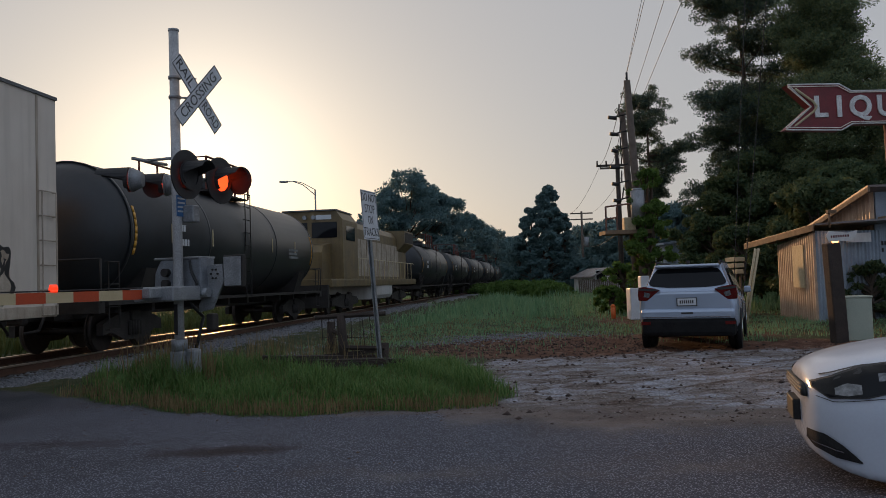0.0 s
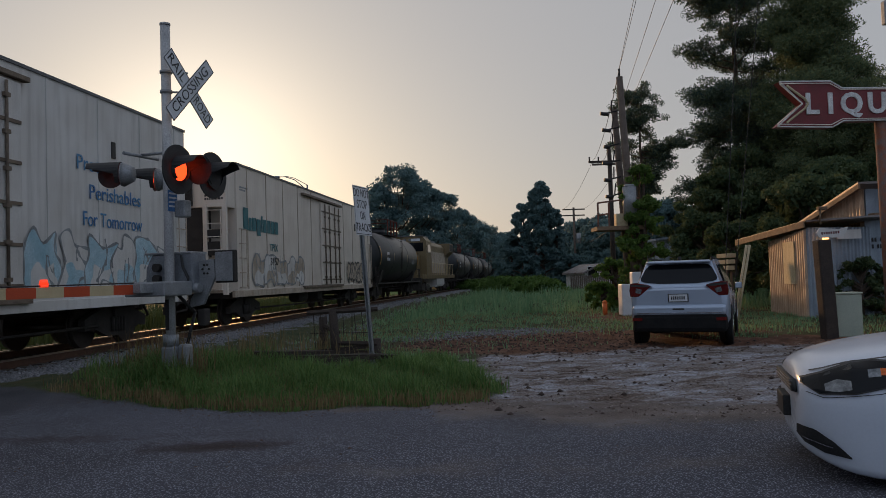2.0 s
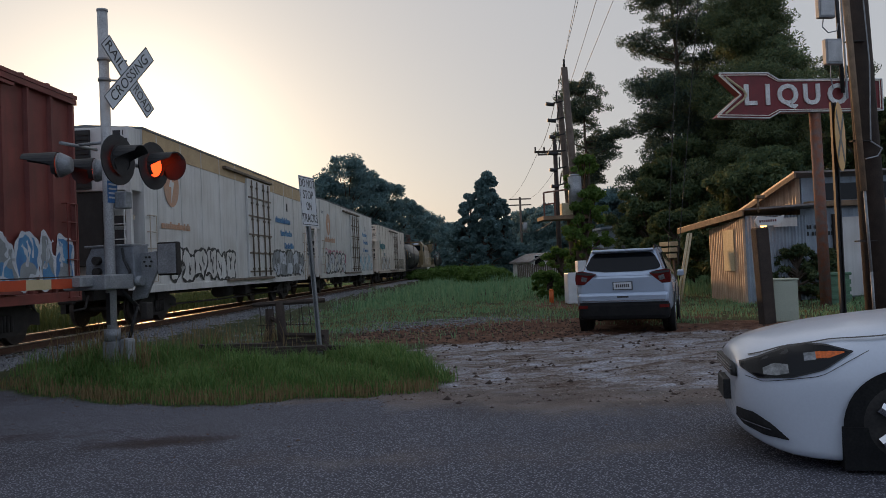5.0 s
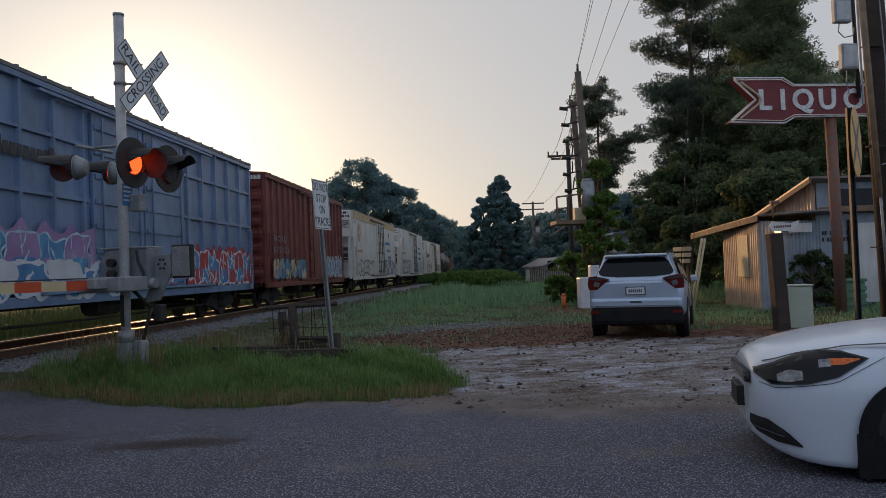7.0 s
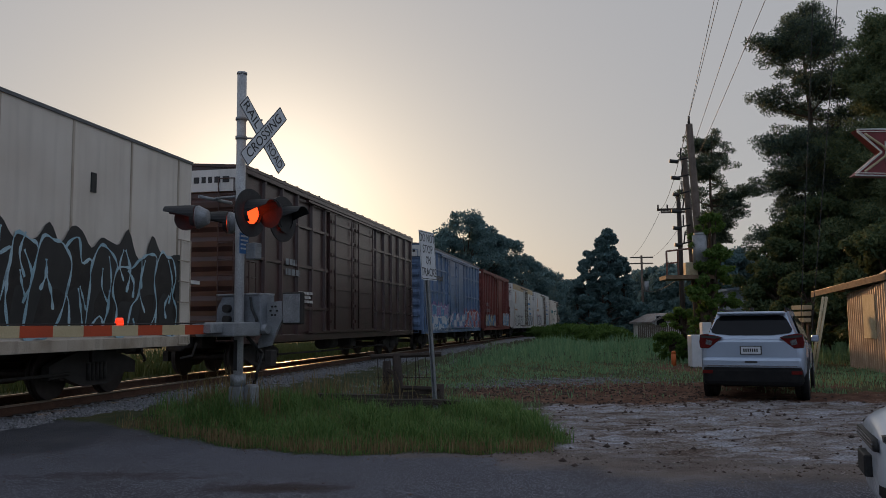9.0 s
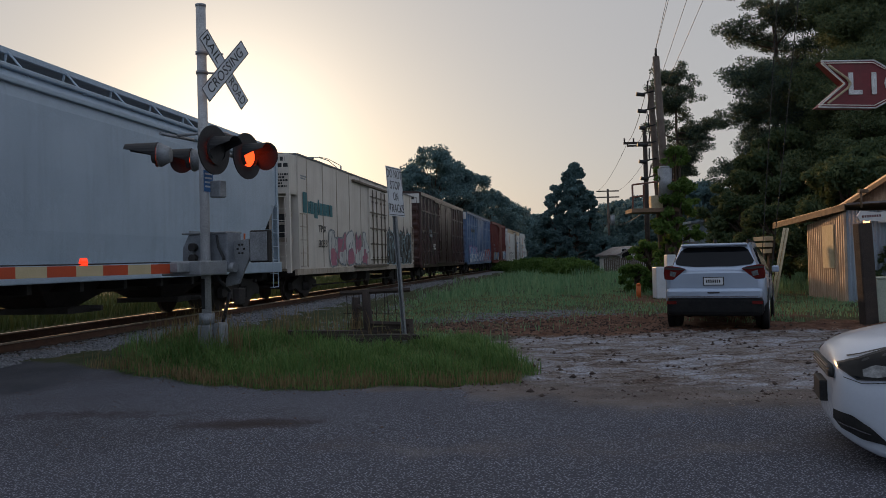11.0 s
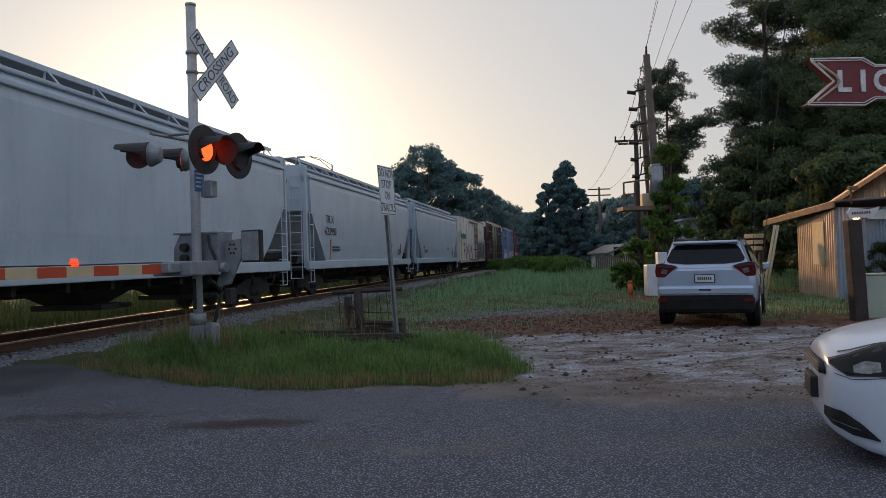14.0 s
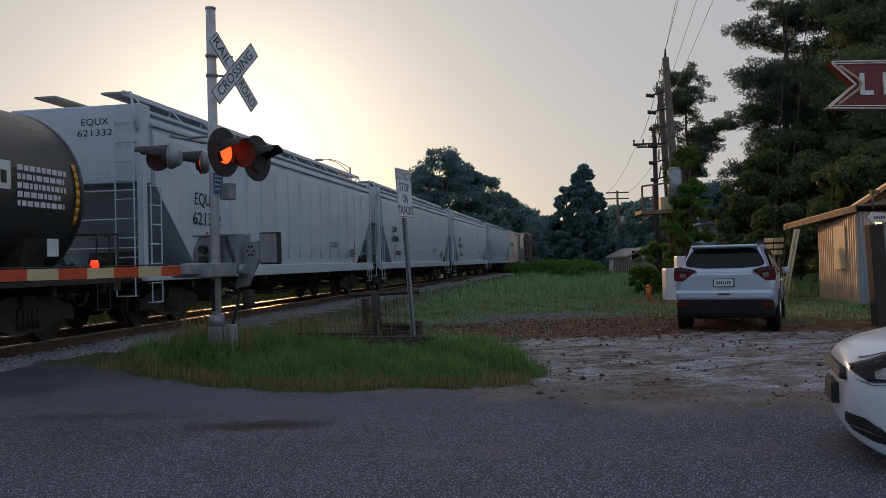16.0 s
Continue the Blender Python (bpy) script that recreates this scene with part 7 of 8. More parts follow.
    rod(bm, (0, 0, -0.1), (0, 0, 8.6), 0.09, 10, 0.06)
    part("pole", bm, M["galv"], s)
    bm = bmesh.new()
    pipe(bm, [(0, 0, 8.2), (-0.9, 0, 9.0), (-1.6, 0, 9.25), (-2.1, 0, 9.25)], 0.035, 6)
    pipe(bm, [(0, 0, 8.6), (-0.9, 0, 9.12), (-1.6, 0, 9.3)], 0.03, 6)
    part("arm", bm, M["galv"], s)
    part_box("lamp_head", M["galv"], s, -2.6, -2.0, -0.12, 0.12, 9.18, 9.32, bev=0.03)


pole_line()


def far_house(x, y, w, d, h, rise, wall, roof, label, rz=0):
    s = thing("house", label, "house", at=pose(x, y, 0, 0, 0, rz))
    part_box("wall", M[wall], s, -w / 2, w / 2, 0, d, 0, h)
    bm = bmesh.new()
    prism(bm, [(-w / 2 - 0.3, h - 0.1), (-w / 2 - 0.3, h + 0.05), (0, h + rise), (w / 2 + 0.3, h + 0.05), (w / 2 + 0.3, h - 0.1), (0, h + rise - 0.15)], "y", -0.3, d + 0.3)
    prism(bm, [(-w / 2, h), (0, h + rise - 0.16), (w / 2, h)], "y", 0.02, d - 0.02)
    part("roof", bm, M[roof], s)
    for k in (-1, 1):
        win = part_box("window", M["white_car"], s, k * w / 4 - 0.5, k * w / 4 + 0.5, -0.05, -0.002, 1.0, 2.1)
        part_box("pane", M["glass"], win, k * w / 4 - 0.42, k * w / 4 + 0.42, -0.06, -0.051, 1.08, 2.02)
    for k in range(14):
        part_box("siding_board", M[wall], s, -w / 2 + 0.05 + k * w / 14, -w / 2 + 0.05 + k * w / 14 + w / 14 * 0.7, -0.03, -0.003, 0.0, h - 0.1) if abs(abs(-w / 2 + (k + 0.5) * w / 14) - w / 4) > 0.7 else None


far_house(14.6, 72, 2.9, 5, 1.5, 0.8, "white_car", "tin", "small white house with a tin roof among trees", 10)
far_house(18.2, 55, 6.0, 5, 3.6, 0.35, "blue_metal", "blue_metal", "blue metal shed behind the trees")
fence = thing("grey_fence", "grey board fence beside the far house", "fence")
for k in range(26):
    part_box("board", M["pole"], fence, 11.6 + k * 0.16, 11.73 + k * 0.16, 70, 70.04, 0, 1.25 + 0.04 * (k % 3))


# ---- vegetation ----
RNG = np.random.default_rng(11)


def leaf_cloud(centres, radii, count, size, flat=0.75, long=1.0, wide=0.5, radial=0.6, up=0.0):
    """Small leaves round clump centres: each a bent diamond of four corners."""
    centres, radii = np.asarray(centres, float), np.asarray(radii, float)
    w = radii ** 2
    pick = RNG.choice(len(centres), count, p=w / w.sum())
    d = RNG.normal(size=(count, 3))
    d /= np.linalg.norm(d, axis=1)[:, None]
    r = RNG.random(count) ** 0.45
    p = centres[pick] + d * (r * radii[pick])[:, None] * np.array([1, 1, flat])
    a = RNG.normal(size=(count, 3)) + d * radial + np.array([0, 0, up])
    a /= np.linalg.norm(a, axis=1)[:, None]
    b = np.cross(a, RNG.normal(size=(count, 3)))
    b /= np.linalg.norm(b, axis=1)[:, None]
    s = size * RNG.uniform(0.6, 1.3, count)[:, None]
    a, b = a * s * long, b * s * wide
    v = np.stack([p - a, p + b, p + a, p - b], 1).reshape(-1, 3)
    f = np.arange(count * 4).reshape(-1, 4)
    return v, f


def limb(bm, a, b, r0, r1, sag=0.0, n=3):
    a, b = Vector(a), Vector(b)
    pts = [a + (b - a) * t / n + Vector((0, 0, sag * math.sin(math.pi * t / n))) for t in range(n + 1)]
    for i in range(n):
        rod(bm, pts[i], pts[i + 1], r0 + (r1 - r0) * i / n, 6, r0 + (r1 - r0) * (i + 1) / n, cap=False)


def pine(x, y, h, base, reach_r, label, seed, needles=62, size=0.17, tier=0.5, per=(3, 4, 4, 5), gaps=0.2, material="pine", shape=0.8, pad=0.5):
    """A pine: a bent trunk, tiers of limbs with side twigs, flat pads of needle tufts and gaps between."""
    rn = random.Random(seed)
    t = thing("pine_tree", label, "tree", at=pose(x, y, 0))
    bm = bmesh.new()
    n = 10
    spine = [Vector((0.16 * math.sin(i * 1.1 + seed) * (i > 0), 0.14 * math.cos(i * 0.9 + seed) * (i > 0), h * i / n - (0.2 if i == 0 else 0))) for i in range(n + 1)]
    for i in range(n):
        rod(bm, spine[i], spine[i + 1], h * 0.016 * (1 - 0.88 * i / n), 10, h * 0.016 * (1 - 0.88 * (i + 1) / n), cap=i == 0)

    def trunk_at(z):
        f = max(0.0, min(n - 1e-6, z / h * n))
        i = int(f)
        return spine[i].lerp(spine[i + 1], f - i)

    centres, radii = [], []
    z = base
    while z < h - 0.3:
        f = (z - base) / (h - base)
        lobe = 0.9 + 0.16 * math.sin(z * 1.3 + seed) + 0.10 * math.sin(z * 3.1 + 2 * seed)
        reach = reach_r * (1 - f ** 2.2) ** shape * min(1.0, 0.6 + 1.6 * f) * lobe + 0.5
        turn = rn.uniform(0, 2 * math.pi)
        k_n = rn.choice(per)
        for j in range(k_n):
            if rn.random() < gaps:
                continue
            an = turn + 2 * math.pi * j / k_n + rn.uniform(-0.35, 0.35)
            rr = reach * rn.uniform(0.55, 1.05)
            a = trunk_at(z + rn.uniform(-0.2, 0.2))
            rise = rr * rn.uniform(-0.30, 0.38) + 0.5 * f * rr
            way, lat = Vector((math.cos(an), math.sin(an), 0)), Vector((-math.sin(an), math.cos(an), 0))
            e = a + way * rr + Vector((0, 0, rise))
            limb(bm, a, e, 0.075 * (1.2 - f), 0.018, -0.07 * rr)
            m = max(2, int(rr / 0.42))
            for q in range(m + 1):
                s = 0.34 + 0.66 * q / m
                half_w = rr * 0.30 * (1.15 - abs(s - 0.72) * 1.6)
                for side in (-1, 0, 1):
                    if rn.random() < (0.12 if side == 0 else 0.30):
                        continue
                    c = a.lerp(e, s) + lat * side * half_w * rn.uniform(0.5, 1.1) + Vector((rn.uniform(-0.25, 0.25), rn.uniform(-0.25, 0.25), rn.uniform(-0.28, 0.45)))
                    if side and rn.random() < 0.5:
                        limb(bm, a.lerp(e, s * 0.85), c, 0.022, 0.008, 0.0, 1)
                    centres.append(c)
                    radii.append(pad * rn.uniform(0.55, 1.1))
        z += tier * rn.uniform(0.75, 1.25)
    for k in range(5):
        centres.append(spine[-1] + Vector((rn.uniform(-0.4, 0.4), rn.uniform(-0.4, 0.4), rn.uniform(-0.9, 0.1))))
        radii.append(pad * 0.8)
    part("trunk", bm, M["bark"], t)
    v, f = leaf_cloud(centres, radii, int(len(centres) * needles), size, 0.6, 1.0, 0.32, 0.9, 0.3)
    mesh_np("crown", v, f, M[material], t)
    return t


def broadleaf(x, y, h, w, leaves, size, label, seed, base=0.25, material="leaf", cone=False, name="tree"):
    rn = random.Random(seed)
    t = thing(name, label, "tree", at=pose(x, y, 0))
    bm = bmesh.new()
    rod(bm, (0, 0, -0.1), (0, 0, h * 0.6), h * 0.02 + 0.03, 10, 0.04)
    centres, radii = [], []
    for k in range(int(50 + h * 5)):
        f = rn.random() ** 0.8
        z = h * (base + (1 - base) * f)
        prof = (1 - f) ** 0.7 + 0.10 if cone else math.sin(math.pi * (0.2 + 0.75 * f)) ** 0.7
        an, rr = rn.uniform(0, 2 * math.pi), w * prof * rn.uniform(0.3, 0.95)
        c = Vector((math.cos(an) * rr, math.sin(an) * rr, z - (0.3 if f > 0.9 else 0)))
        centres.append(c)
        radii.append(w * rn.uniform(0.10, 0.24) * (0.75 if cone else 1))
        if k % 3 == 0:
            limb(bm, (0, 0, min(h * 0.55, z * 0.7)), c, 0.05 + h * 0.003, 0.015)
    part("trunk", bm, M["bark"], t)
    v, f = leaf_cloud(centres, radii, int(leaves * 1.25), size, 0.7, 0.9, 0.38)
    mesh_np("crown", v, f, M[material], t)
    return t


TALL = "tall dark green pine with layered needle pads and gaps of sky"
pine(17.4, 46, 18.7, 5.0, 4.2, TALL, 1, needles=140, size=0.085, gaps=0.40, shape=0.7, pad=0.6)
pine(20.1, 42, 16.4, 1.0, 3.7, "dense olive green pine with drooping sprays down to the ground", 2, needles=105, size=0.092, tier=0.42, per=(5, 6, 6, 7), gaps=0.06, material="pine_olive", shape=0.7, pad=0.68)
pine(13.25, 51, 13.2, 6.4, 1.9, "slender pine with a sparse rounded crown", 3, needles=120, size=0.085, tier=0.55, per=(3, 3, 4), gaps=0.38, shape=0.4, pad=0.48)
pine(26.6, 47, 11.6, 3.0, 2.4, TALL, 4, needles=90, size=0.10, gaps=0.4, shape=0.6)
pine(29.6, 50, 13.6, 4.0, 3.2, TALL, 5, needles=90, size=0.10, gaps=0.35, shape=0.6)
MIX = "dense broad-leaved tree with an uneven dark crown"
broadleaf(16.6, 43, 8.0, 3.4, 36000, 0.14, MIX, 31, 0.08)
broadleaf(23.6, 38, 8.8, 3.4, 32000, 0.14, MIX, 32, 0.1)
broadleaf(14.0, 42, 5.6, 2.4, 22000, 0.13, MIX, 33, 0.1)
broadleaf(17.5, 36, 6.2, 3.0, 26000, 0.13, MIX, 34, 0.05)
broadleaf(12.2, 33, 3.6, 1.7, 12000, 0.10, "low shrub in the shade of the trees", 35, 0.05, name="shrub")
broadleaf(9.4, 29.5, 1.3, 1.0, 5000, 0.08, "low shrub behind the parked car", 36, 0.05, name="shrub")
broadleaf(13.9, 30.0, 5.0, 2.3, 18000, 0.12, MIX, 37, 0.1)
broadleaf(26.0, 36, 9.0, 4.0, 20000, 0.15, MIX, 38, 0.1)
broadleaf(31.0, 42, 10.0, 4.5, 16000, 0.2, MIX, 39, 0.1)
# vines over the twin pole and low growth round it
for k, (x, y, h, w, n) in enumerate(((7.65, 29.9, 5.6, 1.0, 9000), (7.5, 29.6, 3.9, 0.9, 5000), (6.4, 31.5, 1.2, 0.7, 4000), (8.7, 32.0, 1.5, 1.0, 3500), (7.3, 33.0, 2.2, 1.0, 4000))):
    broadleaf(x, y, h, w, n, 0.085, "leafy green vine climbing a utility pole" if k < 2 else "bright green weedy shrub", 50 + k, 0.02, "vine", name="vine" if k < 2 else "shrub")
# bushes before the shop
for k, (x, y, h, w) in enumerate(((12.1, 23.1, 1.75, 0.75), (13.0, 23.2, 1.6, 0.7), (11.3, 23.1, 0.9, 0.45), (15.2, 23.3, 1.3, 0.6), (16.4, 23.3, 1.4, 0.7))):
    broadleaf(x, y, h, w, 3500, 0.07, "dark shrub against the shop wall", 70 + k, 0.02, name="shrub")
# far trees beyond the line and at the end of the clearing, hazed by leaf colour
FAR = "far hazy tree with a rounded uneven crown"
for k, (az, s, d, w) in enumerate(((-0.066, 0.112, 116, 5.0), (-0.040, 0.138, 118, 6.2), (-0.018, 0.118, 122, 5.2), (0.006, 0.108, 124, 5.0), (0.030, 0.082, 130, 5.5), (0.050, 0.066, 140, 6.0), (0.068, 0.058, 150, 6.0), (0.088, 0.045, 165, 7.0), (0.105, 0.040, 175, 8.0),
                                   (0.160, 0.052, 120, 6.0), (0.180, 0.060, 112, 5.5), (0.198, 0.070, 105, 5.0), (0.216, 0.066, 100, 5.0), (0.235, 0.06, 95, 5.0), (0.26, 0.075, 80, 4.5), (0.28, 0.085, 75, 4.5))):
    broadleaf(az * d, d, s * d + 1.45, w, 12000, 0.27, FAR, 100 + k, 0.06, "hazed_leaf")
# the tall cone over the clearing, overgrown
broadleaf(10.9, 82, 10.9, 3.0, 30000, 0.19, "tall narrow cone-shaped tree overgrown with vines", 140, 0.0, "hazed_leaf", cone=True)
broadleaf(10.2, 81.5, 10.2, 2.4, 16000, 0.19, FAR, 145, 0.0, "hazed_leaf", cone=True)
broadleaf(12.4, 83, 8.2, 1.3, 9000, 0.19, FAR, 141, 0.0, "hazed_leaf")
broadleaf(8.9, 82, 8.9, 2.6, 18000, 0.19, FAR, 144, 0.0, "hazed_leaf", cone=True)
broadleaf(7.9, 84, 5.6, 2.3, 9000, 0.19, FAR, 142, 0.0, "hazed_leaf")
broadleaf(13.6, 82, 3.6, 1.8, 7000, 0.19, FAR, 143, 0.0, "hazed_leaf")
# bushes along the line
for k, (az, d, h, w) in enumerate(((0.055, 88, 1.7, 2.2), (0.075, 82, 1.9, 2.2), (0.095, 74, 1.9, 2.0), (0.115, 66, 1.8, 2.0), (0.135, 60, 1.5, 1.8), (0.03, 95, 1.3, 2.0))):
    broadleaf(az * d, d, h * 0.75, w, 5000, 0.11, "bright weedy bush at the edge of the line", 160 + k, 0.0, "vine", name="shrub")

# far woods all round, one belt
n = 60000
an = RNG.uniform(0, 2 * math.pi, n)
rad = RNG.uniform(330, 420, n)
hz = (9 + 3 * np.sin(an * 23) + 2 * np.sin(an * 57 + 1)) * RNG.random(n) ** 0.7
c = np.stack([np.sin(an) * rad, np.cos(an) * rad + 20, hz], 1)
a = RNG.normal(size=(n, 3)) * 1.7
b = RNG.normal(size=(n, 3)) * 1.7
belt = mesh_np("far_woods", np.stack([c - a, c + b, c + a, c - b], 1).reshape(-1, 3), np.arange(n * 4).reshape(-1, 4), M["hazed_leaf"])
tagged(belt, "far belt of dark woods round the horizon", "woods", kind="stuff")


def blades(name, x, y, h, w, material, label, lean=0.35):
    n = len(x)
    z = height(x, y)
    an = RNG.uniform(0, 2 * math.pi, n)
    le = RNG.uniform(0.1, 1.0, n) * lean
    dx, dy = np.cos(an), np.sin(an)
    p0 = np.stack([x - dy * w, y + dx * w, z - 0.02], 1)
    p1 = np.stack([x + dy * w, y - dx * w, z - 0.02], 1)
    mid = np.stack([x + dx * le * h * 0.4, y + dy * le * h * 0.4, z + h * 0.6], 1)
    m0 = mid + np.stack([-dy * w * 0.7, dx * w * 0.7, 0 * x], 1)
    m1 = mid - np.stack([-dy * w * 0.7, dx * w * 0.7, 0 * x], 1)
    tip = np.stack([x + dx * le * h, y + dy * le * h, z + h * (1 - 0.2 * le)], 1)
    v = np.concatenate([p0, p1, m1, m0, tip])
    i = np.arange(n)
    quads = np.stack([i, i + n, i + 2 * n, i + 3 * n], 1)
    tris = np.stack([i + 3 * n, i + 2 * n, i + 4 * n], 1)
    me = bpy.data.meshes.new(name)
    me.from_pydata(v.tolist(), [], quads.tolist() + tris.tolist())
    me.materials.append(material)
    ob = new(name, me)
    return tagged(ob, label, "grass", kind="stuff")


def scatter(n, x0, x1, y0, y1, keep):
    x, y = RNG.uniform(x0, x1, n), RNG.uniform(y0, y1, n)
    ok = keep(x, y) > RNG.random(n)
    return x[ok], y[ok]


def grassy(x, y):
    r, g, b, bare = masks(x, y)
    d = x - track_x(y)
    tuft = 0.55 + 0.45 * np.clip(wob(x, y, 1.9) + 0.3, 0, 1)
    pile = 1 - 0.97 * np.exp(-(((x + 1.85) / 1.15) ** 2 + ((y - 12.95) / 0.55) ** 2) ** 2)
    return pile * np.clip(1 - r * 1.6 - g * 1.25 - b * 0.9, 0, 1) * smooth(3.4, 4.9, np.abs(d)) * tuft * np.where(y > 13.8, np.clip(0.55 + 0.6 * wob(x, y, 0.8, 3), 0.12, 1), 1)


# the island at the crossing, tall and green; dry at its rim
x, y = scatter(120000, -7.5, 1.6, 9.0, 14.2, grassy)
edge_d = y - np.interp(x, EDGE_X, EDGE_Y)
hh = RNG.uniform(0.08, 0.36, len(x)) * RNG.uniform(0.6, 1.15, len(x)) * (0.22 + 0.78 * smooth(0.0, 1.3, edge_d)) * (0.8 + 0.55 * np.clip(wob(x, y, 1.7), -0.7, 1))
blades("grass", x, y, hh, 0.006, M["grass"], "tall green grass on the verge by the crossing", 1.1)
x, y = scatter(60000, -7.5, 1.6, 9.0, 14.2, lambda x, y: grassy(x, y) * (0.12 + 0.9 * (1 - smooth(0.0, 0.8, y - np.interp(x, EDGE_X, EDGE_Y)))))
blades("dry_grass", x, y, RNG.uniform(0.05, 0.17, len(x)), 0.006, M["dry"], "dry straw-coloured grass at the verge")
# the clearing behind, and both sides of the line
x, y = scatter(130000, -8, 16, 14, 34, grassy)
blades("grass", x, y, RNG.uniform(0.04, 0.15, len(x)) * (0.6 + 0.9 * np.clip(wob(x, y, 0.9, 3), 0, 1.2)), 0.010, M["meadow"], "short patchy green grass in the clearing", 0.7)
x, y = scatter(40000, -3, 12, 15.5, 34, lambda x, y: grassy(x, y) * 0.6)
blades("dry_grass", x, y, RNG.uniform(0.03, 0.12, len(x)), 0.010, M["dry"], "short dry grass in the clearing", 0.8)
x, y = scatter(120000, -6, 24, 30, 95, grassy)
blades("grass", x, y, RNG.uniform(0.12, 0.5, len(x)) * (0.55 + 1.1 * np.clip(wob(x, y, 0.45, 5), 0, 1.3)), 0.022, M["meadow"], "tall grass and weeds in the far clearing", 0.6)
x, y = scatter(20000, -34, 0, 10, 70, lambda x, y: grassy(x, y) * (x < track_x(y)))
blades("grass", x, y, RNG.uniform(0.08, 0.35, len(x)), 0.016, M["field"], "sunlit grass beyond the line", 0.5)
# dark weeds added as a light blocker, to dim the field beyond the line
x, y = scatter(90000, -22, 0, 6, 70, lambda x, y: smooth(2.6, 3.6, track_x(y) - x) * (1 - smooth(7.0, 11.0, track_x(y) - x)) * smooth(13.4, 14.5, y - 0.3 * (x + 10)))
blades("weeds", x, y, RNG.uniform(0.25, 0.75, len(x)), 0.014, M["field"], "tall dark weeds added to shade the ground beyond the line", 0.6)

# tall weeds by the mast and the broken fence
wx = np.concatenate([RNG.normal(-2.9, 0.3, 160), RNG.normal(-1.7, 0.35, 220), RNG.normal(-4.3, 0.3, 160), RNG.normal(-3.6, 0.2, 160)])
wy = np.concatenate([RNG.normal(13.2, 0.3, 160), RNG.normal(13.5, 0.25, 220), RNG.normal(12.4, 0.3, 160), RNG.normal(11.6, 0.2, 160)])
blades("weeds", wx, wy, RNG.uniform(0.25, 0.75, len(wx)), 0.007, M["dry"], "tall dry weeds round the fence and mast", 0.4)

# ---- loose stones ----
def stones(name, x, y, z, s, material, label):
    n = len(x)
    base = np.array([(1, 0, 0), (-1, 0, 0), (0, 1, 0), (0, -1, 0), (0, 0, 1), (0, 0, -1)], float)
    f0 = np.array([(0, 2, 4), (2, 1, 4), (1, 3, 4), (3, 0, 4), (2, 0, 5), (1, 2, 5), (3, 1, 5), (0, 3, 5)])
    k = base[None] * RNG.uniform(0.6, 1.3, (n, 6, 1)) * s[:, None, None] * np.array([1, 1, 0.7])
    t = RNG.uniform(0, 2 * math.pi, n)
    cx, sx = np.cos(t)[:, None], np.sin(t)[:, None]
    v = np.stack([k[..., 0] * cx - k[..., 1] * sx + x[:, None], k[..., 0] * sx + k[..., 1] * cx + y[:, None], k[..., 2] + z[:, None]], -1)
    f = (f0[None] + 6 * np.arange(n)[:, None, None]).reshape(-1, 3)
    return tagged(mesh_np(name, v.reshape(-1, 3), f, material), label, "stones", kind="stuff")


n = 24000
y = 11.5 + 45 * RNG.random(n) ** 1.6
o = RNG.uniform(0.95, 4.9, n)
z = np.where(o < 2.0, RAIL - 0.18, RAIL - 0.18 - (o - 2.0) * 0.107)
stones("ballast_stones", track_x(y) + o, y, z, RNG.uniform(0.03, 0.065, n), M["ballast"], "loose grey ballast stones along the line")
x, y = scatter(26000, -1.5, 12, 7.5, 21, lambda x, y: (masks(x, y)[1] * 0.55 * (1 - masks(x, y)[2])))
stones("gravel", x, y, height(x, y), RNG.uniform(0.006, 0.022, len(x)), mat("gravel stones", (0.34, 0.30, 0.27), (0.20, 0.16, 0.13), 0.85, scale=5, bump=0), "loose gravel and clods on the drive")

x, y = scatter(2600, -1, 11, 8.2, 17, lambda x, y: masks(x, y)[1] * (0.25 + 0.75 * (wob(x, y, 1.1, 4) > 0.3)))
stones("clods", x, y, height(x, y), RNG.uniform(0.012, 0.05, len(x)) * RNG.uniform(0.5, 1.2, len(x)), mat("dark clods", (0.085, 0.06, 0.05), (0.05, 0.035, 0.03), 0.9, scale=4, bump=0), "dark clods of earth scattered on the drive")
# dark grey gravel dumped behind the bare soil
x, y = scatter(16000, -2, 6, 17.5, 23.5, lambda x, y: np.exp(-(((x - 1.9) / 1.6) ** 2 + ((y - 21.2) / 0.8) ** 2)) + 0.8 * np.exp(-(((x - 0.2) / 1.0) ** 2 + ((y - 19.8) / 0.6) ** 2)))
stones("dumped_gravel", x, y, height(x, y), RNG.uniform(0.015, 0.05, len(x)), M["ballast"], "dark grey gravel dumped in the clearing")
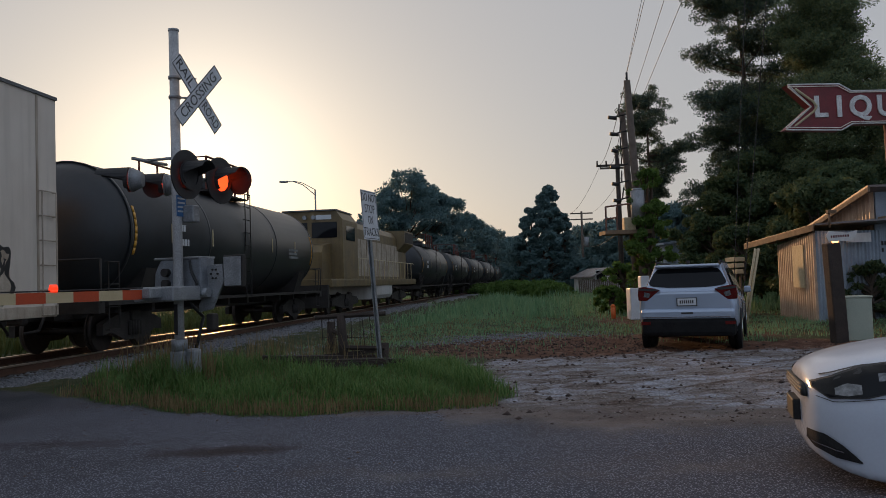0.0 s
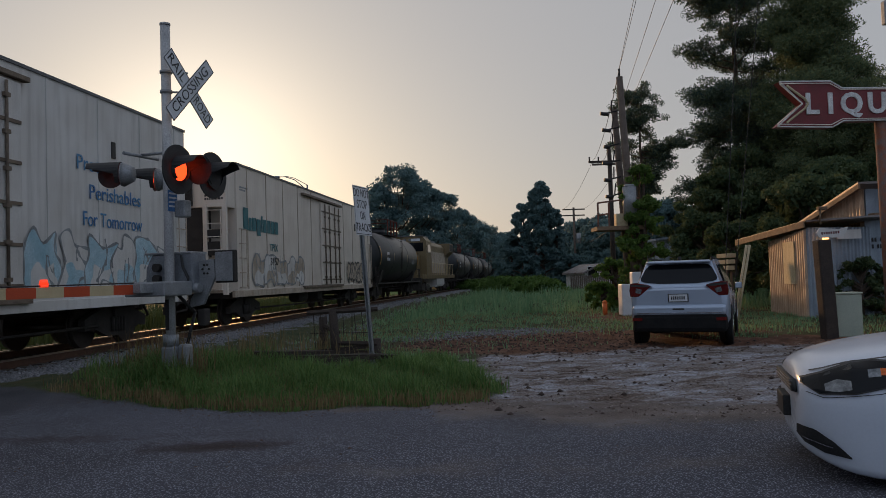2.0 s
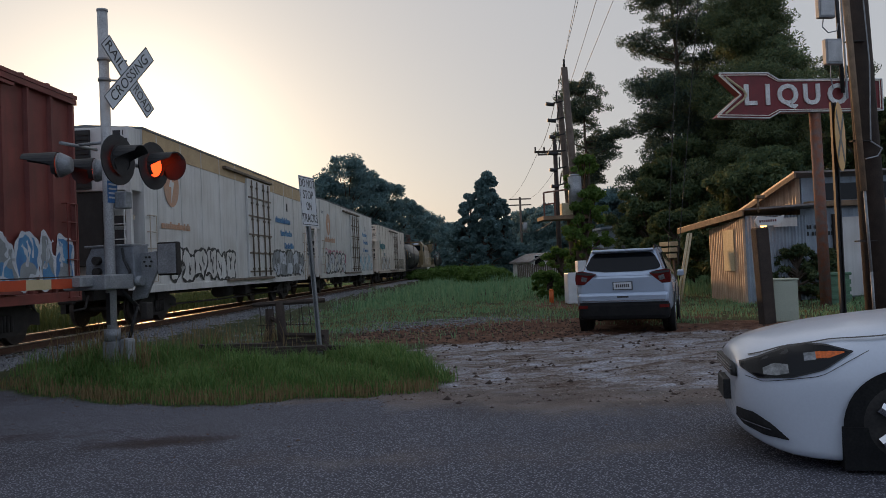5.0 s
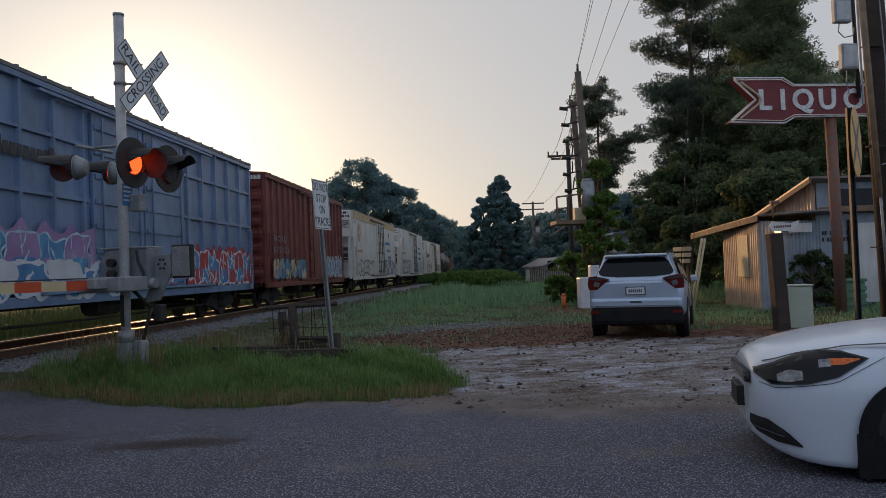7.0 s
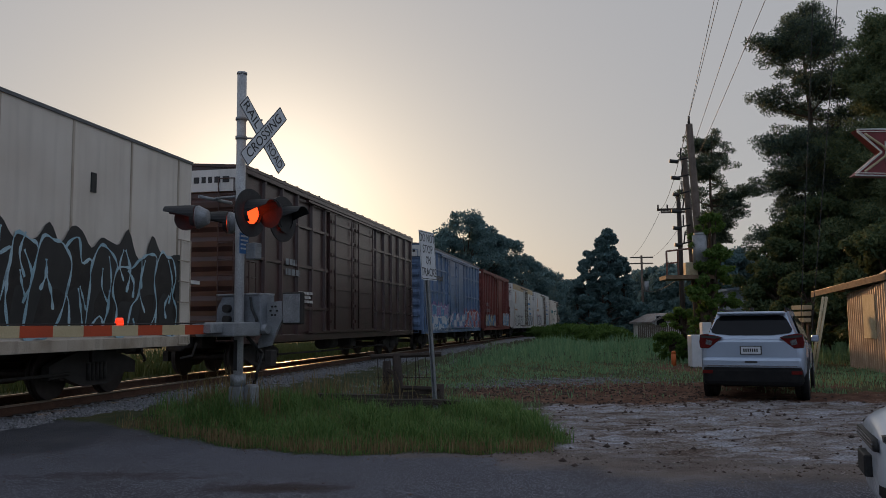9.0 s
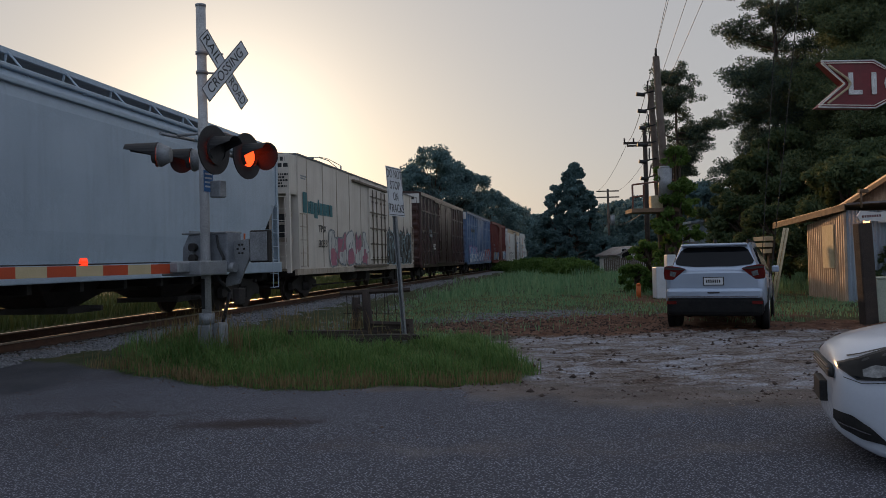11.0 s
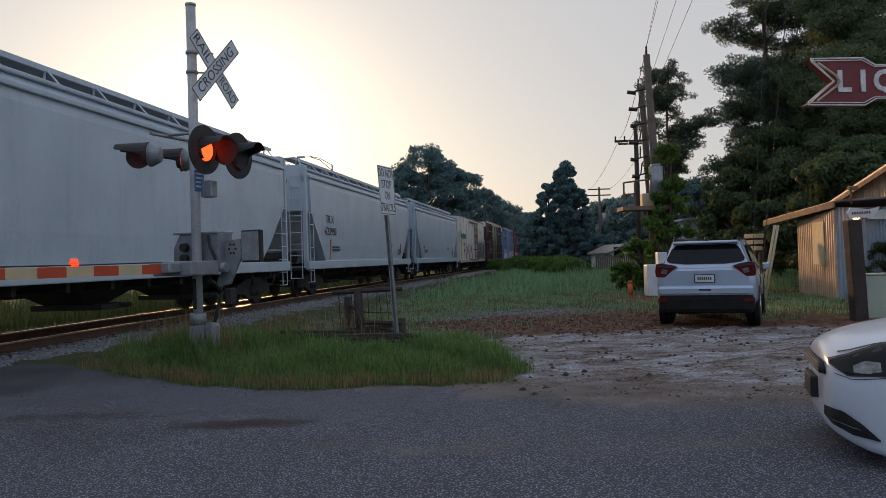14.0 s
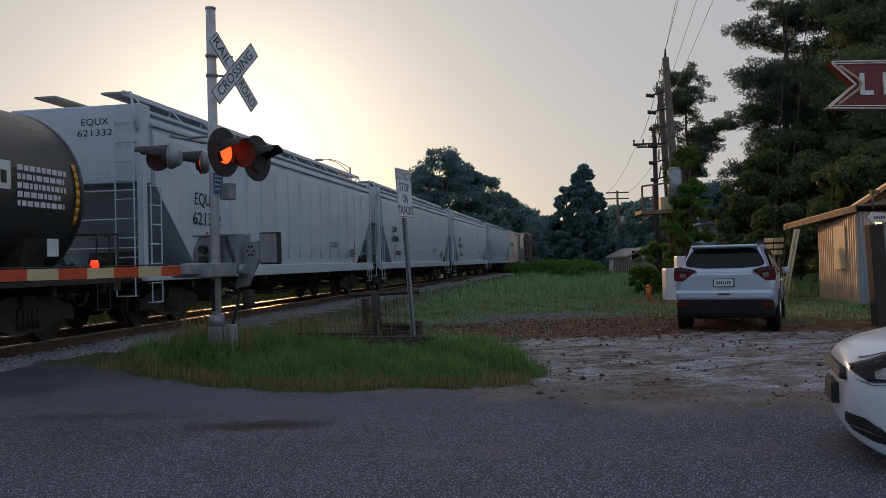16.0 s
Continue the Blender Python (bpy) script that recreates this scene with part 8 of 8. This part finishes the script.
# dark spoil heap and clods in the clearing, and stones on the road's edge
x, y = scatter(6000, -3.0, 4.5, 14.0, 20.0, lambda x, y: 0.9 * np.exp(-(((x - 0.6) / 2.6) ** 2 + ((y - 17.6) / 1.1) ** 2)) + 0.5 * masks(x, y)[2])
stones("spoil", x, y, height(x, y), RNG.uniform(0.008, 0.04, len(x)), mat("dark spoil", (0.075, 0.048, 0.038), (0.04, 0.026, 0.021), 0.9, scale=4, bump=0), "dark spoil and clods of earth in the clearing")
x, y = scatter(14000, -7, 9, 6.5, 10.5, lambda x, y: 0.5 * np.exp(-((y - np.interp(x, EDGE_X, EDGE_Y)) / 0.35) ** 2) + 0.02)
stones("road_grit", x, y, height(x, y), RNG.uniform(0.005, 0.02, len(x)), mat("road grit", (0.13, 0.09, 0.07), (0.07, 0.05, 0.04), 0.9, scale=5, bump=0), "grit and small stones on the road")

# sleepers under the part of the line that shows
sleeper_bm = bmesh.new()
box(sleeper_bm, -1.3, 1.3, -0.11, 0.11, -0.17, 0.0)
sleeper = part("sleeper", sleeper_bm, M["sleeper"], railway)
sleeper_mesh = sleeper.data
for k in range(120):
    yy = 6 + 0.52 * k
    s = sleeper if k == 0 else new("sleeper", sleeper_mesh)
    s.parent = railway
    s.matrix_basis = pose(track_x(yy), yy, RAIL - 0.155, 0, 0, -math.degrees(math.atan(TB + 2 * TK * yy)))


# the flashers take turns: an added vane imitates the unlit lens by covering it
SWAPS = (0.42, 1.08, 1.65, 2.25, 2.85, 3.42, 4.05, 4.7, 5.3, 5.9, 6.45, 7.15, 7.75, 8.35, 8.95, 9.45, 10.05, 10.65, 11.25, 11.85, 12.4, 13.08, 13.65, 14.2, 14.9, 15.4, 15.93)


def motions():
    for car, y0 in TRAIN:
        walk(car, [(t, car_pose(y0 + SPEED * t)) for t in (0, 2, 4, 6, 8, 10, 12, 14, 16)])
    for k, (vane, x, y, z, way) in enumerate(ADDED_SHUTTERS):
        lit = k % 2 == 1
        rows = [(0.0, lit)]
        for t in SWAPS:
            d = 0.16 if t == 13.08 and lit else 0.0       # once both rest for a moment
            rows += [(t - 0.04 - d, lit), (t + 0.04 - d, not lit)]
            lit = not lit
        rows.append((16.0, lit))
        walk(vane, [(t, pose(x, y, z, 0, 0, way * 86 if on else 0)) for t, on in rows])


motions()
